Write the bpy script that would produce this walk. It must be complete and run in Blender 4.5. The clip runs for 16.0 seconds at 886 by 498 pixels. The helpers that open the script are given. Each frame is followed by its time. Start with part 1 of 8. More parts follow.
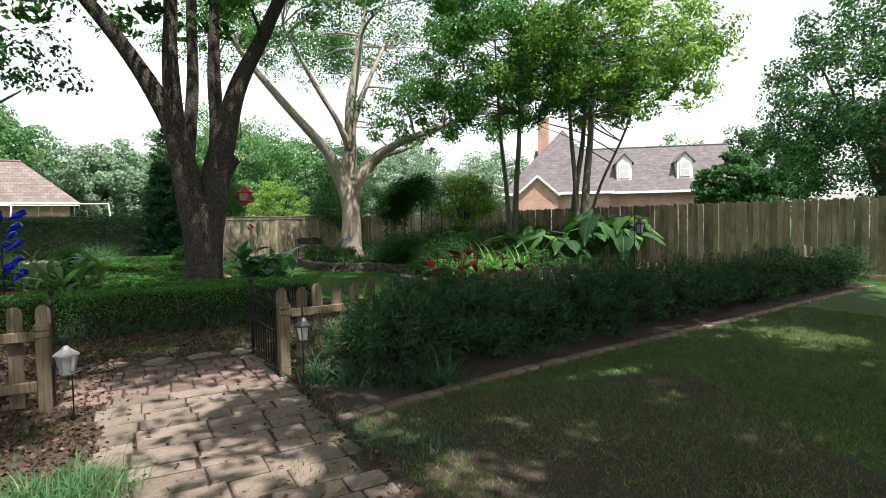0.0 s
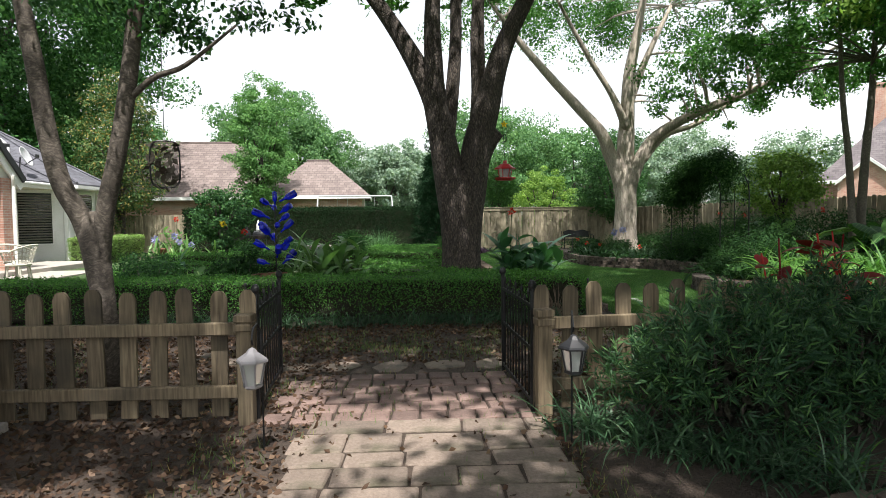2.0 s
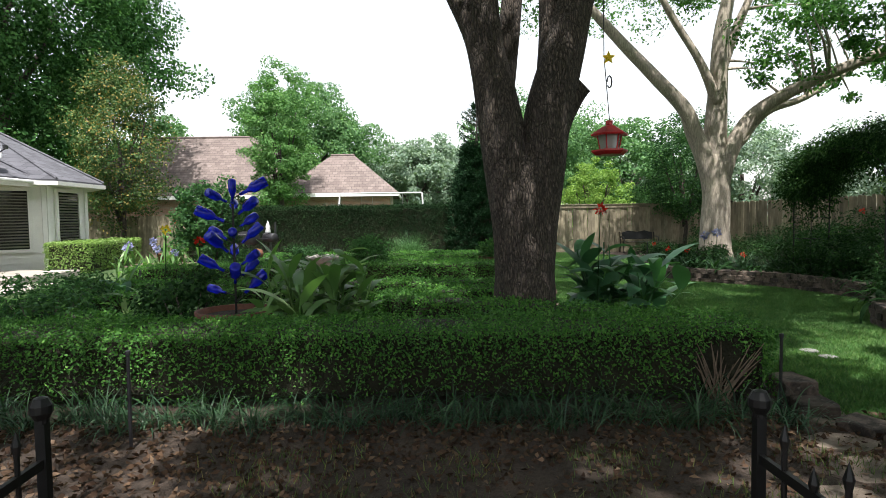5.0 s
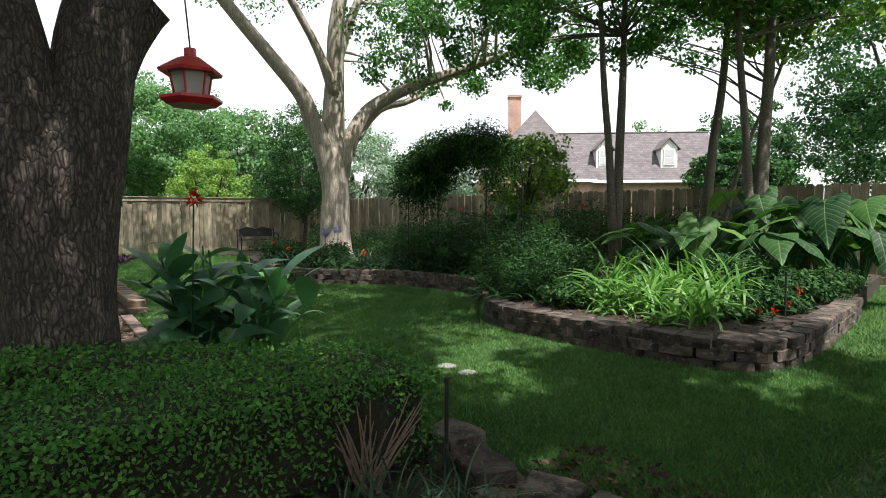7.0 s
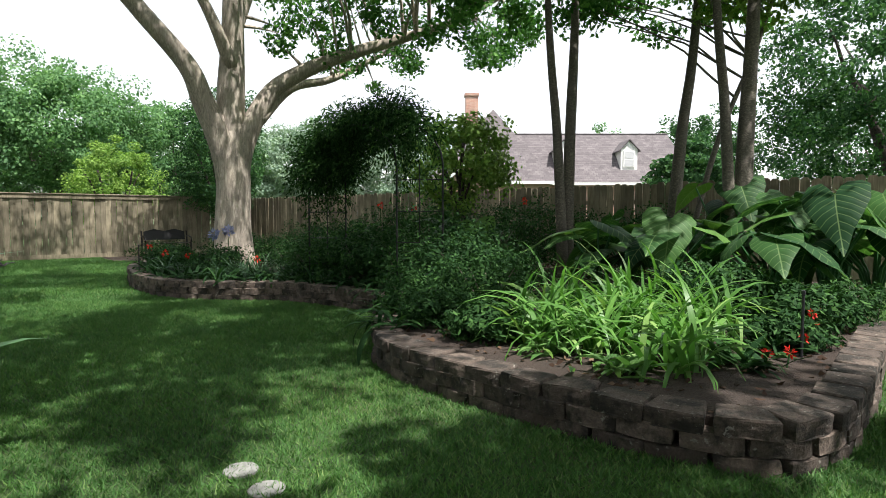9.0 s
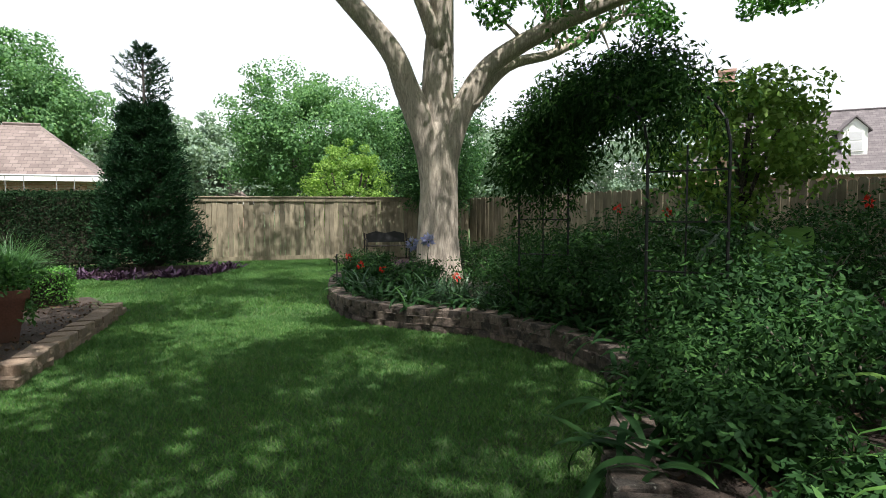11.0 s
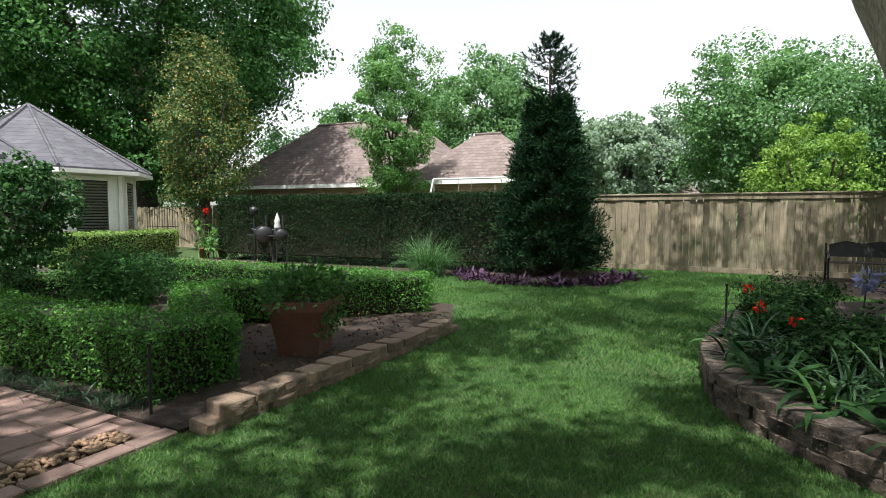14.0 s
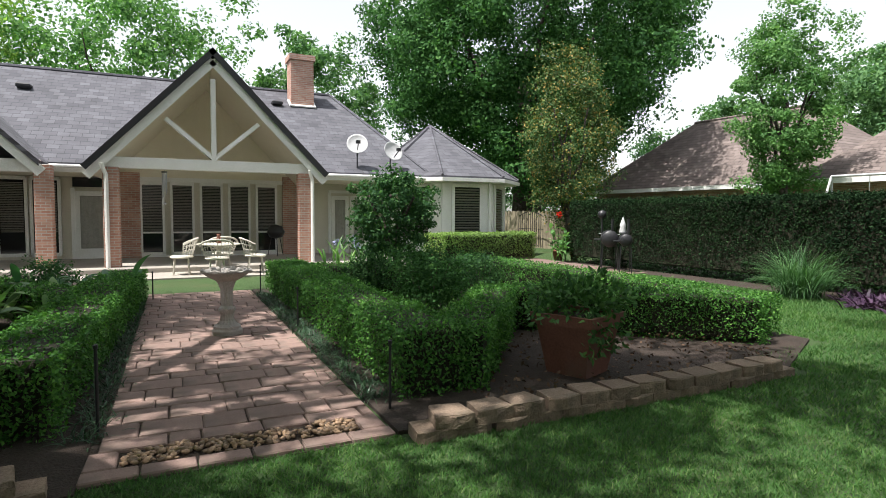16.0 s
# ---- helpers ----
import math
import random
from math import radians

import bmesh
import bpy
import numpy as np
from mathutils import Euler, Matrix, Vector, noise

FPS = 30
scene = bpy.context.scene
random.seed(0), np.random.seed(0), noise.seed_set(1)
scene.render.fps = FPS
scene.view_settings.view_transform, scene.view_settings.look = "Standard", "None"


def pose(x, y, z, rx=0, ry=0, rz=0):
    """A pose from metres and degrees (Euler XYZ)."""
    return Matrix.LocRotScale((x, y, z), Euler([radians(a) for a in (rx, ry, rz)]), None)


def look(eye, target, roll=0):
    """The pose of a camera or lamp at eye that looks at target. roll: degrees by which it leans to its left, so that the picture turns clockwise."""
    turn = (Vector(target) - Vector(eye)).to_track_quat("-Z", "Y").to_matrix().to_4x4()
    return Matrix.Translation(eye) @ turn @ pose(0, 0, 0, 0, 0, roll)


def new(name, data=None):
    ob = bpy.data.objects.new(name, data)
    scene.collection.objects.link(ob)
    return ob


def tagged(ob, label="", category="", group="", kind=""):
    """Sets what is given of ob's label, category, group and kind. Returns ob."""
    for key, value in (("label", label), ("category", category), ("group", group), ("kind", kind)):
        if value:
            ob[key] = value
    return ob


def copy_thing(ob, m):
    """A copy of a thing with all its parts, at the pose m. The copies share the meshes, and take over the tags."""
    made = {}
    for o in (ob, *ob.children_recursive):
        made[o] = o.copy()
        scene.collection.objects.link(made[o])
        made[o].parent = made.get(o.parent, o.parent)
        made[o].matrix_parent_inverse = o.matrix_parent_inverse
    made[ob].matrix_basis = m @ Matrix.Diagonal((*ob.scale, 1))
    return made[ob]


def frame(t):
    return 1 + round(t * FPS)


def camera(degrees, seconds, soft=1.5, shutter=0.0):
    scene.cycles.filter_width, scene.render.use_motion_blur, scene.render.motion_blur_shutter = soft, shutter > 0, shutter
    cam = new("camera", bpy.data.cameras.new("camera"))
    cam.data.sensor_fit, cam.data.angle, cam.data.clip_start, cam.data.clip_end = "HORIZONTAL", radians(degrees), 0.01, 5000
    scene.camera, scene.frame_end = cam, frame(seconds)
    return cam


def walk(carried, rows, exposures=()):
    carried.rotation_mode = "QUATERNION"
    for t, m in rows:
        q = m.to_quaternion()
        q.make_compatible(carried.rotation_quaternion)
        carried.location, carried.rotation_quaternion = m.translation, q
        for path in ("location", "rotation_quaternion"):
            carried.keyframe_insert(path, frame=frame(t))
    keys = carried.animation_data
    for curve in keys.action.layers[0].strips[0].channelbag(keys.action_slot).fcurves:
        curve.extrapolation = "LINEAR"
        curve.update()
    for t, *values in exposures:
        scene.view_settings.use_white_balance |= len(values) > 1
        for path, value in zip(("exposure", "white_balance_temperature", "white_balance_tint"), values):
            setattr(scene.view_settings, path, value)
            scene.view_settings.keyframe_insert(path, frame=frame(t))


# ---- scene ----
cam = camera(75.3, 16.0, 0.85)
PATH = [
    (0, (-0.266, -5.871, 1.549), (0.674, -4.108, 1.452), -1.1),
    (0.5, (-0.156, -5.529, 1.51), (0.507, -3.645, 1.408), -0.7),
    (1, (0.04, -5.081, 1.445), (0.469, -3.13, 1.342), -0.6),
    (1.5, (0.126, -4.514, 1.374), (0.312, -2.525, 1.275), -0.8),
    (2, (0.195, -3.88, 1.352), (0.266, -1.884, 1.254), -0.7),
    (2.5, (0.215, -3.31, 1.383), (0.191, -1.313, 1.279), -0.7),
    (3, (0.212, -2.743, 1.427), (0.126, -0.747, 1.323), -0.8),
    (3.2, (0.217, -2.492, 1.417), (0.116, -0.497, 1.312), -0.8),
    (5.3, (0.079, -0.094, 1.398), (0.074, 1.904, 1.297), -1.0),
    (5.5, (0.099, 0.085, 1.361), (0.224, 2.078, 1.254), -0.5),
    (6, (0.226, 0.61, 1.358), (0.673, 2.556, 1.245), -0.8),
    (6.5, (0.457, 1.113, 1.4), (1.317, 2.914, 1.273), -0.4),
    (7, (0.743, 1.406, 1.385), (1.898, 3.034, 1.257), -0.2),
    (7.5, (1.121, 1.724, 1.384), (2.444, 3.218, 1.255), -0.3),
    (8, (1.696, 2.019, 1.306), (3.065, 3.471, 1.185), -0.1),
    (8.5, (2.216, 2.357, 1.247), (3.577, 3.818, 1.137), 0.1),
    (9, (2.734, 2.726, 1.263), (3.988, 4.28, 1.15), 0.0),
    (9.5, (3.179, 3.212, 1.316), (4.184, 4.937, 1.195), -0.2),
    (9.7, (3.348, 3.445, 1.339), (4.255, 5.223, 1.215), -0.4),
    (11.8, (4.285, 5.696, 1.411), (4.604, 7.667, 1.288), 0.0),
    (12, (4.373, 5.927, 1.416), (4.599, 7.91, 1.292), 0.0),
    (12.5, (4.598, 6.338, 1.456), (4.626, 8.334, 1.332), 0.5),
    (13, (4.842, 6.764, 1.461), (4.543, 8.737, 1.332), 0.1),
    (13.5, (4.999, 7.17, 1.505), (4.413, 9.077, 1.371), 0.1),
    (14, (5.129, 7.581, 1.509), (4.193, 9.344, 1.379), -0.1),
    (14.5, (5.155, 8.011, 1.502), (3.895, 9.56, 1.379), -0.1),
    (15, (5.211, 8.348, 1.484), (3.728, 9.684, 1.364), -0.0),
    (15.5, (5.295, 8.575, 1.488), (3.623, 9.665, 1.373), 0.2),
    (16, (5.351, 8.766, 1.499), (3.542, 9.611, 1.382), 0.3),
]
walk(cam, [(t, look(eye, target, roll)) for t, eye, target, roll in PATH], [(0, 1.08), (11, 1.08), (12.5, 1.06), (13.2, 0.98), (14.8, 0.97), (15.5, 0.93), (16, 0.92)])

# ---------------- light ----------------
world = bpy.data.worlds.new("sky")
scene.world = world
world.use_nodes = True
wn = world.node_tree
wn.nodes.clear()
w_out = wn.nodes.new("ShaderNodeOutputWorld")
w_bg = wn.nodes.new("ShaderNodeBackground")
w_sky = wn.nodes.new("ShaderNodeTexSky")
w_sky.sky_type = "NISHITA"
w_sky.sun_disc = False
w_sky.sun_elevation = radians(64.6)
w_sky.sun_rotation = radians(173)
w_sky.dust_density = 1.6
w_sky.air_density = 1.2
w_hs = wn.nodes.new("ShaderNodeHueSaturation")
w_hs.inputs["Saturation"].default_value = 0.24
w_bg.inputs["Strength"].default_value = 0.135
wn.links.new(w_sky.outputs[0], w_hs.inputs["Color"])
wn.links.new(w_hs.outputs[0], w_bg.inputs["Color"])
wn.links.new(w_bg.outputs[0], w_out.inputs["Surface"])
sun = new("sun", bpy.data.lights.new("sun", "SUN"))
sun.data.energy = 4.7
sun.data.angle = radians(0.6)
sun.data.color = (1.0, 0.965, 0.92)
sun.matrix_world = look((1.0, -8.0, 17.0), (0, 0, 0))

# ---------------- materials ----------------


def nodes_of(name):
    m = bpy.data.materials.new(name)
    m.use_nodes = True
    nt = m.node_tree
    return m, nt, nt.nodes["Principled BSDF"], nt.nodes["Material Output"]


def ramp_of(nt, fac, stops):
    r = nt.nodes.new("ShaderNodeValToRGB")
    el = r.color_ramp.elements
    while len(el) < len(stops):
        el.new(0.5)
    for e, (p, c) in zip(el, stops):
        e.position = p
        e.color = (*c, 1)
    nt.links.new(fac, r.inputs[0])
    return r.outputs[0]


def noise_of(nt, scale, detail=5, rough=0.6, space="Object"):
    tc = nt.nodes.new("ShaderNodeTexCoord")
    n = nt.nodes.new("ShaderNodeTexNoise")
    n.inputs["Scale"].default_value = scale
    n.inputs["Detail"].default_value = detail
    n.inputs["Roughness"].default_value = rough
    nt.links.new(tc.outputs[space], n.inputs["Vector"])
    return n.outputs["Fac"]


def mixed(nt, fac, a, b, mode="MIX"):
    x = nt.nodes.new("ShaderNodeMix")
    x.data_type, x.blend_type = "RGBA", mode
    for sock, v in ((x.inputs[0], fac), (x.inputs[6], a), (x.inputs[7], b)):
        if isinstance(v, (int, float)):
            sock.default_value = v
        elif isinstance(v, tuple):
            sock.default_value = (*v, 1)
        else:
            nt.links.new(v, sock)
    return x.outputs[2]


def bumped(nt, p, height, strength=0.4, dist=0.01):
    b = nt.nodes.new("ShaderNodeBump")
    b.inputs["Strength"].default_value = strength
    b.inputs["Distance"].default_value = dist
    nt.links.new(height, b.inputs["Height"])
    nt.links.new(b.outputs[0], p.inputs["Normal"])
    return b


def rough_mat(name, c1, c2, scale=4.0, fine=60.0, rough=0.85, bump=0.4, dist=0.008, metal=0.0, vary=0.25, stain=None):
    """Two scales of noise between two colours, a fine relief, and a shift per object."""
    m, nt, p, out = nodes_of(name)
    big = noise_of(nt, scale)
    small = noise_of(nt, fine, 4)
    col = ramp_of(nt, big, [(0.3, c1), (0.7, c2)])
    col = mixed(nt, 0.35, col, ramp_of(nt, small, [(0.3, tuple(v * 0.5 for v in c1)), (0.7, tuple(min(1, v * 1.3) for v in c2))]))
    info = nt.nodes.new("ShaderNodeObjectInfo")
    v = nt.nodes.new("ShaderNodeMapRange")
    v.inputs[3].default_value, v.inputs[4].default_value = 1 - vary, 1 + vary
    nt.links.new(info.outputs["Random"], v.inputs[0])
    col = mixed(nt, 1.0, col, v.outputs[0], "MULTIPLY")
    if stain:
        col = mixed(nt, ramp_of(nt, noise_of(nt, stain[1], 6), [(0.5, (0, 0, 0)), (0.68, (1, 1, 1))]), col, stain[0])
    nt.links.new(col, p.inputs["Base Color"])
    p.inputs["Roughness"].default_value = rough
    p.inputs["Metallic"].default_value = metal
    bumped(nt, p, small, bump, dist)
    return m


def leaf_mat(name, c1, c2, c3=None, rough=0.5, trans=0.3, gloss=0.25, single=False):
    """Leaves: colour by leaf, light shining through."""
    m, nt, p, out = nodes_of(name)
    g = nt.nodes.new("ShaderNodeNewGeometry")
    stops = [(0.0, c1), (0.75, c2)] + ([(1.0, c3)] if c3 else [])
    pick = nt.nodes.new("ShaderNodeObjectInfo").outputs["Random"] if single else g.outputs["Random Per Island"]
    col = ramp_of(nt, pick, stops)
    col = mixed(nt, ramp_of(nt, noise_of(nt, 0.9, 3), [(0.3, (0, 0, 0)), (0.75, (1, 1, 1))]), col, mixed(nt, 1.0, col, (1.35, 1.3, 1.05), "MULTIPLY"))
    nt.links.new(col, p.inputs["Base Color"])
    p.inputs["Roughness"].default_value = rough
    p.inputs["Specular IOR Level"].default_value = gloss
    t = nt.nodes.new("ShaderNodeBsdfTranslucent")
    nt.links.new(mixed(nt, 1.0, col, (1.2, 1.45, 0.75), "MULTIPLY"), t.inputs["Color"])
    s = nt.nodes.new("ShaderNodeMixShader")
    s.inputs[0].default_value = trans
    nt.links.new(p.outputs[0], s.inputs[1])
    nt.links.new(t.outputs[0], s.inputs[2])
    nt.links.new(s.outputs[0], out.inputs["Surface"])
    return m


def veined_mat(name, c1, c2, c3):
    """Large leaves: a pale midrib along x, side veins that sweep forward, a dull wax bloom."""
    m, nt, p, out = nodes_of(name)
    tc, sep = nt.nodes.new("ShaderNodeTexCoord"), nt.nodes.new("ShaderNodeSeparateXYZ")
    nt.links.new(tc.outputs["Object"], sep.inputs[0])

    def maths(op, a, b=None):
        n = nt.nodes.new("ShaderNodeMath")
        n.operation = op
        for k, v in enumerate((a, b)):
            if isinstance(v, (int, float)):
                n.inputs[k].default_value = v
            elif v is not None:
                nt.links.new(v, n.inputs[k])
        return n.outputs[0]

    side = maths("ABSOLUTE", sep.outputs["Y"])
    run = maths("SUBTRACT", sep.outputs["X"], maths("MULTIPLY", side, 0.75))
    wave = maths("PINGPONG", run, 0.042)
    vein = maths("MAXIMUM", maths("LESS_THAN", side, 0.006), maths("MULTIPLY", maths("LESS_THAN", wave, 0.0045), 0.7))
    base = ramp_of(nt, nt.nodes.new("ShaderNodeObjectInfo").outputs["Random"], [(0.0, c1), (0.7, c2), (1.0, c3)])
    base = mixed(nt, 0.5, base, ramp_of(nt, noise_of(nt, 7, 5), [(0.3, (0.55, 0.55, 0.55)), (0.7, (1.1, 1.1, 1.1))]), "MULTIPLY")
    col = mixed(nt, maths("MULTIPLY", vein, 0.55), base, (0.2, 0.3, 0.12))
    nt.links.new(col, p.inputs["Base Color"])
    p.inputs["Roughness"].default_value = 0.55
    p.inputs["Specular IOR Level"].default_value = 0.2
    bumped(nt, p, maths("MULTIPLY", wave, 20.0), 0.35, 0.006)
    t = nt.nodes.new("ShaderNodeBsdfTranslucent")
    nt.links.new(mixed(nt, 1.0, col, (1.3, 1.45, 0.7), "MULTIPLY"), t.inputs["Color"])
    mix = nt.nodes.new("ShaderNodeMixShader")
    mix.inputs[0].default_value = 0.35
    nt.links.new(p.outputs[0], mix.inputs[1])
    nt.links.new(t.outputs[0], mix.inputs[2])
    nt.links.new(mix.outputs[0], out.inputs["Surface"])
    return m


def bark_mat(name, c1, c2, stretch=0.12, scale=22.0, bump=0.9, dist=0.03, crack=0.5):
    """Bark: furrows that run up the trunk and meet, grain between them, pale blotches."""
    m, nt, p, out = nodes_of(name)
    tc = nt.nodes.new("ShaderNodeTexCoord")
    warp = nt.nodes.new("ShaderNodeTexNoise")
    warp.inputs["Scale"].default_value, warp.inputs["Detail"].default_value = 6, 3
    nt.links.new(tc.outputs["Object"], warp.inputs["Vector"])
    add = nt.nodes.new("ShaderNodeVectorMath")
    add.operation = "MULTIPLY_ADD"
    add.inputs[1].default_value = (0.07, 0.07, 0.2)
    nt.links.new(warp.outputs["Color"], add.inputs[0])
    nt.links.new(tc.outputs["Object"], add.inputs[2])
    mp = nt.nodes.new("ShaderNodeMapping")
    mp.inputs["Scale"].default_value = (1, 1, stretch)
    nt.links.new(add.outputs[0], mp.inputs[0])
    n = nt.nodes.new("ShaderNodeTexNoise")
    n.inputs["Scale"].default_value, n.inputs["Detail"].default_value = scale * 2, 6
    n.inputs["Roughness"].default_value = 0.65
    nt.links.new(mp.outputs[0], n.inputs["Vector"])
    v = nt.nodes.new("ShaderNodeTexVoronoi")
    v.feature = "DISTANCE_TO_EDGE"
    v.inputs["Scale"].default_value = scale
    nt.links.new(mp.outputs[0], v.inputs["Vector"])
    ridge = ramp_of(nt, v.outputs["Distance"], [(0.0, (1 - crack,) * 3), (0.1, (1 - crack * 0.5,) * 3), (0.28, (1, 1, 1))])
    col = ramp_of(nt, n.outputs["Fac"], [(0.3, tuple(e * 0.6 for e in c1)), (0.5, c1), (0.7, c2)])
    col = mixed(nt, 1.0, col, ridge, "MULTIPLY")
    blot = noise_of(nt, 1.7, 5)
    col = mixed(nt, ramp_of(nt, blot, [(0.4, (0, 0, 0)), (0.65, (0.6, 0.6, 0.6))]), col, mixed(nt, 1.0, col, (1.3, 1.32, 1.25), "MULTIPLY"))
    nt.links.new(col, p.inputs["Base Color"])
    p.inputs["Roughness"].default_value = 0.9
    bumped(nt, p, mixed(nt, 0.35, ridge, n.outputs["Fac"]), bump, dist)
    return m


def wood_mat(name, c1, c2, stain):
    """Weathered wood: streaks along z that differ from piece to piece."""
    m, nt, p, out = nodes_of(name)
    tc, info = nt.nodes.new("ShaderNodeTexCoord"), nt.nodes.new("ShaderNodeObjectInfo")
    mp = nt.nodes.new("ShaderNodeMapping")
    mp.inputs["Scale"].default_value = (1, 1, 0.06)
    sc = nt.nodes.new("ShaderNodeVectorMath")
    sc.operation = "MULTIPLY_ADD"
    sc.inputs[1].default_value = (37, 19, 53)
    nt.links.new(info.outputs["Random"], sc.inputs[0])
    nt.links.new(tc.outputs["Object"], sc.inputs[2])
    nt.links.new(sc.outputs[0], mp.inputs[0])
    fine, big = nt.nodes.new("ShaderNodeTexNoise"), nt.nodes.new("ShaderNodeTexNoise")
    fine.inputs["Scale"].default_value, fine.inputs["Detail"].default_value = 60, 5
    big.inputs["Scale"].default_value, big.inputs["Detail"].default_value = 2.2, 6
    nt.links.new(mp.outputs[0], fine.inputs["Vector"])
    nt.links.new(sc.outputs[0], big.inputs["Vector"])
    col = ramp_of(nt, fine.outputs["Fac"], [(0.3, c1), (0.7, c2)])
    col = mixed(nt, ramp_of(nt, big.outputs["Fac"], [(0.42, (0, 0, 0)), (0.7, (0.8, 0.8, 0.8))]), col, stain)
    v = nt.nodes.new("ShaderNodeMapRange")
    v.inputs[3].default_value, v.inputs[4].default_value = 0.72, 1.22
    nt.links.new(info.outputs["Random"], v.inputs[0])
    nt.links.new(mixed(nt, 1.0, col, v.outputs[0], "MULTIPLY"), p.inputs["Base Color"])
    p.inputs["Roughness"].default_value = 0.85
    bumped(nt, p, fine.outputs["Fac"], 0.4, 0.005)
    return m


def coursed_mat(name, c1, c2, mortar, w, h, gap, rough=0.85, bump=0.5, offset=0.5, along="X", up="Z"):
    """Far brickwork and shingles: courses along one axis, stacked up another."""
    m, nt, p, out = nodes_of(name)
    tc = nt.nodes.new("ShaderNodeTexCoord")
    sep, mp = nt.nodes.new("ShaderNodeSeparateXYZ"), nt.nodes.new("ShaderNodeCombineXYZ")
    nt.links.new(tc.outputs["Object"], sep.inputs[0])
    nt.links.new(sep.outputs[along], mp.inputs["X"])
    nt.links.new(sep.outputs[up], mp.inputs["Y"])
    b = nt.nodes.new("ShaderNodeTexBrick")
    b.offset = offset
    b.inputs["Color1"].default_value, b.inputs["Color2"].default_value = (*c1, 1), (*c2, 1)
    b.inputs["Mortar"].default_value = (*mortar, 1)
    b.inputs["Scale"].default_value = 1.0
    b.inputs["Brick Width"].default_value, b.inputs["Row Height"].default_value = w, h
    b.inputs["Mortar Size"].default_value = gap
    b.inputs["Bias"].default_value = 0.0
    nt.links.new(mp.outputs[0], b.inputs["Vector"])
    col = mixed(nt, 0.5, b.outputs["Color"], ramp_of(nt, noise_of(nt, 1.3, 6), [(0.3, (0.35, 0.35, 0.35)), (0.7, (1, 1, 1))]), "MULTIPLY")
    nt.links.new(col, p.inputs["Base Color"])
    p.inputs["Roughness"].default_value = rough
    inv = nt.nodes.new("ShaderNodeMath")
    inv.operation = "SUBTRACT"
    inv.inputs[0].default_value = 1
    nt.links.new(b.outputs["Fac"], inv.inputs[1])
    bumped(nt, p, inv.outputs[0], bump, 0.012)
    return m


def lichen_mat(name, c1, c2, black, lichen):
    """Weathered concrete block: split-face grain, black algae in patches, small pale lichen spots."""
    m, nt, p, out = nodes_of(name)
    info = nt.nodes.new("ShaderNodeObjectInfo")
    tc = nt.nodes.new("ShaderNodeTexCoord")
    sc = nt.nodes.new("ShaderNodeVectorMath")
    sc.operation = "MULTIPLY_ADD"
    sc.inputs[1].default_value = (41, 23, 57)
    nt.links.new(info.outputs["Random"], sc.inputs[0])
    nt.links.new(tc.outputs["Object"], sc.inputs[2])

    def grain(scale, detail):
        n = nt.nodes.new("ShaderNodeTexNoise")
        n.inputs["Scale"].default_value, n.inputs["Detail"].default_value = scale, detail
        n.inputs["Roughness"].default_value = 0.65
        nt.links.new(sc.outputs[0], n.inputs["Vector"])
        return n.outputs["Fac"]

    fine = grain(55, 6)
    col = ramp_of(nt, fine, [(0.3, c1), (0.7, c2)])
    v = nt.nodes.new("ShaderNodeMapRange")
    v.inputs[3].default_value, v.inputs[4].default_value = 0.65, 1.35
    nt.links.new(info.outputs["Random"], v.inputs[0])
    col = mixed(nt, 1.0, col, v.outputs[0], "MULTIPLY")
    col = mixed(nt, ramp_of(nt, grain(7, 5), [(0.44, (0, 0, 0)), (0.6, (0.9, 0.9, 0.9))]), col, black)
    col = mixed(nt, ramp_of(nt, grain(26, 4), [(0.62, (0, 0, 0)), (0.7, (0.7, 0.7, 0.7))]), col, lichen)
    nt.links.new(col, p.inputs["Base Color"])
    p.inputs["Roughness"].default_value = 0.93
    bumped(nt, p, mixed(nt, 0.5, fine, grain(18, 5)), 0.9, 0.02)
    return m


def plain_mat(name, c, rough=0.5, metal=0.0, spec=0.5):
    m, nt, p, out = nodes_of(name)
    n = noise_of(nt, 14, 5)
    nt.links.new(ramp_of(nt, n, [(0.3, tuple(v * 0.85 for v in c)), (0.7, c)]), p.inputs["Base Color"])
    p.inputs["Roughness"].default_value, p.inputs["Metallic"].default_value = rough, metal
    p.inputs["Specular IOR Level"].default_value = spec
    return m


def glass_mat(name, c, rough=0.03, trans=1.0):
    m, nt, p, out = nodes_of(name)
    p.inputs["Base Color"].default_value = (*c, 1)
    p.inputs["Roughness"].default_value = rough
    p.inputs["Transmission Weight"].default_value = trans
    p.inputs["IOR"].default_value = 1.45
    return m


def ground_mat():
    m, nt, p, out = nodes_of("lawn_soil")
    big = noise_of(nt, 0.7, 6)
    fine = noise_of(nt, 45, 5)
    col = ramp_of(nt, fine, [(0.3, (0.012, 0.024, 0.006)), (0.55, (0.04, 0.085, 0.018)), (0.8, (0.085, 0.13, 0.03))])
    col = mixed(nt, ramp_of(nt, big, [(0.55, (0, 0, 0)), (0.75, (0.6, 0.6, 0.6))]), col, ramp_of(nt, fine, [(0.3, (0.05, 0.035, 0.02)), (0.7, (0.15, 0.12, 0.06))]))
    nt.links.new(col, p.inputs["Base Color"])
    p.inputs["Roughness"].default_value = 0.95
    bumped(nt, p, fine, 0.8, 0.03)
    return m


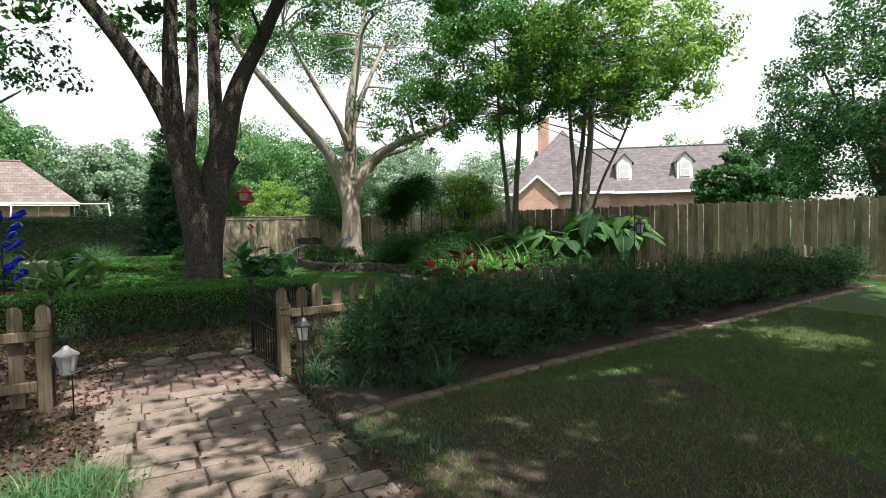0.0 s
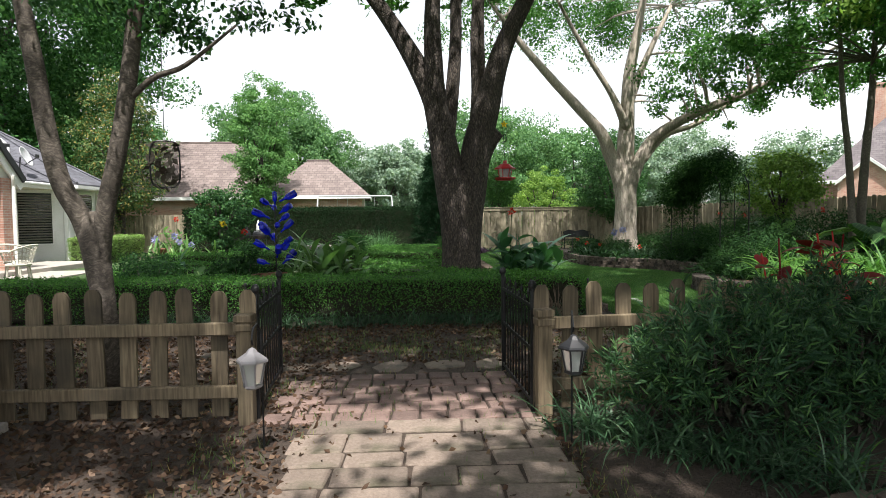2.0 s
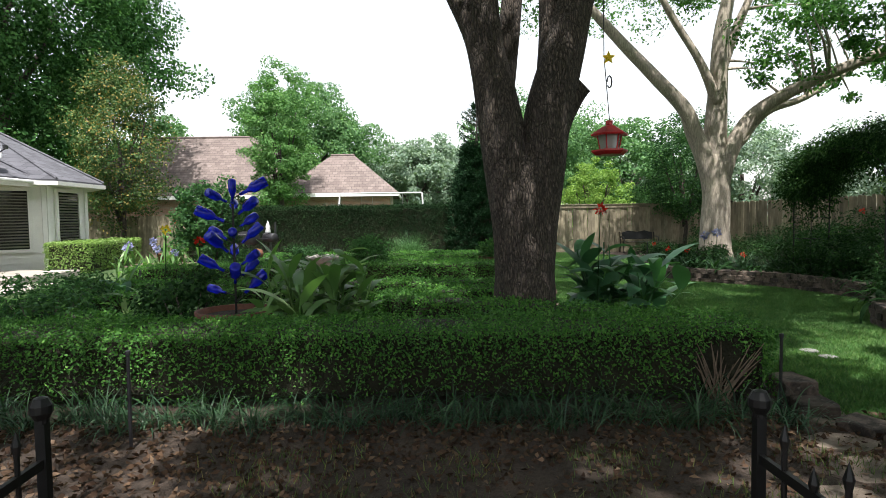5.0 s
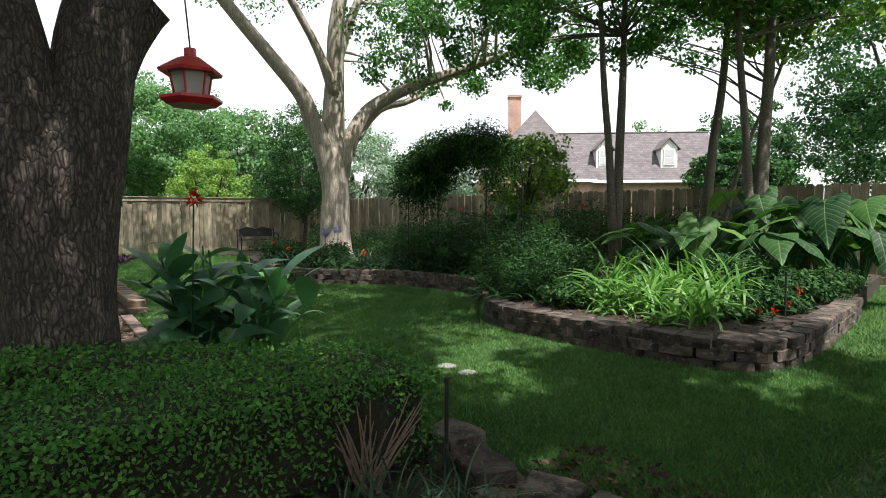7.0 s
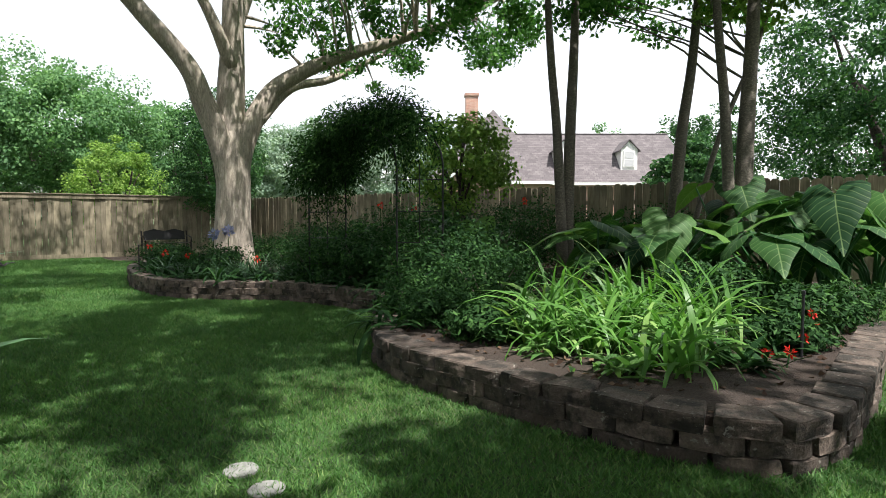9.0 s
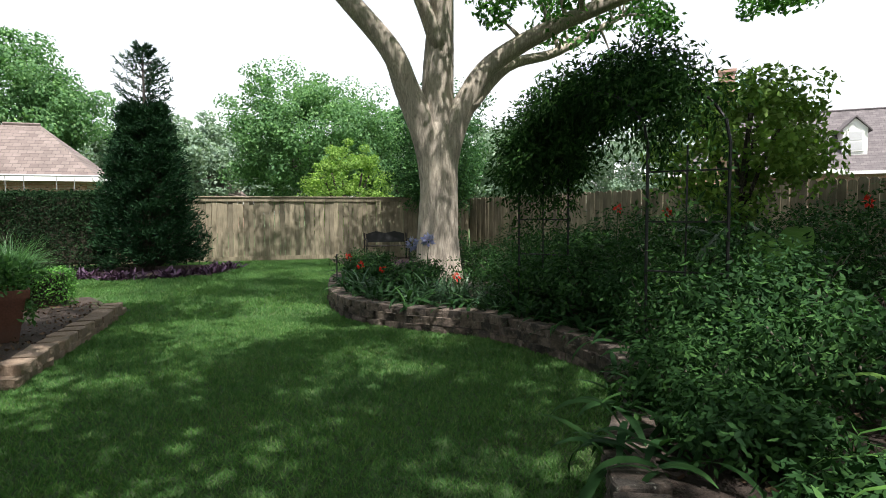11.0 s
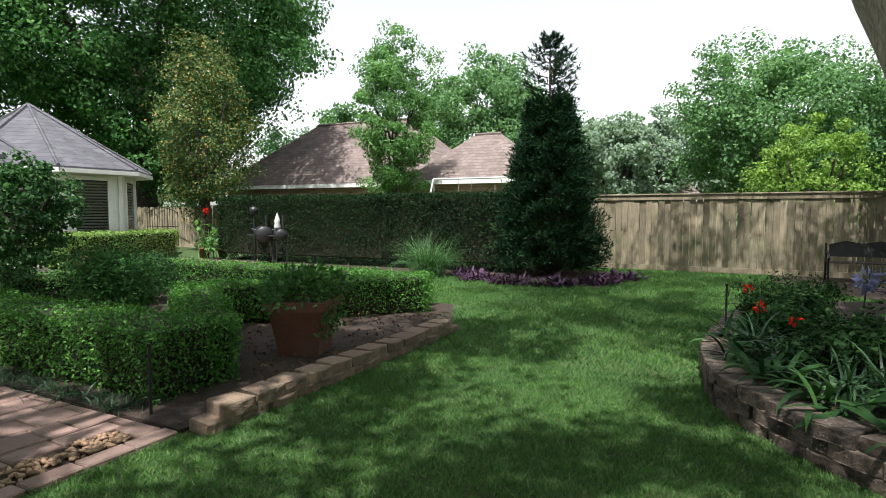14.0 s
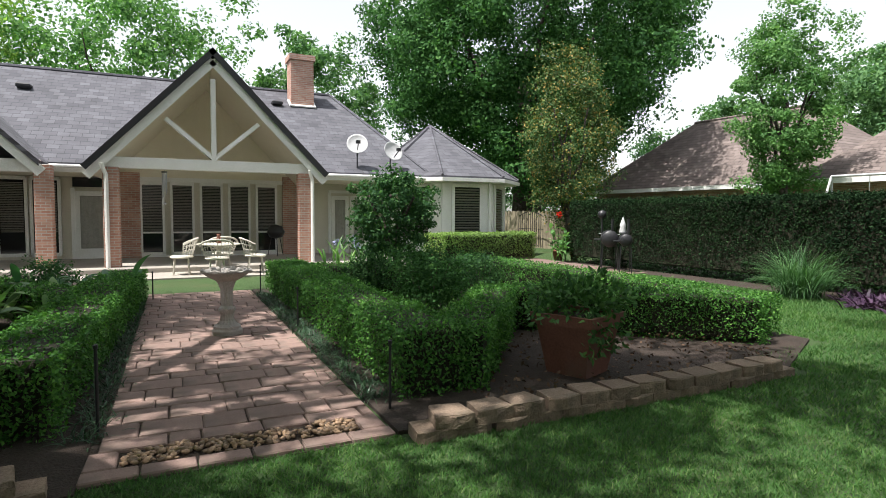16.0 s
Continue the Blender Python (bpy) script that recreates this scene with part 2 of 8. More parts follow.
M = {}
M["ground"] = ground_mat()
M["dirt"] = rough_mat("mulch_dirt", (0.026, 0.018, 0.013), (0.075, 0.052, 0.038), 2.2, 55, 0.95, 0.9, 0.03, vary=0)
M["soil"] = rough_mat("bed_soil", (0.02, 0.014, 0.01), (0.055, 0.037, 0.028), 3, 50, 0.95, 0.9, 0.03, vary=0)
M["grass"] = leaf_mat("grass_blades", (0.039, 0.097, 0.032), (0.08, 0.18, 0.057), (0.152, 0.218, 0.095), 0.6, 0.35, 0.15)
M["dry_grass"] = leaf_mat("sparse_grass", (0.05, 0.09, 0.03), (0.1, 0.145, 0.055), (0.21, 0.175, 0.085), 0.6, 0.25, 0.25)
M["box"] = leaf_mat("boxwood_leaves", (0.032, 0.1, 0.026), (0.072, 0.19, 0.043), (0.125, 0.28, 0.062), 0.55, 0.25, 0.15)
M["box_pale"] = leaf_mat("pale_hedge_leaves", (0.094, 0.17, 0.043), (0.188, 0.3, 0.091), (0.301, 0.4, 0.165), 0.45, 0.3)
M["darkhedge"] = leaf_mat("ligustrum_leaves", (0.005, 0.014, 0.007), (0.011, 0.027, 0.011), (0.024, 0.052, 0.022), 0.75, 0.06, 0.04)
M["podo"] = leaf_mat("podocarpus_needles", (0.012, 0.04, 0.022), (0.034, 0.08, 0.037), (0.085, 0.17, 0.062), 0.5, 0.2, 0.2)
# near-black brown: the shade deep between leaves, put into the colour
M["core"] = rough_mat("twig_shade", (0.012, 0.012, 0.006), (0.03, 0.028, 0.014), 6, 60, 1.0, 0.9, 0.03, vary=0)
M["oak"] = leaf_mat("broad_leaves", (0.033, 0.1, 0.03), (0.07, 0.17, 0.049), (0.113, 0.25, 0.067), 0.6, 0.38, 0.1)
M["oak_dark"] = leaf_mat("dark_broad_leaves", (0.019, 0.055, 0.026), (0.042, 0.105, 0.04), (0.075, 0.16, 0.055), 0.6, 0.3, 0.1)
M["live_oak"] = leaf_mat("deep_green_leaves", (0.022, 0.068, 0.024), (0.05, 0.13, 0.042), (0.085, 0.19, 0.06), 0.65, 0.25, 0.08)
M["bright"] = leaf_mat("yellow_green_leaves", (0.09, 0.165, 0.04), (0.165, 0.27, 0.07), (0.24, 0.35, 0.11), 0.55, 0.4, 0.12)
M["fresh"] = leaf_mat("fresh_green_leaves", (0.06, 0.15, 0.055), (0.11, 0.22, 0.085), (0.165, 0.3, 0.12), 0.65, 0.35, 0.08)
# distance haze put into the paler greens of the far trees
M["far"] = leaf_mat("hazed_far_leaves", (0.055, 0.125, 0.06), (0.105, 0.205, 0.095), (0.165, 0.285, 0.135), 0.65, 0.35, 0.08)
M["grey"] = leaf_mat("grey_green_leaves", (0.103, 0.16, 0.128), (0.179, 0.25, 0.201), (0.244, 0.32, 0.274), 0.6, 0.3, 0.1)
M["magnolia"] = leaf_mat("magnolia_leaves", (0.03, 0.072, 0.026), (0.075, 0.13, 0.045), (0.27, 0.19, 0.06), 0.55, 0.15, 0.15)
M["cedar"] = leaf_mat("cedar_sprays", (0.006, 0.023, 0.011), (0.014, 0.042, 0.019), (0.03, 0.078, 0.034), 0.75, 0.08, 0.1)
M["fern"] = leaf_mat("understory_leaves", (0.011, 0.034, 0.013), (0.025, 0.066, 0.022), (0.052, 0.118, 0.037), 0.65, 0.18, 0.08)
M["lily"] = leaf_mat("daylily_blades", (0.04, 0.115, 0.025), (0.095, 0.21, 0.05), (0.22, 0.33, 0.12), 0.4, 0.3)
M["liriope"] = leaf_mat("liriope_blades", (0.017, 0.045, 0.028), (0.047, 0.1, 0.055), (0.103, 0.17, 0.116), 0.4, 0.2)
M["tuft"] = leaf_mat("tuft_blades", (0.03, 0.08, 0.035), (0.065, 0.15, 0.06), (0.12, 0.22, 0.1), 0.5, 0.25)
M["ear"] = veined_mat("elephant_ear_leaves", (0.016, 0.055, 0.022), (0.05, 0.13, 0.032), (0.12, 0.25, 0.05))
M["trail"] = leaf_mat("trailing_leaves", (0.03, 0.085, 0.03), (0.065, 0.155, 0.05), (0.12, 0.24, 0.08), 0.55, 0.25, 0.15)
M["canna"] = leaf_mat("canna_leaves", (0.024, 0.08, 0.043), (0.056, 0.15, 0.067), (0.113, 0.26, 0.079), 0.4, 0.3)
M["ginger"] = leaf_mat("ginger_leaves", (0.056, 0.13, 0.043), (0.141, 0.26, 0.091), (0.263, 0.38, 0.177), 0.38, 0.35)
M["purple"] = leaf_mat("purple_heart_leaves", (0.022, 0.011, 0.028), (0.055, 0.028, 0.066), (0.12, 0.075, 0.13), 0.55, 0.15, 0.25)
M["redleaf"] = leaf_mat("red_leaves", (0.08, 0.006, 0.01), (0.25, 0.014, 0.018), (0.4, 0.03, 0.03), 0.5, 0.2, 0.2)
M["litter"] = leaf_mat("fallen_leaves", (0.036, 0.021, 0.015), (0.085, 0.053, 0.038), (0.17, 0.118, 0.088), 0.8, 0.1, 0.15)
M["redflower"] = leaf_mat("red_petals", (0.35, 0.01, 0.01), (0.55, 0.025, 0.015), None, 0.5, 0.35)
M["blueflower"] = leaf_mat("violet_petals", (0.17, 0.17, 0.42), (0.32, 0.32, 0.6), None, 0.5, 0.35)
M["yellowflower"] = leaf_mat("yellow_petals", (0.7, 0.45, 0.02), (0.85, 0.65, 0.05), None, 0.5, 0.3)
M["bark_dark"] = bark_mat("furrowed_bark", (0.072, 0.056, 0.046), (0.18, 0.143, 0.12), 0.28, 34, 1.0, 0.03, 0.72)
M["bark_pale"] = bark_mat("pale_grey_bark", (0.36, 0.31, 0.255), (0.47, 0.415, 0.35), 0.12, 19, 0.5, 0.012, 0.3)
M["bark_ring"] = bark_mat("ringed_grey_bark", (0.12, 0.105, 0.085), (0.24, 0.21, 0.175), 2.2, 16, 0.5, 0.01, 0.3)
M["bark_lean"] = bark_mat("mottled_brown_bark", (0.075, 0.06, 0.048), (0.15, 0.128, 0.105), 1.8, 17, 0.5, 0.01, 0.35)
M["picket"] = wood_mat("weathered_picket", (0.07, 0.05, 0.03), (0.2, 0.155, 0.095), (0.03, 0.025, 0.016))
M["board"] = wood_mat("weathered_fence_board", (0.18, 0.148, 0.098), (0.33, 0.285, 0.2), (0.11, 0.095, 0.062))
M["iron"] = plain_mat("black_iron", (0.012, 0.012, 0.013), 0.45, 0.4)
M["block"] = lichen_mat("retaining_block", (0.075, 0.055, 0.045), (0.15, 0.115, 0.092), (0.016, 0.014, 0.011), (0.3, 0.29, 0.25))
M["block_tan"] = rough_mat("tan_block", (0.16, 0.11, 0.078), (0.27, 0.2, 0.143), 5, 60, 0.92, 0.8, 0.02, vary=0.28, stain=((0.13, 0.1, 0.07), 4.0))
M["twig"] = rough_mat("bare_twig", (0.12, 0.085, 0.06), (0.24, 0.175, 0.13), 8, 60, 0.9, 0.3, 0.004, vary=0)
M["paver"] = rough_mat("pink_paver", (0.19, 0.12, 0.1), (0.28, 0.195, 0.165), 4, 80, 0.9, 0.4, 0.006, vary=0.2, stain=((0.14, 0.1, 0.083), 2.5))
M["cobble"] = rough_mat("red_cobble", (0.1, 0.062, 0.052), (0.19, 0.13, 0.11), 4, 80, 0.9, 0.6, 0.01, vary=0.3)
M["flag"] = rough_mat("path_slab", (0.13, 0.098, 0.077), (0.225, 0.177, 0.144), 3, 60, 0.9, 0.6, 0.012, vary=0.22, stain=((0.08, 0.072, 0.045), 3.0))
M["pebble"] = rough_mat("river_pebble", (0.15, 0.085, 0.05), (0.38, 0.26, 0.16), 9, 60, 0.6, 0.2, 0.004, vary=0.55)
M["terracotta"] = rough_mat("terracotta", (0.125, 0.045, 0.028), (0.2, 0.082, 0.052), 4, 50, 0.8, 0.2, 0.004, vary=0.1, stain=((0.14, 0.075, 0.055), 3.0))
M["brick"] = coursed_mat("house_brick", (0.42, 0.2, 0.145), (0.55, 0.32, 0.24), (0.5, 0.45, 0.4), 0.2, 0.068, 0.008, along="Y")
M["brick_x"] = coursed_mat("house_brick_x", (0.42, 0.2, 0.145), (0.55, 0.32, 0.24), (0.5, 0.45, 0.4), 0.2, 0.068, 0.008)
M["shingle"] = coursed_mat("grey_shingle", (0.085, 0.085, 0.1), (0.13, 0.13, 0.15), (0.05, 0.05, 0.058), 0.3, 0.14, 0.006, 0.95, 0.35, along="Y", up="Z")
M["shingle_x"] = coursed_mat("grey_shingle_x", (0.085, 0.085, 0.1), (0.13, 0.13, 0.15), (0.05, 0.05, 0.058), 0.3, 0.14, 0.006, 0.95, 0.35)
M["shingle_brown"] = coursed_mat("brown_shingle", (0.16, 0.125, 0.115), (0.23, 0.185, 0.17), (0.09, 0.07, 0.065), 0.3, 0.16, 0.008, 0.95, 0.35)
M["siding"] = rough_mat("cream_siding", (0.56, 0.52, 0.43), (0.64, 0.6, 0.5), 2, 40, 0.6, 0.1, 0.003, vary=0)
M["white"] = rough_mat("white_paint", (0.72, 0.71, 0.67), (0.82, 0.81, 0.78), 3, 60, 0.5, 0.1, 0.002, vary=0.03)
M["cream"] = rough_mat("cream_soffit", (0.72, 0.66, 0.53), (0.8, 0.74, 0.61), 3, 60, 0.7, 0.1, 0.002, vary=0.03)
M["pane"] = plain_mat("window_glass", (0.018, 0.02, 0.022), 0.05, 0.0, 0.6)
M["slat"] = plain_mat("blind_slat", (0.2, 0.19, 0.17), 0.6)
M["curtain"] = rough_mat("grey_curtain", (0.25, 0.24, 0.22), (0.36, 0.35, 0.32), 6, 40, 0.9, 0.3, 0.01, vary=0)
M["concrete"] = rough_mat("porch_concrete", (0.27, 0.24, 0.21), (0.36, 0.33, 0.29), 2, 50, 0.9, 0.3, 0.004, vary=0)
M["stone_pale"] = rough_mat("cast_stone", (0.24, 0.22, 0.2), (0.42, 0.39, 0.36), 6, 60, 0.9, 0.5, 0.006, vary=0.05)
M["red_paint"] = plain_mat("red_paint", (0.42, 0.015, 0.02), 0.35)
M["cobalt"] = glass_mat("cobalt_glass", (0.01, 0.02, 0.62), 0.08, 0.45)
M["clear"] = glass_mat("frosted_glass", (0.6, 0.62, 0.6), 0.25, 0.6)
M["bronze"] = plain_mat("weathered_bronze", (0.06, 0.05, 0.035), 0.6, 0.3)
M["lantern_grey"] = plain_mat("grey_plastic", (0.2, 0.19, 0.2), 0.5)
M["black"] = plain_mat("black_plastic", (0.02, 0.02, 0.023), 0.4)
M["steel"] = plain_mat("galvanised_steel", (0.45, 0.45, 0.46), 0.4, 0.7)
M["dish"] = plain_mat("dish_paint", (0.55, 0.55, 0.56), 0.45)
M["wicker"] = rough_mat("white_wicker", (0.42, 0.39, 0.33), (0.55, 0.52, 0.45), 20, 120, 0.7, 0.6, 0.004, vary=0.04)
M["ac"] = plain_mat("ac_enamel", (0.17, 0.165, 0.155), 0.5)
M["cover"] = rough_mat("worn_cover", (0.14, 0.14, 0.13), (0.26, 0.26, 0.24), 5, 50, 0.9, 0.4, 0.004, vary=0.1)
M["vine"] = leaf_mat("vine_leaves", (0.011, 0.033, 0.011), (0.028, 0.07, 0.023), (0.062, 0.135, 0.038), 0.7, 0.25, 0.06)
M["stepstone"] = rough_mat("step_stone", (0.13, 0.098, 0.076), (0.24, 0.19, 0.15), 3, 60, 0.92, 0.6, 0.012, vary=0.25, stain=((0.05, 0.045, 0.03), 3.0))
M["edge"] = rough_mat("edging_brick", (0.1, 0.07, 0.055), (0.21, 0.155, 0.125), 5, 60, 0.95, 0.6, 0.01, vary=0.3)

# ---------------- shape helpers ----------------


class Geo:
    """Vertices and faces gathered for one mesh."""

    def __init__(self):
        self.v, self.f = [], []

    def add(self, verts, faces):
        o = len(self.v)
        self.v += [tuple(p) for p in verts]
        self.f += [tuple(i + o for i in q) for q in faces]
        return self

    def box(self, c, s, m=None, bevel=0.0):
        x, y, z = (h / 2 for h in s)
        b = min(bevel, x * 0.9, y * 0.9, z * 0.9)
        if b <= 0:
            vs = [Vector((i * x, j * y, k * z)) for i in (-1, 1) for j in (-1, 1) for k in (-1, 1)]
            fs = [(0, 1, 3, 2), (4, 6, 7, 5), (0, 4, 5, 1), (2, 3, 7, 6), (0, 2, 6, 4), (1, 5, 7, 3)]
        else:
            vs, idx = [], {}
            for i in (-1, 1):
                for j in (-1, 1):
                    for k in (-1, 1):
                        for a, p in enumerate(((i * x, j * (y - b), k * (z - b)), (i * (x - b), j * y, k * (z - b)), (i * (x - b), j * (y - b), k * z))):
                            idx[i, j, k, a] = len(vs)
                            vs.append(Vector(p))
            fs = []
            for s1 in (-1, 1):
                fs.append([idx[s1, j, k, 0] for j, k in ((-1, -1), (-1, 1), (1, 1), (1, -1))])
                fs.append([idx[i, s1, k, 1] for i, k in ((-1, -1), (1, -1), (1, 1), (-1, 1))])
                fs.append([idx[i, j, s1, 2] for i, j in ((-1, -1), (1, -1), (1, 1), (-1, 1))])
                for s2 in (-1, 1):
                    fs.append([idx[s1, s2, -1, 0], idx[s1, s2, 1, 0], idx[s1, s2, 1, 1], idx[s1, s2, -1, 1]])
                    fs.append([idx[s1, -1, s2, 0], idx[s1, 1, s2, 0], idx[s1, 1, s2, 2], idx[s1, -1, s2, 2]])
                    fs.append([idx[-1, s1, s2, 1], idx[1, s1, s2, 1], idx[1, s1, s2, 2], idx[-1, s1, s2, 2]])
            fs += [[idx[i, j, k, a] for a in (0, 1, 2)] for i in (-1, 1) for j in (-1, 1) for k in (-1, 1)]
        c = Vector(c)
        return self.add([c + (m @ p if m else p) for p in vs], fs)

    def tube(self, path, radii, seg=8, wob=0.0, cap=True):
        path = [Vector(p) for p in path]
        if isinstance(radii, (int, float)):
            radii = [radii] * len(path)
        o, ring = len(self.v), []
        side = None
        for i, p in enumerate(path):
            d = (path[min(i + 1, len(path) - 1)] - path[max(i - 1, 0)]).normalized()
            if side is None:
                side = d.orthogonal().normalized()
            side = (side - d * side.dot(d)).normalized()
            up = d.cross(side)
            for k in range(seg):
                a = 2 * math.pi * k / seg
                r = radii[i]
                if wob:
                    r *= 1 + wob * noise.noise(Vector((math.cos(a) * 1.6, math.sin(a) * 1.6, 0)) + p * 1.1)
                self.v.append(tuple(p + (side * math.cos(a) + up * math.sin(a)) * r))
        for i in range(len(path) - 1):
            for k in range(seg):
                a, b = o + i * seg + k, o + i * seg + (k + 1) % seg
                self.f.append((a, b, b + seg, a + seg))
        if cap:
            self.f.append(tuple(o + k for k in reversed(range(seg))))
            self.f.append(tuple(o + (len(path) - 1) * seg + k for k in range(seg)))
        return self

    def lathe(self, profile, c=(0, 0, 0), seg=20, m=None):
        o, c = len(self.v), Vector(c)
        for r, z in profile:
            for k in range(seg):
                a = 2 * math.pi * k / seg
                p = Vector((r * math.cos(a), r * math.sin(a), z))
                self.v.append(tuple(c + (m @ p if m else p)))
        for i in range(len(profile) - 1):
            for k in range(seg):
                a, b = o + i * seg + k, o + i * seg + (k + 1) % seg
                self.f.append((a, b, b + seg, a + seg))
        return self

    def prism(self, poly, z0, z1):
        n = len(poly)
        vs = [(x, y, z0) for x, y in poly] + [(x, y, z1) for x, y in poly]
        fs = [tuple(reversed(range(n))), tuple(range(n, 2 * n))] + [(i, (i + 1) % n, n + (i + 1) % n, n + i) for i in range(n)]
        return self.add(vs, fs)

    def slab(self, corners, thick):
        """A flat plate: corners of the upper face, and a thickness straight down."""
        n = len(corners)
        vs = [Vector(p) for p in corners] + [Vector(p) - Vector((0, 0, thick)) for p in corners]
        fs = [tuple(range(n)), tuple(reversed(range(n, 2 * n)))] + [(i, n + i, n + (i + 1) % n, (i + 1) % n) for i in range(n)]
        return self.add(vs, fs)

    def mesh(self, name, mat, smooth=False):
        me = bpy.data.meshes.new(name)
        me.from_pydata(self.v, [], self.f)
        me.materials.append(mat)
        if smooth:
            for q in me.polygons:
                q.use_smooth = True
        bm = bmesh.new()
        bm.from_mesh(me)
        bmesh.ops.recalc_face_normals(bm, faces=bm.faces)
        bm.to_mesh(me)
        bm.free()
        return me


def quads(name, V, mat, tris=False):
    """One mesh of loose quads (or triangles) from an array (n, 4 or 3, 3)."""
    n, k = V.shape[:2]
    me = bpy.data.meshes.new(name)
    me.vertices.add(n * k)
    me.vertices.foreach_set("co", np.ascontiguousarray(V, dtype=np.float32).ravel())
    me.loops.add(n * k)
    me.loops.foreach_set("vertex_index", np.arange(n * k, dtype=np.int32))
    me.polygons.add(n)
    me.polygons.foreach_set("loop_start", np.arange(0, n * k, k, dtype=np.int32))
    me.update(calc_edges=True)
    me.materials.append(mat)
    return me


def part(name, geo, mat, parent, label="", smooth=False):
    ob = new(name, geo.mesh(name, mat, smooth) if isinstance(geo, Geo) else geo)
    ob.parent = parent
    if label:
        ob["label"] = label
    return ob


def thing(name, label, category, m=None, group="", kind=""):
    ob = new(name)
    ob.empty_display_size = 0.1
    if m is not None:
        ob.matrix_world = m
    return tagged(ob, label, category, group, kind)


def solid(name, geo, mat, label="", category="", group="", kind="", smooth=False):
    return tagged(new(name, geo.mesh(name, mat, smooth)), label, category, group, kind)


def piece(name, me, parent, m):
    ob = new(name, me)
    ob.parent = parent
    ob.matrix_local = m
    return ob


rng = np.random.default_rng(7)


def unit(a):
    return a / np.maximum(np.linalg.norm(a, axis=-1, keepdims=True), 1e-6)


def leaves(P, D, length, width, fold=0.25, jitter=0.6):
    """Folded leaves at P that point along D (jittered)."""
    n = len(P)
    D = unit(D + rng.normal(0, jitter, (n, 3)))
    S = unit(np.cross(D, unit(rng.normal(0, 1, (n, 3)))))
    N = np.cross(D, S)
    L = (length * rng.uniform(0.6, 1.25, n))[:, None]
    W = (width * rng.uniform(0.7, 1.2, n))[:, None]
    mid = P + D * L * 0.45 + N * W * fold
    return np.stack([P, mid + S * W * 0.5, P + D * L, mid - S * W * 0.5], 1)


def facing(P, N, length, width, jitter=0.45, fold=0.2):
    """Leaves at P whose upper sides turn towards N, each a folded diamond."""
    n = len(P)
    N = unit(unit(N) + rng.normal(0, jitter, (n, 3)))
    D = unit(np.cross(N, unit(rng.normal(0, 1, (n, 3)))))
    S = np.cross(N, D)
    L = (length * rng.uniform(0.6, 1.25, n))[:, None]
    W = (width * rng.uniform(0.7, 1.2, n))[:, None]
    mid = P - N * W * fold
    return np.stack([P - D * L * 0.5, mid + S * W * 0.5, P + D * L * 0.5, mid - S * W * 0.5], 1)


def blades(P, height, width, lean=0.5, arch=0.0):
    """Upright grass blades as single triangles."""
    n = len(P)
    a = rng.uniform(0, 2 * np.pi, n)
    H = height * rng.uniform(0.5, 1.25, n)
    w = width * rng.uniform(0.7, 1.3, n)
    b = rng.uniform(0, 2 * np.pi, n)
    k = lean * rng.uniform(0.1, 1.0, n)
    side = np.stack([np.cos(a), np.sin(a), 0 * a], 1) * (w / 2)[:, None]
    tip = P + np.stack([np.cos(b) * k * H, np.sin(b) * k * H, H], 1)
    return np.stack([P - side, P + side, tip], 1)


def ball(n):
    return unit(rng.normal(0, 1, (n, 3)))


def crown_points(centre, radii, clumps, per, spread, hollow=0.55, low=-0.75):
    """Leaf seats in clumps through an uneven crown."""
    d = ball(clumps * 3)
    d = d[d[:, 2] > low][:clumps]
    r = rng.uniform(hollow, 1.0, len(d)) ** 0.6
    lump = np.array([noise.noise(Vector(q) * 2.1 + Vector(centre)) for q in d])
    C = np.array(centre) + d * (r * (1 + 0.55 * lump))[:, None] * np.array(radii)
    m = len(C) * per
    off = ball(m)
    size = np.repeat(rng.uniform(0.6, 1.25, len(C)), per)
    P = np.repeat(C, per, 0) + off * (spread * size * rng.uniform(0.15, 1, m) ** 0.45)[:, None] * np.array((1.15, 1.15, 0.75))
    return C, P, unit(off * 0.8 + np.repeat(d, per, 0) * 0.5 + np.array((0, 0, 0.35)))


def limb(g, start, end, r0, r1, sag=0.0, seg=8, steps=7, wob=0.12, kink=0.06):
    a, b = Vector(start), Vector(end)
    ln = (b - a).length
    pts, rad = [], []
    for i in range(steps + 1):
        t = i / steps
        p = a.lerp(b, t) + Vector((0, 0, sag * ln * 4 * t * (1 - t)))
        if 0 < i:
            p += Vector((noise.noise(p * 0.9 + Vector((3, 1, 7))), noise.noise(p * 0.9 + Vector((9, 5, 2))), 0)) * kink * ln * min(1, 4 * t)
        pts.append(p)
        rad.append(r0 + (r1 - r0) * t)
    g.tube(pts, rad, seg, wob)
    return pts


def inside(poly, x, y):
    hit = np.zeros(len(x), bool)
    n = len(poly)
    for i in range(n):
        (x0, y0), (x1, y1) = poly[i], poly[(i + 1) % n]
        if y0 == y1:
            continue
        c = ((y0 > y) != (y1 > y)) & (x < (x1 - x0) * (y - y0) / (y1 - y0) + x0)
        hit ^= c
    return hit


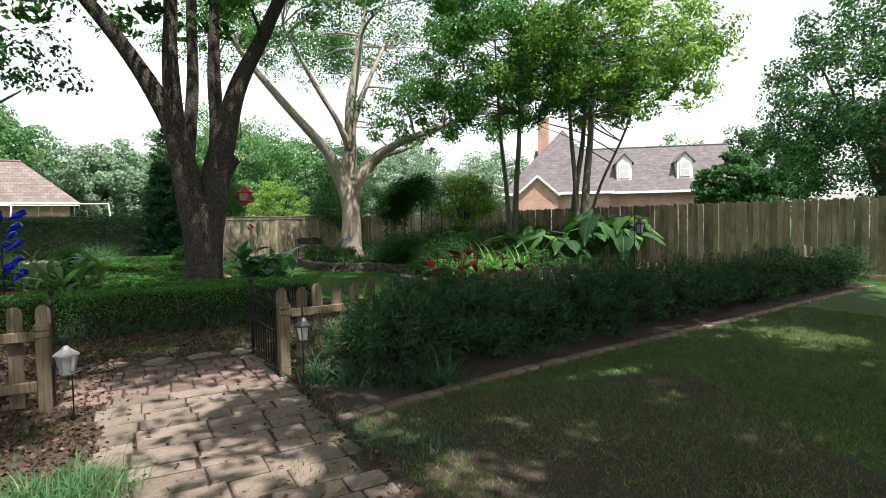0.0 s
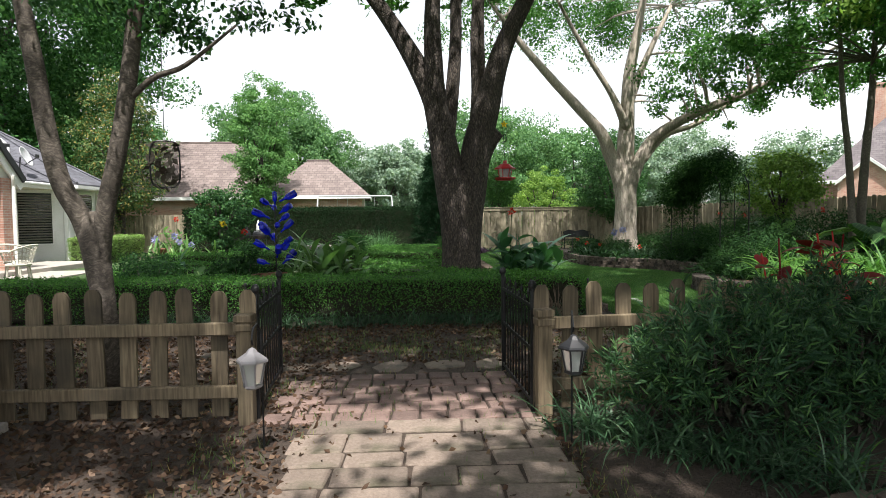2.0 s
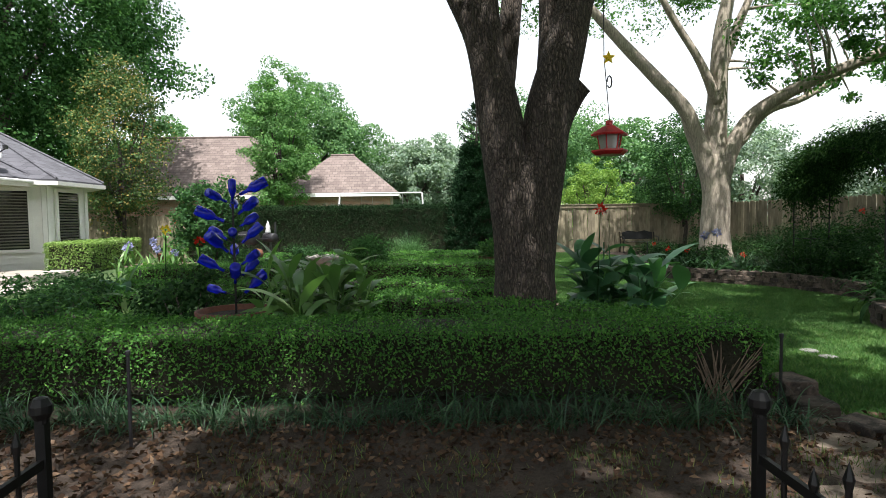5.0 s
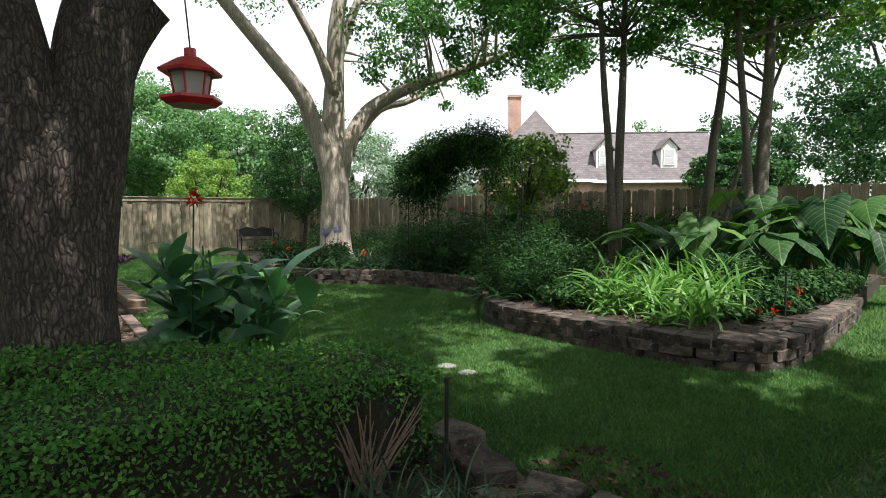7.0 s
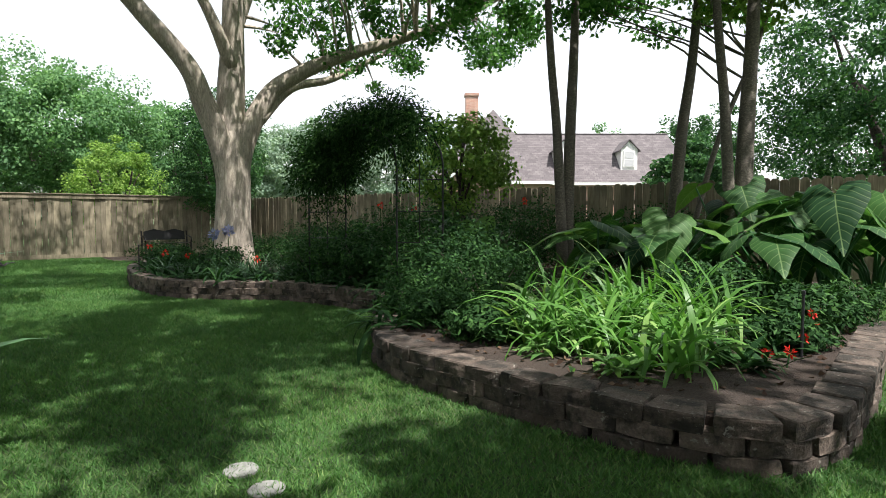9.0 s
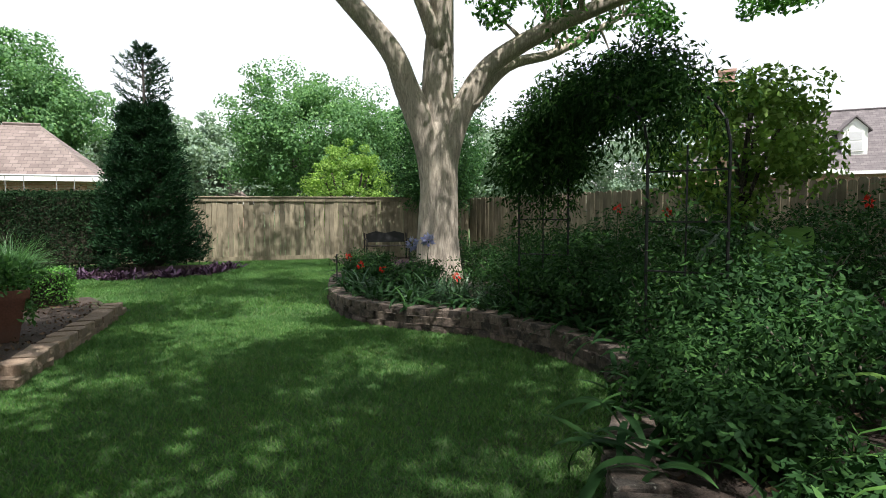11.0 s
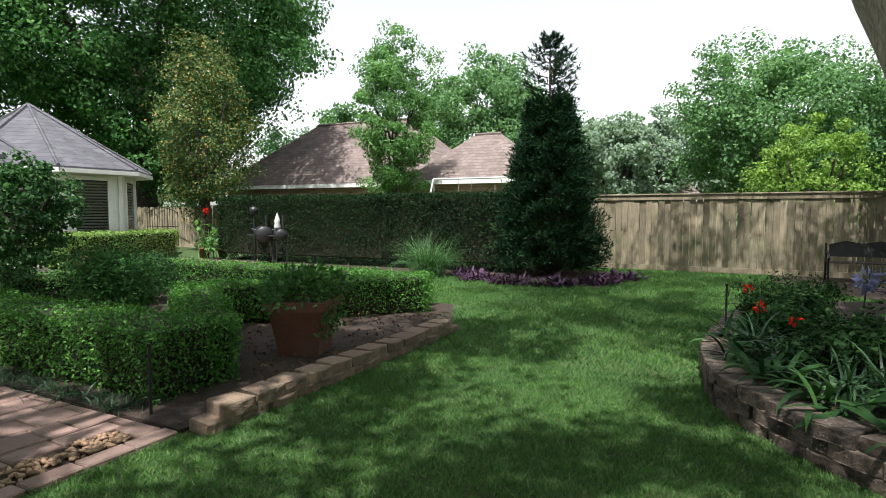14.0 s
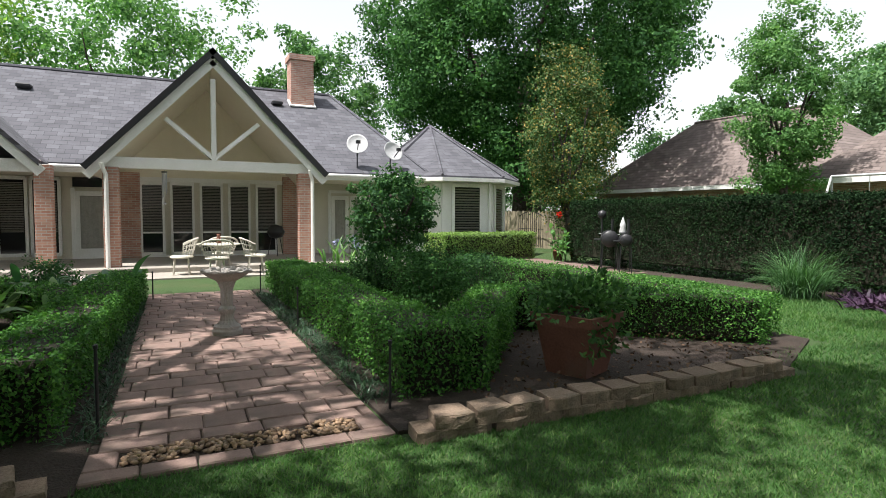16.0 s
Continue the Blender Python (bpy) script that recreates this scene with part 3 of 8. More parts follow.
def smooth_line(pts, step=0.1):
    """A Catmull-Rom line through pts, in even steps."""
    P = [Vector((*p, 0)) for p in pts]
    P = [P[0] * 2 - P[1]] + P + [P[-1] * 2 - P[-2]]
    raw = []
    for i in range(1, len(P) - 2):
        for k in range(24):
            t = k / 24
            a, b, c, d = P[i - 1:i + 3]
            raw.append(0.5 * ((2 * b) + (c - a) * t + (2 * a - 5 * b + 4 * c - d) * t * t + (3 * b - a - 3 * c + d) * t ** 3))
    raw.append(P[-2])
    out, acc = [raw[0]], 0.0
    for p, q in zip(raw, raw[1:]):
        while acc + (q - p).length >= step:
            p = p + (q - p).normalized() * (step - acc)
            acc = 0.0
            out.append(p)
        acc += (q - p).length
    return out


# ---------------- ground, beds, paths ----------------
solid("ground", Geo().add([(-3000, -3000, 0), (3000, -3000, 0), (3000, 3000, 0), (-3000, 3000, 0)], [(0, 1, 2, 3)]), M["ground"], kind="structure")

BED = [(9.3, 4.35), (7.6, 4.0), (6.05, 3.78), (5.62, 4.1), (5.42, 4.9), (5.34, 5.5), (5.3, 6.1), (5.36, 6.65), (5.65, 7.2), (6.3, 8.0), (6.75, 8.9), (6.68, 9.8), (6.5, 10.4), (6.25, 11.0), (5.6, 11.6), (5.05, 12.4), (4.9, 13.4), (4.95, 14.4), (5.25, 16.0), (6.0, 17.2)]
BED_POLY = BED + [(10.9, 18.5), (12.6, 10.0), (13.0, 5.2)]
EDGE = [(1.05, -1.6), (2.2, -1.33), (3.8, -1.03), (5.6, -0.75), (7.4, -0.5), (10.0, -0.05), (13.4, 0.5)]
SHRUB_POLY = EDGE + [(13.6, 1.5), (9, 0.85), (1.05, 0.1)]


def sheet(name, poly, z, mat, category="ground"):
    g = Geo()
    g.prism(poly, -0.05, z)
    return solid(name, g, mat, kind="structure")


sheet("mulch_bed_gate", [(-12, -7), (1.3, -7), (1.06, -1.6), (1.06, 0.3), (3.6, 0.5), (3.4, 2.2), (2.9, 3.1), (2.55, 3.6), (2.45, 4.8), (-12, 4.8)], 0.006, M["dirt"])
sheet("shrub_bed", [(x, y + 0.02) for x, y in EDGE] + [(13.6, 1.6), (9, 0.95), (3.6, 0.5), (1.06, 0.3)], 0.012, M["dirt"])
sheet("planting_bed", [(x, y) for x, y in BED_POLY], 0.24, M["soil"])
sheet("parterre_bed_south", [(-9, 4.8), (2.0, 4.8), (1.85, 8.25), (-6.3, 8.25), (-9, 8.0)], 0.014, M["soil"])
sheet("parterre_bed_north", [(-6.4, 10.12), (1.75, 10.12), (1.75, 14.2), (1.0, 15.7), (-6.4, 15.7)], 0.03, M["soil"])
sheet("hedge_bed", [(-10.0, 19.9), (-1.2, 19.5), (2.6, 18.9), (2.4, 22.0), (-10.0, 22.2)], 0.014, M["soil"])
sheet("bench_bed", [(5.6, 21.3), (7.0, 19.5), (10.6, 18.2), (10.3, 23.0), (5.6, 23.0)], 0.012, M["dirt"])
sheet("terrace", [(-10.9, 4.0), (-9.1, 4.0), (-9.1, 13.2), (-10.9, 13.2)], 0.035, M["concrete"])
sheet("patio", [(-13.2, 18.5), (-5.9, 18.3), (-5.9, 19.9), (-13.2, 20.2)], 0.03, M["cobble"])


def chip(w, d, h, b=0.012, j=0.0):
    """A worn slab or brick with rounded edges, uneven by a little."""
    g = Geo().box((0, 0, 0), (w, d, h), None, b)
    r = random.Random(int(w * 997 + d * 577 + h * 331 + j * 1e4))
    g.v = [(x + r.uniform(-j, j), y + r.uniform(-j, j), z + r.uniform(-j, j) * 0.4) for x, y, z in g.v]
    return g


# ---------------- hedges and other clipped green ----------------


def hedge(pts, width, height, mat, density, size, label, z0=0.0, ragged=0.03, group="clipped garden hedges", gaps=0.0, hollow=None):
    """A clipped hedge along a line: a twiggy heart painted dark for inner shade, and leaves on all its faces."""
    ob = thing("hedge", label, "hedge", group=group)
    core, P, D = Geo(), [], []
    for (x0, y0), (x1, y1) in zip(pts, pts[1:]):
        a, b = Vector((x0, y0, 0)), Vector((x1, y1, 0))
        d = (b - a).normalized()
        ln = (b - a).length + width * 0.5
        a = a - d * width * 0.25
        s = Vector((-d.y, d.x, 0))
        rot = Matrix((d, s, Vector((0, 0, 1)))).transposed()
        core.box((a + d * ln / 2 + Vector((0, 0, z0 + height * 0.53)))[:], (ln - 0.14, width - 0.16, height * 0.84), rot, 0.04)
        for face in range(5):
            area = (ln * width, ln * height, ln * height, width * height, width * height)[face]
            n = int(area * density)
            u, v = rng.uniform(0, 1, n), rng.uniform(0, 1, n)
            if face == 0:
                q, nm = np.stack([u * ln, (v - 0.5) * width, 0 * u + height], 1), (0, 0, 1)
            elif face < 3:
                sg = 1 if face == 1 else -1
                v = v ** 0.8
                q, nm = np.stack([u * ln, 0 * u + sg * width / 2 * (0.9 + 0.1 * v), v * height], 1), (0, sg, 0.35)
            else:
                sg = 1 if face == 3 else -1
                q, nm = np.stack([0 * u + (ln if sg > 0 else 0), (u - 0.5) * width, v ** 0.8 * height], 1), (sg, 0, 0.35)
            nm = np.array(nm, float)
            q += nm * (rng.normal(-0.012, ragged * 0.8, n) - 0.07 * rng.uniform(0, 1, n) ** 3)[:, None]
            bump_n = np.array([noise.noise(Vector((p[0] * 1.6 + x0, p[1] * 1.6 + y0, p[2] * 2))) for p in q]) if n else np.zeros(0)
            q += nm * (bump_n * 0.05)[:, None]
            keep = rng.uniform(0, 1, n) > gaps * (1 - np.clip(q[:, 2] / height, 0, 1)) * 1.6
            q, w = q[keep], np.tile(nm, (keep.sum(), 1))
            R = np.array([[d.x, s.x, 0], [d.y, s.y, 0], [0, 0, 1]])
            q, w = q @ R.T + np.array((a.x, a.y, z0)), w @ R.T + np.array((0, 0, 0.25))
            if hollow:
                far = np.linalg.norm((q - np.array(hollow)) * np.array((1, 1, 0.75)), axis=1) > 0.2 + rng.normal(0, 0.03, len(q))
                q, w = q[far], w[far]
            P.append(q)
            D.append(w)
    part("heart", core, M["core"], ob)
    tagged(part("foliage", quads("foliage", facing(np.concatenate(P), np.concatenate(D), size * 1.1, size * 0.6, 0.95), mat), mat, ob), kind="stuff")
    return ob


LOW = "low clipped boxwood hedge with glossy small leaves"
hedge([(-9.0, 4.25), (2.25, 4.25)], 0.85, 0.58, M["box"], 4600, 0.029, "long low clipped boxwood hedge, bare twigs showing at its base", gaps=0.5, hollow=(2.05, 3.83, 0.24))
hedge([(1.9, 4.75), (-0.75, 6.45)], 0.55, 0.55, M["box"], 2600, 0.036, LOW)
hedge([(-0.8, 6.4), (0.9, 7.55)], 0.5, 0.52, M["box"], 2200, 0.038, LOW)
hedge([(0.8, 7.75), (-5.6, 8.0)], 0.62, 0.56, M["box"], 2300, 0.038, LOW)
hedge([(-3.2, 4.9), (-5.2, 6.4), (-3.2, 7.6)], 0.5, 0.52, M["box"], 1200, 0.045, LOW)
hedge([(1.0, 10.68), (-6.0, 10.68)], 0.68, 0.6, M["box"], 2600, 0.036, LOW)
hedge([(0.95, 11.0), (-1.15, 12.6)], 0.55, 0.58, M["box"], 2600, 0.036, LOW)
hedge([(-1.15, 12.75), (0.75, 14.95)], 0.55, 0.58, M["box"], 2400, 0.036, LOW)
hedge([(0.6, 15.25), (-6.0, 15.3)], 0.6, 0.55, M["box"], 1500, 0.042, LOW)
hedge([(-6.1, 11.0), (-4.0, 12.9), (-6.1, 14.9)], 0.55, 0.55, M["box"], 1100, 0.045, LOW)
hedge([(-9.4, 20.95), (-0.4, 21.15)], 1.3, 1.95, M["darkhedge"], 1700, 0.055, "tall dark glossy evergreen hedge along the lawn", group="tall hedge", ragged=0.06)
hedge([(-11.3, 16.5), (-11.75, 19.6)], 1.3, 0.92, M["box_pale"], 1200, 0.055, "waist-high pale variegated hedge in full sun by the house", group="house hedge")

# ---------------- trees ----------------


def big_tree(name, label, mat_bark, trunk, limbs, crown, leaf_mat_, leaf=0.14, group="", twigs=0, smooth=True, branch_end=None):
    """trunk: list of (x, y, z, r); limbs: lists of (x, y, z, r); crown: list of (centre, radii, clumps, per, spread)."""
    ob = thing(name, label, "tree", group=group)
    g = Geo().tube([p[:3] for p in trunk], [p[3] for p in trunk], 18, 0.1)
    part("trunk", g, mat_bark, ob, smooth=True)
    seats = []
    for q in limbs:
        L = Geo()
        pts = smooth_limb(q)
        L.tube([p[:3] for p in pts], [p[3] for p in pts], 12, 0.12)
        part("limb", L, mat_bark, ob, smooth=True)
        seats += [(Vector(p[:3]), p[3]) for p in pts[len(pts) // 2:]]
    P, D, tw = [], [], Geo()
    for centre, radii, clumps, per, spread in crown:
        C, p, d = crown_points(centre, radii, clumps, per, spread)
        P.append(p)
        D.append(d)
        if twigs and seats:
            for c in C[::twigs]:
                c = Vector(c)
                s, r = min(seats, key=lambda e: (e[0] - c).length)
                if (s - c).length < 5:
                    limb(tw, s, c, max(0.012, min(r * 0.55, 0.05)), 0.006, 0.05, 5, 5, 0, 0.1)
    if tw.v:
        tagged(part("twig_mass", tw, mat_bark, ob), kind="stuff")
    P, D = np.concatenate(P), np.concatenate(D)
    tagged(part("crown", quads("crown", facing(P, D, leaf, leaf * 0.6), leaf_mat_), leaf_mat_, ob), kind="stuff")
    return ob


def smooth_limb(q, n=5):
    out = []
    Q = [q[0]] + list(q) + [q[-1]]
    for i in range(1, len(Q) - 2):
        a, b, c, d = (np.array(e, float) for e in Q[i - 1:i + 3])
        for k in range(n):
            t = k / n
            out.append(tuple(0.5 * (2 * b + (c - a) * t + (2 * a - 5 * b + 4 * c - d) * t * t + (3 * b - a - 3 * c + d) * t ** 3)))
    out.append(tuple(map(float, q[-1])))
    return out


# the dark furrowed tree inside the low hedges
TX, TY = 0.86, 6.05
big_tree("tree", "large forked tree with dark furrowed bark rising out of the hedges", M["bark_dark"],
         [(TX, TY, -0.1, 0.42), (TX, TY, 0.25, 0.36), (TX, TY, 0.8, 0.325), (TX + 0.01, TY, 1.4, 0.33), (TX + 0.01, TY, 1.8, 0.33), (TX, TY, 2.05, 0.24), (TX, TY, 2.25, 0.06)],
         [[(TX - 0.06, TY, 0.7, 0.26), (TX - 0.11, TY - 0.02, 1.5, 0.27), (TX - 0.22, TY, 2.3, 0.27), (TX - 0.36, TY + 0.05, 3.1, 0.22), (TX - 0.55, TY + 0.1, 3.7, 0.19), (TX - 1.1, TY + 0.2, 4.7, 0.14), (TX - 1.75, TY + 0.2, 5.6, 0.12), (TX - 3.2, TY, 7.4, 0.06)],
          [(TX - 0.3, TY, 2.9, 0.16), (TX - 0.42, TY - 0.05, 3.8, 0.16), (TX - 0.45, TY - 0.1, 4.8, 0.14), (TX - 0.4, TY, 5.8, 0.12), (TX - 0.5, TY, 8.4, 0.06)],
          [(TX - 0.25, TY + 0.2, 2.5, 0.15), (TX - 0.05, TY + 0.3, 4.2, 0.11), (TX + 0.0, TY + 0.5, 5.8, 0.1), (TX + 0.2, TY + 1.5, 8.5, 0.05)],
          [(TX + 0.07, TY, 0.7, 0.25), (TX + 0.13, TY - 0.03, 1.5, 0.26), (TX + 0.26, TY, 2.4, 0.26), (TX + 0.45, TY, 3.2, 0.22), (TX + 0.72, TY, 4.2, 0.17), (TX + 1.2, TY - 0.1, 5.2, 0.14), (TX + 1.9, TY - 0.3, 6.6, 0.1), (TX + 3.4, TY - 0.8, 8.6, 0.05)],
          [(TX + 0.3, TY + 0.1, 2.6, 0.16), (TX + 0.36, TY + 0.25, 3.6, 0.13), (TX + 0.36, TY + 0.3, 5.0, 0.11), (TX + 0.6, TY + 0.5, 8.2, 0.05)],
          [(TX + 0.2, TY + 0.02, 1.8, 0.13), (TX + 0.42, TY + 0.05, 2.45, 0.13), (TX + 0.58, TY + 0.04, 2.75, 0.115), (TX + 0.68, TY, 2.86, 0.095)]],
         # the last two crown lumps are added out of view to shade lawn and hedge
         [((TX - 1.0, TY - 1.0, 8.6), (5.8, 5.4, 2.5), 290, 135, 0.68), ((TX - 1.2, TY - 1.0, 5.9), (3.2, 2.6, 0.9), 34, 55, 0.36), ((4.8, 7.2, 9.2), (4.4, 5.6, 1.0), 105, 70, 0.42), ((-1.0, 0.2, 9.0), (4.2, 1.7, 0.8), 80, 60, 0.4)], M["oak"], 0.19, twigs=4)

# the pale-barked tree in the curved bed
QX, QY = 6.72, 14.35
big_tree("tree", "tall tree with smooth pale grey bark and spreading limbs", M["bark_pale"],
         [(QX + 0.02, QY, 0.1, 0.5), (QX, QY, 0.45, 0.4), (QX - 0.02, QY, 1.0, 0.345), (QX, QY, 1.8, 0.33), (QX, QY, 2.4, 0.33), (QX, QY, 2.9, 0.26), (QX, QY, 3.2, 0.1)],
         [[(QX - 0.06, QY, 1.5, 0.24), (QX - 0.13, QY, 2.3, 0.25), (QX - 0.33, QY, 3.0, 0.245), (QX - 0.55, QY, 3.5, 0.21), (QX - 0.85, QY - 0.1, 4.1, 0.18), (QX - 1.6, QY - 0.1, 4.9, 0.15), (QX - 2.3, QY, 5.7, 0.13), (QX - 3.4, QY + 0.1, 7.0, 0.1), (QX - 4.6, QY, 8.6, 0.05)],
          [(QX, QY, 1.9, 0.28), (QX, QY + 0.03, 2.8, 0.285), (QX, QY + 0.05, 3.6, 0.26), (QX + 0.05, QY + 0.05, 4.6, 0.23), (QX + 0.1, QY, 5.8, 0.19), (QX + 0.4, QY, 7.5, 0.13), (QX + 0.8, QY, 9.5, 0.06)],
          [(QX, QY - 0.05, 4.2, 0.15), (QX - 0.5, QY - 0.2, 5.2, 0.1), (QX - 1.3, QY - 0.3, 6.4, 0.08), (QX - 2.4, QY - 0.5, 8.2, 0.04)],
          [(QX + 0.08, QY + 0.1, 4.8, 0.14), (QX + 0.6, QY + 0.2, 6.2, 0.11), (QX + 1.6, QY + 0.4, 8.2, 0.05)],
          [(QX + 0.06, QY, 1.7, 0.22), (QX + 0.17, QY - 0.05, 2.55, 0.23), (QX + 0.45, QY - 0.1, 3.3, 0.2), (QX + 0.9, QY - 0.2, 3.95, 0.17), (QX + 1.8, QY - 0.6, 4.5, 0.14), (QX + 3.0, QY - 1.2, 5.0, 0.11), (QX + 4.2, QY - 1.9, 5.5, 0.07), (QX + 5.6, QY - 2.6, 6.4, 0.03)],
          [(QX + 0.5, QY - 0.15, 3.2, 0.12), (QX + 1.3, QY + 0.1, 4.0, 0.1), (QX + 2.4, QY + 0.3, 4.4, 0.08), (QX + 3.8, QY + 0.4, 5.2, 0.05)]],
         # second and third lumps are added out of view to shade back fence and wall
         [((QX + 0.2, QY - 0.3, 9.2), (5.6, 5.0, 2.6), 200, 180, 0.68), ((4.6, 18.4, 8.6), (4.2, 2.4, 1.5), 30, 150, 0.6), ((6.5, 7.6, 8.6), (1.6, 2.5, 0.6), 75, 80, 0.4), ((QX + 3.4, QY - 1.4, 5.5), (3.1, 2.3, 1.5), 150, 75, 0.36)], M["oak"], 0.12, twigs=3)


def slim_tree(x, y, stems, crown, label, leafm=None):
    """Slender ringed stems with a light crown; stems as offsets (dx, dy) at 4 m, base offset and radius."""
    limbs = []
    for bx, by, dx, dy, r, top in stems:
        limbs.append([(x + bx, y + by, 0.1, r * 1.25), (x + bx + dx * 0.2, y + by + dy * 0.2, 1.2, r), (x + bx + dx * 0.5, y + by + dy * 0.5, 2.6, r * 0.85), (x + bx + dx, y + by + dy, 4.2, r * 0.66), (x + bx + dx * 1.4, y + by + dy * 1.4, top, r * 0.25)])
    first = smooth_limb(limbs[0])
    return big_tree("tree", label, M["bark_ring"], [p for p in first], limbs[1:], crown, leafm or M["oak"], 0.125, twigs=2, group="slender trees in the bed")


SL = "slender tree with ringed grey bark over broad-leaved plants"
# the first crown lump is added out of view to shade the bed
slim_tree(9.7, 8.4, [(0, 0, -0.3, 0.1, 0.08, 7.0), (0.1, 0.05, 0.4, 0.2, 0.1, 7.5)], [((7.7, 5.2, 7.4), (2.3, 2.6, 1.2), 95, 66, 0.4), ((9.6, 8.6, 5.9), (2.5, 2.3, 2.1), 150, 78, 0.36)], SL + ", in a pair")
slim_tree(11.2, 7.55, [(0, 0, 0.5, -0.1, 0.1, 7.5), (0.25, -0.05, 1.5, -0.5, 0.05, 6.0)], [((11.6, 7.6, 5.9), (2.4, 2.4, 2.0), 150, 78, 0.36)], SL + ", forking high")
slim_tree(10.4, 6.1, [(0, 0, 0.45, 0.1, 0.115, 7.2), (-0.02, 0.06, -0.05, 0.3, 0.075, 7.0)], [((10.9, 5.4, 5.7), (2.7, 2.3, 1.9), 150, 78, 0.36), ((12.4, 5.4, 5.6), (2.0, 2.2, 1.7), 80, 78, 0.36)], SL + ", leaning", M["bright"])

# the leaning tree behind the picket fence
big_tree("tree", "slim leaning tree with grey bark behind the picket fence", M["bark_lean"],
         [(-2.17, 0.52, -0.05, 0.105), (-2.19, 0.52, 0.4, 0.085), (-2.22, 0.52, 0.84, 0.082), (-2.27, 0.52, 1.25, 0.1), (-2.29, 0.52, 1.45, 0.06)],
         [[(-2.25, 0.52, 1.0, 0.07), (-2.34, 0.52, 1.38, 0.075), (-2.46, 0.48, 1.66, 0.068), (-2.55, 0.46, 2.1, 0.064), (-2.61, 0.44, 2.62, 0.062), (-2.75, 0.4, 3.5, 0.05), (-3.1, 0.2, 5.2, 0.025)],
          [(-2.23, 0.52, 1.0, 0.065), (-2.17, 0.5, 1.42, 0.066), (-2.05, 0.48, 1.88, 0.062), (-1.95, 0.46, 2.35, 0.058), (-1.88, 0.44, 2.75, 0.054), (-1.75, 0.4, 3.6, 0.042), (-1.5, 0.2, 5.2, 0.022)],
          [(-1.97, 0.47, 2.25, 0.026), (-1.75, 0.44, 2.42, 0.022), (-1.5, 0.4, 2.5, 0.017), (-1.1, 0.3, 2.75, 0.008)]],
         [((-2.2, 0.2, 4.2), (2.0, 1.8, 1.2), 120, 75, 0.42), ((-1.35, 0.4, 2.95), (0.7, 0.5, 0.3), 24, 70, 0.24), ((-2.0, 0.5, 2.95), (0.5, 0.3, 0.2), 10, 60, 0.22)], M["oak_dark"], 0.06, twigs=0)

# the shade tree over the start of the walk, most of its crown added unseen
big_tree("tree", "large shade tree with dark leaves overhanging the lawn, most of its crown added unseen", M["bark_dark"],
         [(6.8, -8.2, -0.1, 0.5), (6.8, -8.2, 1.5, 0.38), (6.8, -8.2, 3.4, 0.36)],
         [[(6.8, -8.2, 3.0, 0.25), (6.0, -7.0, 5.0, 0.18), (4.6, -5.0, 7.0, 0.08)], [(6.8, -8.2, 3.0, 0.25), (7.6, -6.0, 5.2, 0.18), (8.8, -3.0, 6.6, 0.07)], [(6.8, -8.2, 3.0, 0.25), (8.5, -9.5, 5.5, 0.15), (11, -11, 7.5, 0.06)], [(6.8, -8.2, 3.1, 0.25), (4.0, -8.0, 6.0, 0.18), (0.5, -6.5, 8.0, 0.1), (-3.5, -5.0, 8.8, 0.05)]],
         # crown lumps mostly out of view, placed to shade path, lawn, hedge and fence
         [((6.6, -5.4, 7.6), (5.9, 4.3, 2.0), 255, 120, 0.85), ((-6.6, -3.4, 8.2), (4.3, 4.4, 2.0), 240, 120, 0.8), ((2.6, -1.2, 8.4), (3.4, 2.2, 1.2), 85, 120, 0.7), ((4.2, -6.0, 8.0), (2.6, 2.4, 1.0), 75, 80, 0.45), ((6.5, -9.6, 7.8), (5.7, 3.2, 1.6), 175, 120, 0.85), ((8.2, -3.4, 7.9), (4.6, 1.9, 1.4), 50, 120, 0.7), ((5.6, -0.6, 8.4), (2.6, 1.8, 0.9), 70, 80, 0.45), ((-1.9, -4.3, 9.0), (1.7, 1.1, 0.6), 32, 60, 0.4)], M["oak_dark"], 0.24, twigs=0)


def far_tree(x, y, top, rad, base, mat, label, leaf=0.3, clumps=90, per=60, trunk_r=0.25, name="tree", squash=1.0, category="tree", loose=0.17):
    cz = (top + base) / 2
    ob = thing(name, label, category, group="trees beyond the garden")
    g = Geo().tube([(x, y, -0.1), (x + 0.1, y, base), (x, y + 0.1, cz)], [trunk_r * 1.3, trunk_r, trunk_r * 0.6], 10, 0.1)
    for k in range(5):
        a = k * 1.26 + x
        limb(g, (x, y, base * 0.8 + 0.2), (x + math.cos(a) * rad * 0.6, y + math.sin(a) * rad * 0.6, cz + (top - cz) * 0.35), trunk_r * 0.6, 0.03, 0.05, 6)
    part("trunk", g, M["bark_dark"], ob, smooth=True)
    C, P, D = crown_points((x, y, cz), (rad, rad * squash, (top - base) / 2), int(clumps * 1.5), int(per * 1.7), rad * loose, 0.5, -1.0)
    tagged(part("crown", quads("crown", facing(P, D, leaf * 0.52, leaf * 0.36, 0.65), mat), mat, ob), kind="stuff")
    return ob


far_tree(-24.2, 27.8, 19.0, 8.9, 3.4, M["live_oak"], "huge dense broad-leaved tree behind the house corner", 0.42, 800, 80, 0.55, loose=0.12)
far_tree(-13.7, 23.2, 7.8, 1.9, 1.3, M["magnolia"], "upright magnolia with bronze and green leaves by the fence", 0.2, 130, 75, 0.1, loose=0.3)
far_tree(-9.0, 29.6, 9.4, 1.75, 2.2, M["fresh"], "young fresh-green tree in front of a brown roof", 0.24, 150, 75, 0.12, loose=0.27)
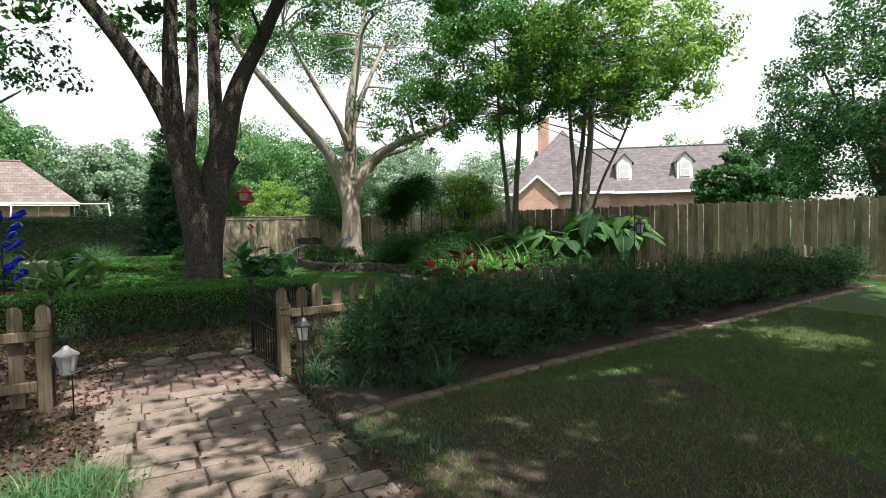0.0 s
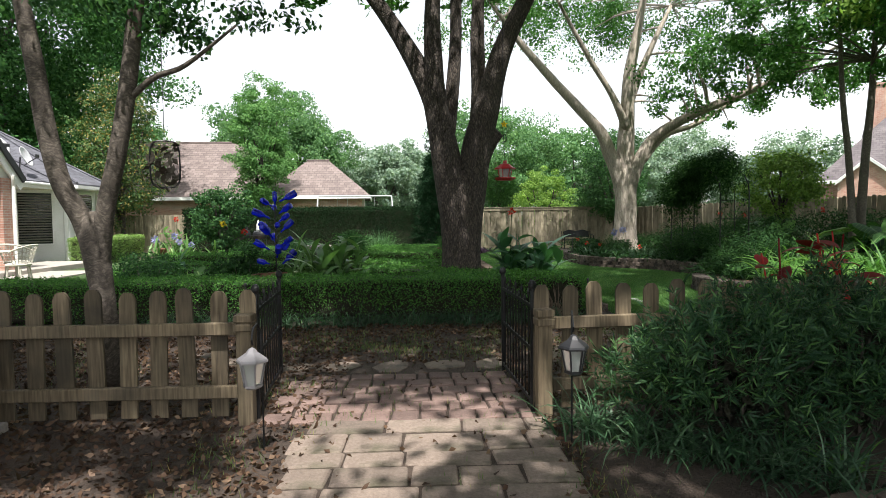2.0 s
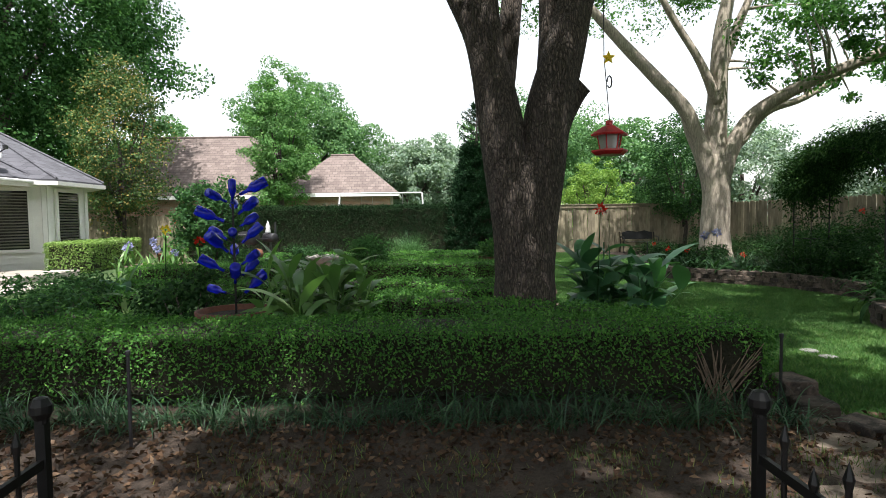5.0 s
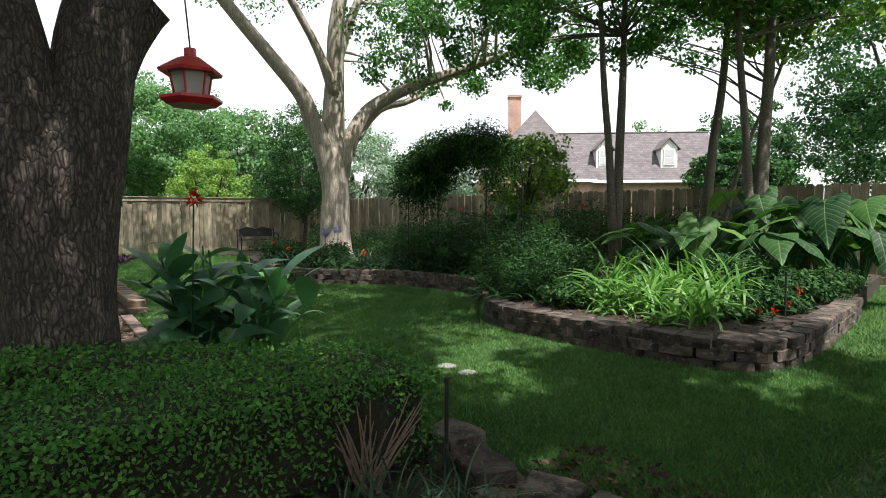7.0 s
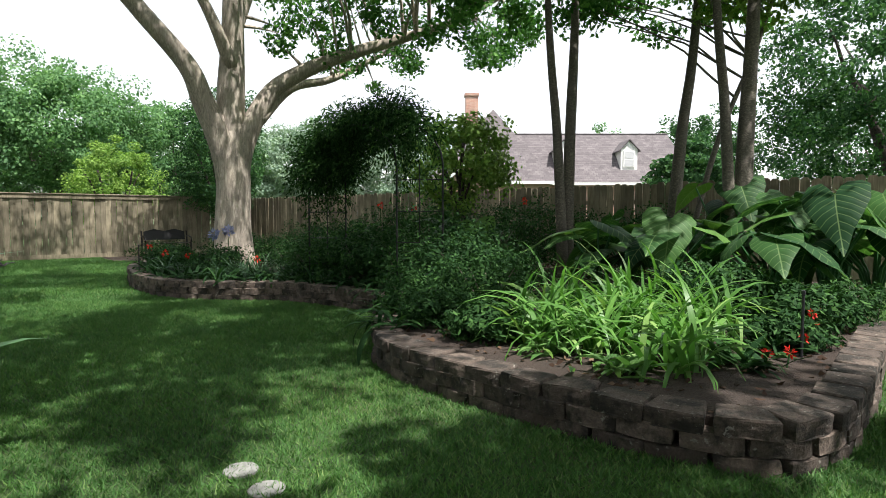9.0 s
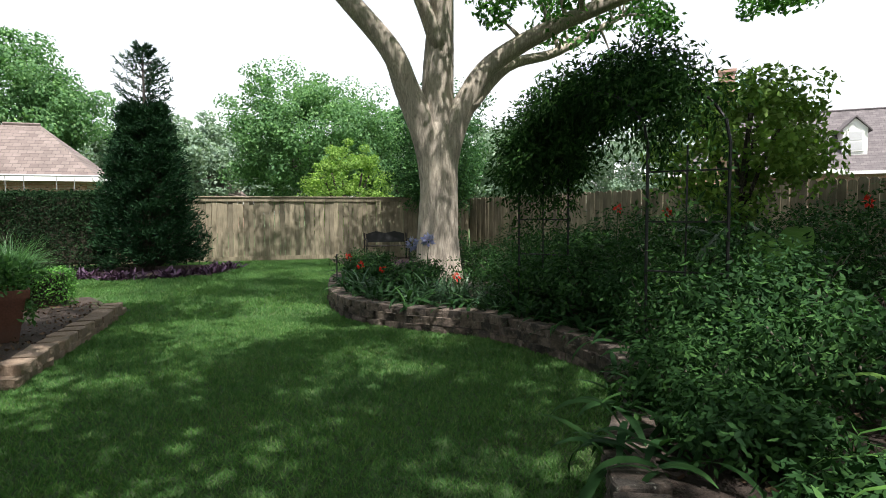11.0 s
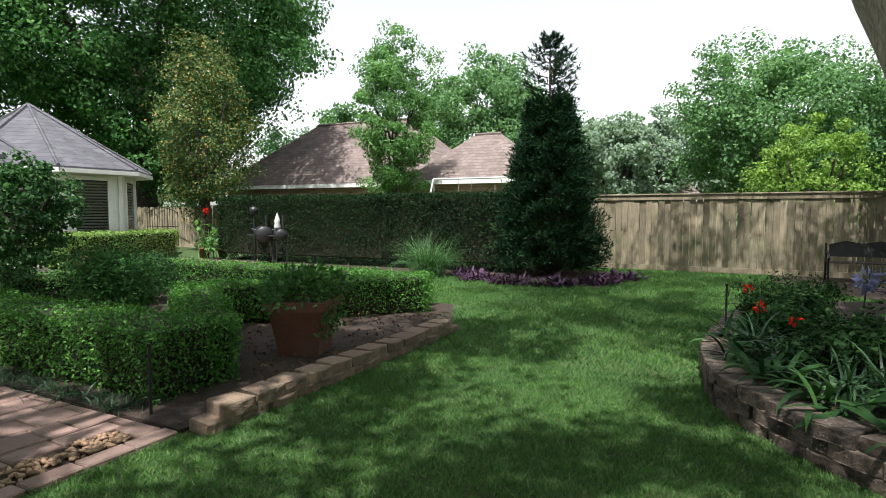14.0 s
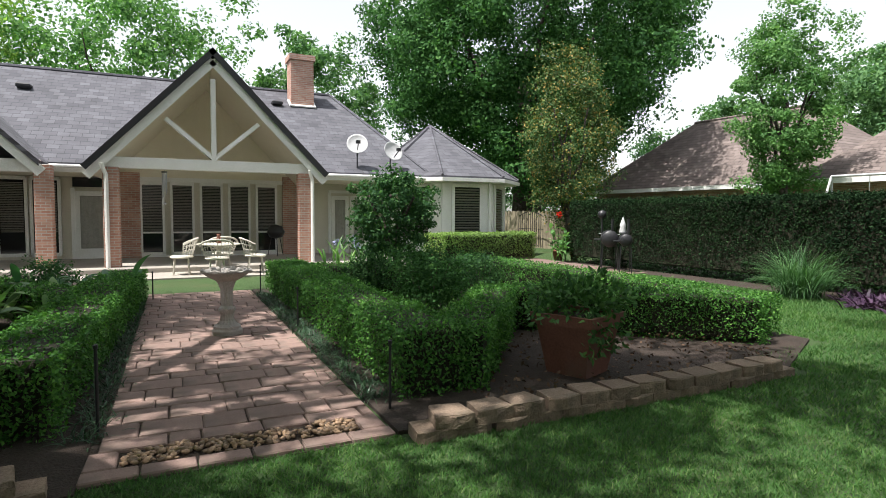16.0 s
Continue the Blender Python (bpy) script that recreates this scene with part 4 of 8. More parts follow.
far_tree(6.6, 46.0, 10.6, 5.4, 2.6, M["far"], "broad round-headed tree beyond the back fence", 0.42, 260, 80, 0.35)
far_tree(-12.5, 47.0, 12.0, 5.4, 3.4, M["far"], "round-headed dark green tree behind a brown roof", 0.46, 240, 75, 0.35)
far_tree(6.6, 27.0, 4.1, 1.6, 0.4, M["bright"], "rounded yellow-green bush behind the fence", 0.18, 110, 65, 0.08, "bush", category="bush")
far_tree(8.9, 21.9, 5.2, 1.35, 1.0, M["oak_dark"], "small dark multi-stemmed tree beside the bench", 0.17, 90, 80, 0.07, loose=0.34)
far_tree(35.0, 10.0, 13.5, 5.6, 2.4, M["oak_dark"], "large dark tree beyond the side fence", 0.42, 170, 75, 0.4)
far_tree(32.0, -1.0, 16.0, 6.8, 2.2, M["live_oak"], "large dark tree beyond the side fence", 0.42, 330, 70, 0.35)
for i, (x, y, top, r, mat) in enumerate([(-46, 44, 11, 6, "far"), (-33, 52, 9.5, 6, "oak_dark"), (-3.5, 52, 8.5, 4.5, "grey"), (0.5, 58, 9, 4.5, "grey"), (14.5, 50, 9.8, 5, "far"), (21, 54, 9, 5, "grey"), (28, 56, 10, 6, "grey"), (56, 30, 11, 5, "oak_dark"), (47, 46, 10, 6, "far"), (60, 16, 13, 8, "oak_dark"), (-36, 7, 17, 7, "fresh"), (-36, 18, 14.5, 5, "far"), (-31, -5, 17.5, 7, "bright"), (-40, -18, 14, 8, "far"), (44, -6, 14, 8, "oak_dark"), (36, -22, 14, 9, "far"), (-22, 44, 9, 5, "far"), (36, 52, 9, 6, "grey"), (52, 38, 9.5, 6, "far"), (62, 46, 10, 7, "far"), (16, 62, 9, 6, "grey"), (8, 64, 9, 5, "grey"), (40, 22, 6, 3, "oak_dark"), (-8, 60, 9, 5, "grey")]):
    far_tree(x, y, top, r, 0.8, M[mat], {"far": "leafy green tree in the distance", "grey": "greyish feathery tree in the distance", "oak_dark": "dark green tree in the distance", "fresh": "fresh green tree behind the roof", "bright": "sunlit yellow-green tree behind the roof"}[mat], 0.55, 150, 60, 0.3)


def conifer(x, y, h, r):
    """Whorls of upswept boughs, shorter and further apart towards a wispy top."""
    ob = thing("conifer", "tall conical dark evergreen with a thin wispy top", "tree")
    part("trunk", Geo().tube([(x, y, 0), (x, y, h * 0.97)], [0.12, 0.012], 8), M["bark_dark"], ob)
    # dark solid filler for the shade inside the boughs
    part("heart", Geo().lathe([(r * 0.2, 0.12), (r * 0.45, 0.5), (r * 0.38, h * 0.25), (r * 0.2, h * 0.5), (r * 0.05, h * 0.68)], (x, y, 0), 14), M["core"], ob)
    q = random.Random(5)
    P, D, boughs = [], [], Geo()
    z = 0.2
    while z < h * 0.985:
        t = z / h
        top = t > 0.72
        reach = 0.62 * min(1.0, (1.03 - t) * 6) if top else r * (1.02 - t) ** 0.95 * (0.8 + 0.2 * min(1, t * 8)) + 0.05
        for k in range(6 if top else 11):
            a = q.uniform(0, 6.283)
            ln = reach * q.uniform(0.8, 1.12)
            lift = (0.5 if top else 0.1) * ln + q.uniform(-0.05, 0.05)
            d = np.array((math.cos(a), math.sin(a), 0))
            tip = np.array((x, y, z + lift)) + d * ln
            boughs.tube([(x, y, z), tuple((np.array((x, y, z)) * 0.45 + tip * 0.55) - np.array((0, 0, 0.06 * ln))), tuple(tip)], [0.012, 0.008, 0.003], 4)
            m = 46 if top else 95
            u = rng.uniform(0.15 if top else 0.45, 1.0, m)
            w = (0.03 if top else 0.11) * (1.1 - 0.6 * u)
            p = np.array((x, y, z)) + np.outer(u * ln, d) + np.stack([0 * u, 0 * u, lift * u ** 1.6], 1) + rng.normal(0, 1, (m, 3)) * w[:, None]
            P.append(p)
            D.append(np.tile(d * 0.7 + np.array((0, 0, 0.55)), (m, 1)))
        z += 0.17 if top else 0.075
    tagged(part("bough_mass", boughs, M["bark_dark"], ob), kind="stuff")
    tagged(part("sprays", quads("sprays", leaves(np.concatenate(P), np.concatenate(D), 0.13, 0.03, 0.2, 0.5), M["cedar"]), M["cedar"], ob), kind="stuff")


conifer(0.95, 20.8, 5.6, 1.42)


def shrub(x, y, z0, rx, ry, h, mat, label, n=3500, leaf=0.07, name="shrub", up=0.4, group="", width=0.5, stems=6):
    """A loose shrub: a few stems and leaves in clumps."""
    ob = thing(name, label, "shrub", group=group)
    g = Geo()
    for k in range(stems):
        a = k * 2.4
        limb(g, (x + 0.05 * math.cos(a), y + 0.05 * math.sin(a), z0 - 0.02), (x + rx * 0.6 * math.cos(a), y + ry * 0.6 * math.sin(a), z0 + h * 0.75), 0.014, 0.005, 0.05, 5, 4, 0)
    tagged(part("stem_mass", g, M["bark_ring"], ob), kind="stuff")
    per = 36
    C, P, D = crown_points((x, y, z0 + h * 0.52), (rx, ry, h * 0.48), max(4, n // per), per, min(rx, ry) * 0.32, 0.35, -1)
    P[:, 2] = np.maximum(P[:, 2], z0 + 0.01)
    tagged(part("foliage", quads("foliage", facing(P, D + np.array((0, 0, up * 0.5)), leaf, leaf * width, 0.5), mat), mat, ob), kind="stuff")
    return ob


def needle_shrub(x, y, rx, ry, h, label, sprays, needles):
    """An evergreen of many upright shoots, each ringed by narrow needles."""
    ob = thing("shrub", label, "shrub", group="shrub row along the fence")
    g = Geo()
    for k in range(9):
        a = k * 2.4
        limb(g, (x + 0.08 * math.cos(a), y + 0.08 * math.sin(a), -0.02), (x + rx * 0.7 * math.cos(a), y + ry * 0.7 * math.sin(a), h * 0.75), 0.016, 0.005, 0.05, 5, 4, 0)
    tagged(part("stem_mass", g, M["bark_dark"], ob), kind="stuff")
    per = 7
    C, S, A = crown_points((x, y, h * 0.5), (rx, ry, h * 0.5), sprays // per, per, 0.17, 0.3, -0.8)
    S[:, 2] = np.maximum(S[:, 2], 0.06)
    A = unit(A + np.array((0, 0, 0.45)) + rng.normal(0, 0.25, A.shape))
    base = np.repeat(S, needles, 0) + np.repeat(A, needles, 0) * (rng.uniform(-0.05, 0.06, len(S) * needles))[:, None]
    D = np.repeat(A, needles, 0) * 0.65 + ball(len(base)) * 0.75
    tagged(part("foliage", quads("foliage", leaves(base, D, 0.082, 0.0115, 0.1, 0.1), M["podo"]), M["podo"], ob), kind="stuff")
    # dark inner leaves painted as the shade between the shoots
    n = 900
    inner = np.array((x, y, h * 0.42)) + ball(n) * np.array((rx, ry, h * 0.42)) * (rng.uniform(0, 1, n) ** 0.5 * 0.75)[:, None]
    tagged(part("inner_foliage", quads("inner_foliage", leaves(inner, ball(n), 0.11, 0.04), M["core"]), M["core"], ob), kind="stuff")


# podocarpus row outside the right picket fence
for i in range(13):
    x = 2.02 + i * 0.91
    yb = -0.55 + (x - 1.8) * 0.135
    needle_shrub(x, yb, 0.68, 0.5, 0.86 + 0.08 * math.sin(i * 2.3), "dark feathery evergreen shrub in front of the picket fence", 900 if i < 5 else 560, 14 if i < 5 else 10)

# ---------------- board fences ----------------


def board_mesh(w, h, dog):
    g = Geo()
    c = 0.035 if dog else 0.0
    prof = [(-w / 2, 0), (w / 2, 0), (w / 2, h - c), (w / 2 - c, h), (-w / 2 + c, h), (-w / 2, h - c)]
    vs = [(x, -0.01, z) for x, z in prof] + [(x, 0.01, z) for x, z in prof]
    n = len(prof)
    g.add(vs, [tuple(range(n)), tuple(reversed(range(n, 2 * n)))] + [(i, n + i, n + (i + 1) % n, (i + 1) % n) for i in range(n)])
    return g.mesh("board", M["board"])


def board_fence(a, b, h, label, dog=True, cap=False, front=1):
    a, b = Vector((*a, 0)), Vector((*b, 0))
    d = (b - a).normalized()
    ln = (b - a).length
    ang = math.degrees(math.atan2(d.y, d.x))
    ob = thing("wooden_fence", label, "fence", pose(a.x, a.y, 0, 0, 0, ang))
    me = [board_mesh(0.14, h + e, dog) for e in (0, -0.02, 0.015)]
    n = int(ln / 0.148)
    for i in range(n):
        piece("board", me[i * 7 % 3], ob, pose(0.07 + i * ln / n, random.uniform(-0.004, 0.004), 0.03, random.uniform(-0.6, 0.6), random.uniform(-0.4, 0.4), 0))
    for z in (0.35, 0.95, 1.55):
        part("rail", Geo().box((ln / 2, 0.035 * front, z), (ln, 0.04, 0.09)), M["board"], ob)
    for i in range(int(ln / 2.4) + 1):
        part("post", Geo().box((min(ln - 0.05, i * 2.4 + 0.05), 0.1 * front, h / 2), (0.09, 0.09, h)), M["board"], ob)
    if cap:
        part("cap_rail", Geo().box((ln / 2, 0, h + 0.05), (ln, 0.14, 0.035), None, 0.006), M["board"], ob)
        part("trim", Geo().box((ln / 2, -0.03, h - 0.03), (ln, 0.025, 0.11)), M["board"], ob)
    part("kick_board", Geo().box((ln / 2, -0.025, 0.07), (ln, 0.03, 0.14)), M["board"], ob)
    return ob


board_fence((-1.5, 23.0), (10.25, 23.1), 1.88, "weathered grey-brown board fence with a cap rail", False, True)
board_fence((10.3, 23.1), (14.6, 0.2), 1.88, "weathered dog-eared board fence along the side", True)
board_fence((14.6, 0.15), (15.2, -9.0), 1.88, "weathered dog-eared board fence along the side", True)
board_fence((-22.0, 24.2), (-14.6, 24.2), 1.7, "weathered board fence by the driveway gate", True)
board_fence((-14.5, 24.2), (-9.8, 22.6), 1.75, "sunlit grey board fence behind the magnolia", True)

# ---------------- the house ----------------
HX = -11.2  # porch front
BX = -14.6  # back wall of the porch
FL = 0.16   # porch floor


SLAT_A = Geo().box((0, 0, 0), (0.012, 0.54, 0.026)).mesh("slat", M["slat"])
SLAT_B = Geo().box((0, 0, 0), (0.012, 0.96, 0.06)).mesh("slat", M["slat"])


def house():
    ob = thing("house", "single-storey cream and brick house with a gabled porch", "house")
    W = Geo()
    W.box((BX - 0.1, 5.0, 1.55), (0.2, 22, 2.8))
    W.box((-19, 16.0, 1.5), (9, 0.2, 2.7))
    W.box((-19, -6, 1.5), (9, 0.2, 2.7))
    part("wall", W, M["siding"], ob, "cream painted siding wall")
    part("porch_floor", Geo().box((-12.7, 6.0, FL / 2 - 0.04), (4.2, 19.5, FL + 0.08), None, 0.02), M["concrete"], ob, "pale concrete porch slab")
    # main roof
    e, rx, rz = -12.35, -18.2, 6.35
    ez = 2.82
    part("roof", Geo().slab([(e, -8, ez), (e, 6.95, ez), (-17.2, 9.75, 5.75), (rx, 9.75, rz), (rx, -8, rz)], 0.16), M["shingle"], ob, "grey shingle roof slope")
    part("roof", Geo().slab([(e, 12.55, ez), (e, 16.6, ez), (rx, 14.6, rz), (rx, 9.75, rz), (-17.2, 9.75, 5.75)], 0.16), M["shingle"], ob, "grey shingle roof slope")
    part("roof", Geo().slab([(e, 16.6, ez), (-24, 16.6, ez), (rx, 14.6, rz)], 0.16), M["shingle_x"], ob)
    part("roof", Geo().slab([(-24, 16.6, ez), (-24, -8, ez), (rx, -8, rz), (rx, 14.6, rz)], 0.16), M["shingle"], ob)
    part("ridge_cap", Geo().tube([(rx, -8, rz + 0.02), (rx, 14.6, rz + 0.02)], 0.07, 6).tube([(rx, 14.6, rz + 0.02), (e, 16.6, ez + 0.03)], 0.06, 6), M["shingle"], ob)
    for yc, yl in ((14.6, 4.0), (2.0, 9.8)):
        part("fascia", Geo().box((e - 0.02, yc, ez - 0.16), (0.05, yl, 0.17)), M["white"], ob)
        part("gutter", Geo().box((e + 0.06, yc, ez - 0.1), (0.1, yl, 0.1), None, 0.03), M["white"], ob)
        part("soffit", Geo().box((-13.45, yc, 2.6), (2.2, yl - 0.2, 0.05)), M["cream"], ob)
    for y, x in ((4.6, -16.6), (12.3, -16.9), (9.9, -17.4)):
        part("roof_vent", Geo().box((x, y, ez + (e - x) * 0.603 + 0.07), (0.4, 0.4, 0.14), None, 0.04), M["black"], ob)
    # gable over the porch
    y0, y1, ym, pz, ge = 6.95, 12.55, 9.75, 5.75, 2.82
    for s, (ya, yb) in ((1, (y0, ym)), (-1, (y1, ym))):
        part("gable_roof", Geo().slab([(HX + 0.25, ya - 0.12 * s, ge - 0.12), (HX + 0.25, yb, pz), (-17.6, yb, pz), (-14.0, ya - 0.12 * s, ge - 0.12)], 0.14), M["shingle_x"], ob)
        d = Vector((0, yb - ya, pz - ge))
        rot = Vector((0, 1, 0)).rotation_difference(d.normalized()).to_matrix()
        part("barge_board", Geo().box((HX + 0.2, (ya + yb) / 2 - 0.06 * s, (ge + pz) / 2 - 0.32), (0.05, d.length + 0.2, 0.24), rot), M["white"], ob)
        part("drip_edge", Geo().box((HX + 0.27, (ya + yb) / 2 - 0.06 * s, (ge + pz) / 2 - 0.1), (0.05, d.length + 0.3, 0.15), rot), M["black"], ob)
        part("porch_ceiling", Geo().slab([(HX + 0.15, ya, ge - 0.32), (HX + 0.15, yb, pz - 0.3), (BX, yb, pz - 0.3), (BX, ya, ge - 0.32)], 0.04), M["cream"], ob, "cream vaulted porch ceiling")
        part("brace", Geo().tube([(HX + 0.02, ym, 2.95), (HX + 0.02, ym - 1.15 * s, 3.95)], 0.075, 4), M["white"], ob)
    part("gable_wall", Geo().add([(BX + 0.02, y0, 2.5), (BX + 0.02, y1, 2.5), (BX + 0.02, ym, 5.5)], [(0, 1, 2)]), M["cream"], ob)
    part("beam", Geo().box((HX + 0.02, ym, 2.78), (0.18, 5.2, 0.28), None, 0.01), M["white"], ob)
    part("king_post", Geo().box((HX + 0.02, ym, 3.95), (0.13, 0.13, 2.2), None, 0.01), M["white"], ob)
    # brick columns and downspouts
    for y in (5.95, 7.35, 12.12):
        part("column", Geo().box((HX + 0.0, y, FL + 1.24), (0.36, 0.36, 2.52), None, 0.012), M["brick"], ob, "red brick porch column")
    for y in (7.2, 12.25):
        part("downspout", Geo().tube([(HX + 0.3, y - 0.02, 2.74), (HX + 0.28, y, 2.62), (HX + 0.23, y + 0.06, 2.45), (HX + 0.23, y + 0.06, 0.1)], 0.05, 8), M["white"], ob, "white metal downspout")
    for y in (7.55, 12.35):
        part("brick_pier", Geo().box((BX + 0.06, y, 1.45), (0.12, 0.55, 2.6)), M["brick"], ob)
    # window wall of the porch
    ys = [8.05 + 0.85 * k for k in range(5)]
    for k, y in enumerate(ys):
        w = thing("window", "", "")
        w.parent = ob
        w.matrix_local = pose(BX + 0.03, y + 0.1, 0)
        part("pane", Geo().box((0, 0, 1.35), (0.03, 0.56, 2.1)), M["pane"], w)
        g = Geo()
        for z, h in ((0.26, 0.1), (2.44, 0.1), (0.92, 0.05)):
            g.box((0.03, 0, z), (0.06, 0.68, h))
        for s in (-1, 1):
            g.box((0.03, s * 0.31, 1.35), (0.06, 0.07, 2.2))
        part("window_frame", g, M["white"], w)
        for j in range(30):
            piece("slat", SLAT_A, w, pose(0.022, 0, 0.97 + j * 0.048, 0, 28, 0))
    for z in (0.15, 2.56):
        part("trim", Geo().box((BX + 0.04, 9.85, z), (0.07, 4.5, 0.13)), M["white"], ob)
    # doors
    for y, wd, nm in ((14.05, 0.62, "door"), (14.72, 0.62, "door"), (6.55, 0.85, "door")):
        dr = thing(nm, "", "")
        dr.parent = ob
        dr.matrix_local = pose(BX + 0.03, y, FL)
        for s in (-1, 1):
            part("stile", Geo().box((0.02, s * (wd / 2 - 0.06), 1.0), (0.05, 0.12, 2.0)), M["white"], dr)
        part("bottom_rail", Geo().box((0.02, 0, 0.15), (0.05, wd - 0.2, 0.3)), M["white"], dr)
        part("top_rail", Geo().box((0.02, 0, 1.93), (0.05, wd - 0.2, 0.14)), M["white"], dr)
        part("pane", Geo().box((0, 0, 1.05), (0.02, wd - 0.2, 1.7)), M["pane"], dr)
        ys = [-wd / 2 + 0.11 + j * (wd - 0.22) / 20 for j in range(21)]
        vs = [(0.016 + 0.006 * math.sin(j * 1.57), yy, z) for z in (0.3, 1.85) for j, yy in enumerate(ys)]
        part("curtain", Geo().add(vs, [(j, j + 1, j + 22, j + 21) for j in range(20)]), M["curtain"], dr)
        part("door_handle", Geo().lathe([(0.0, -0.03), (0.03, -0.02), (0.03, 0.02), (0, 0.03)], (0.07, wd / 2 - 0.06, 0.98), 8), M["steel"], dr)
    part("transom", Geo().box((BX + 0.04, 6.55, 2.42), (0.05, 0.95, 0.28)), M["pane"], ob)
    for cy_, cz_, w_, h_ in ((13.68, 1.2, 0.1, 2.1), (15.1, 1.2, 0.1, 2.1), (14.4, 2.3, 1.5, 0.1), (6.07, 1.2, 0.1, 2.1), (7.03, 1.2, 0.1, 2.1)):
        part("door_casing", Geo().box((BX + 0.04, cy_, cz_), (0.06, w_, h_)), M["white"], ob)
    for y in (3.6, 4.6, 5.4):
        w = thing("window", "", "")
        w.parent = ob
        w.matrix_local = pose(BX + 0.03, y, 0)
        part("pane", Geo().box((0, 0, 1.4), (0.03, 0.6, 2.1)), M["pane"], w)
        part("window_frame", Geo().box((0.03, -0.34, 1.4), (0.06, 0.08, 2.2)).box((0.03, 0.34, 1.4), (0.06, 0.08, 2.2)).box((0.03, 0, 0.3), (0.06, 0.7, 0.1)).box((0.03, 0, 2.5), (0.06, 0.7, 0.1)), M["white"], w)
        for j in range(30):
            piece("slat", SLAT_A, w, pose(0.022, 0, 0.97 + j * 0.048, 0, 28, 0))
    # second, partly seen gable
    part("gable_roof", Geo().slab([(HX + 0.25, 5.9, 2.75), (HX + 0.25, 3.2, 5.4), (-17, 3.2, 5.4), (-14, 5.9, 2.75)], 0.14), M["shingle_x"], ob)
    part("gable_roof", Geo().slab([(HX + 0.25, 0.5, 2.75), (HX + 0.25, 3.2, 5.4), (-17, 3.2, 5.4), (-14, 0.5, 2.75)], 0.14), M["shingle_x"], ob)
    rot = Vector((0, 1, 0)).rotation_difference(Vector((0, -2.7, 2.65)).normalized()).to_matrix()
    part("barge_board", Geo().box((HX + 0.2, 4.55, 3.83), (0.05, 3.9, 0.24), rot), M["white"], ob)
    part("beam", Geo().box((HX + 0.02, 3.2, 2.62), (0.18, 5.4, 0.3), None, 0.01), M["white"], ob)
    # chimney
    part("chimney", Geo().box((-17.3, 13.25, 6.2), (0.8, 0.85, 2.6)).box((-17.3, 13.25, 7.42), (0.92, 0.97, 0.2)), M["brick"], ob, "red brick chimney")
    part("flashing", Geo().box((-17.05, 13.25, 5.72), (0.6, 1.0, 0.05), Matrix.Rotation(0.54, 3, "Y")), M["white"], ob)
    # bay at the corner
    cx, cy, rw, re = -14.7, 17.95, 2.5, 3.05
    ax, ay = -15.7, 18.0
    c8 = [(math.cos(math.radians(22.5 + 45 * k)), math.sin(math.radians(22.5 + 45 * k))) for k in range(8)]
    part("bay_wall", Geo().prism([(cx + rw * a, cy + rw * b) for a, b in c8], 0, 2.75), M["white"], ob, "white siding bay")
    bd = Geo()
    for j in range(15):
        r2 = rw + 0.015
        bd.prism([(cx + r2 * a, cy + r2 * b) for a, b in c8], 0.1 + j * 0.18, 0.1 + j * 0.18 + 0.015)
    part("lap_siding", bd, M["white"], ob)
    for k in range(8):
        (a, b), (c, d) = c8[k], c8[(k + 1) % 8]
        part("bay_roof", Geo().slab([(cx + re * a, cy + re * b, 2.82), (cx + re * c, cy + re * d, 2.82), (ax, ay, 5.0)], 0.12), M["shingle_x"] if k in (1, 2, 5, 6) else M["shingle"], ob, "grey shingle bay roof")
        part("hip_cap", Geo().tube([(cx + re * a, cy + re * b, 2.84), (ax, ay, 5.03)], 0.05, 5), M["shingle"], ob)
    part("gutter", Geo().prism([(cx + (re + 0.06) * a, cy + (re + 0.06) * b) for a, b in c8], 2.64, 2.76), M["white"], ob)
    for k in (6, 7, 0, 1):
        a = math.radians(45 * k)
        ap = rw * math.cos(math.radians(22.5))
        w = thing("window", "", "")
        w.parent = ob
        w.matrix_local = pose(cx + ap * math.cos(a), cy + ap * math.sin(a), 0, 0, 0, 45 * k)
        part("pane", Geo().box((0.02, 0, 1.6), (0.03, 1.0, 1.75)), M["pane"], w)
        fr = Geo().box((0.04, -0.54, 1.6), (0.07, 0.1, 1.95)).box((0.04, 0.54, 1.6), (0.07, 0.1, 1.95)).box((0.04, 0, 0.68), (0.07, 1.0, 0.1)).box((0.04, 0, 2.52), (0.07, 1.0, 0.1))
        part("window_frame", fr, M["white"], w)
        for j in range(19):
            piece("slat", SLAT_B, w, pose(0.045, 0, 0.8 + j * 0.088, 0, 40, 0))
        for side in (-0.9, 0.9):
            part("corner_board", Geo().box((0.03, side, 1.4), (0.05, 0.12, 2.6)), M["white"], w)
    # satellite dishes
    for y, z, t in ((14.15, 3.75, -15), (15.3, 3.58, 12)):
        dsh = thing("satellite_dish", "", "")
        dsh.parent = ob
        dsh.matrix_local = pose(-12.75, y, z, 0, 0, t)
        part("reflector", Geo().lathe([(0.0, 0.0), (0.16, 0.015), (0.3, 0.05), (0.34, 0.075), (0.34, 0.06), (0.3, 0.03), (0, -0.02)], (0.1, 0, 0), 20, Matrix.Rotation(radians(68), 3, "Y")), M["dish"], dsh, smooth=True)
        part("feed_arm", Geo().tube([(0.1, 0, -0.25), (0.45, 0.02, 0.0)], 0.018, 6).box((0.45, 0.02, 0.04), (0.07, 0.14, 0.1)), M["black"], dsh)
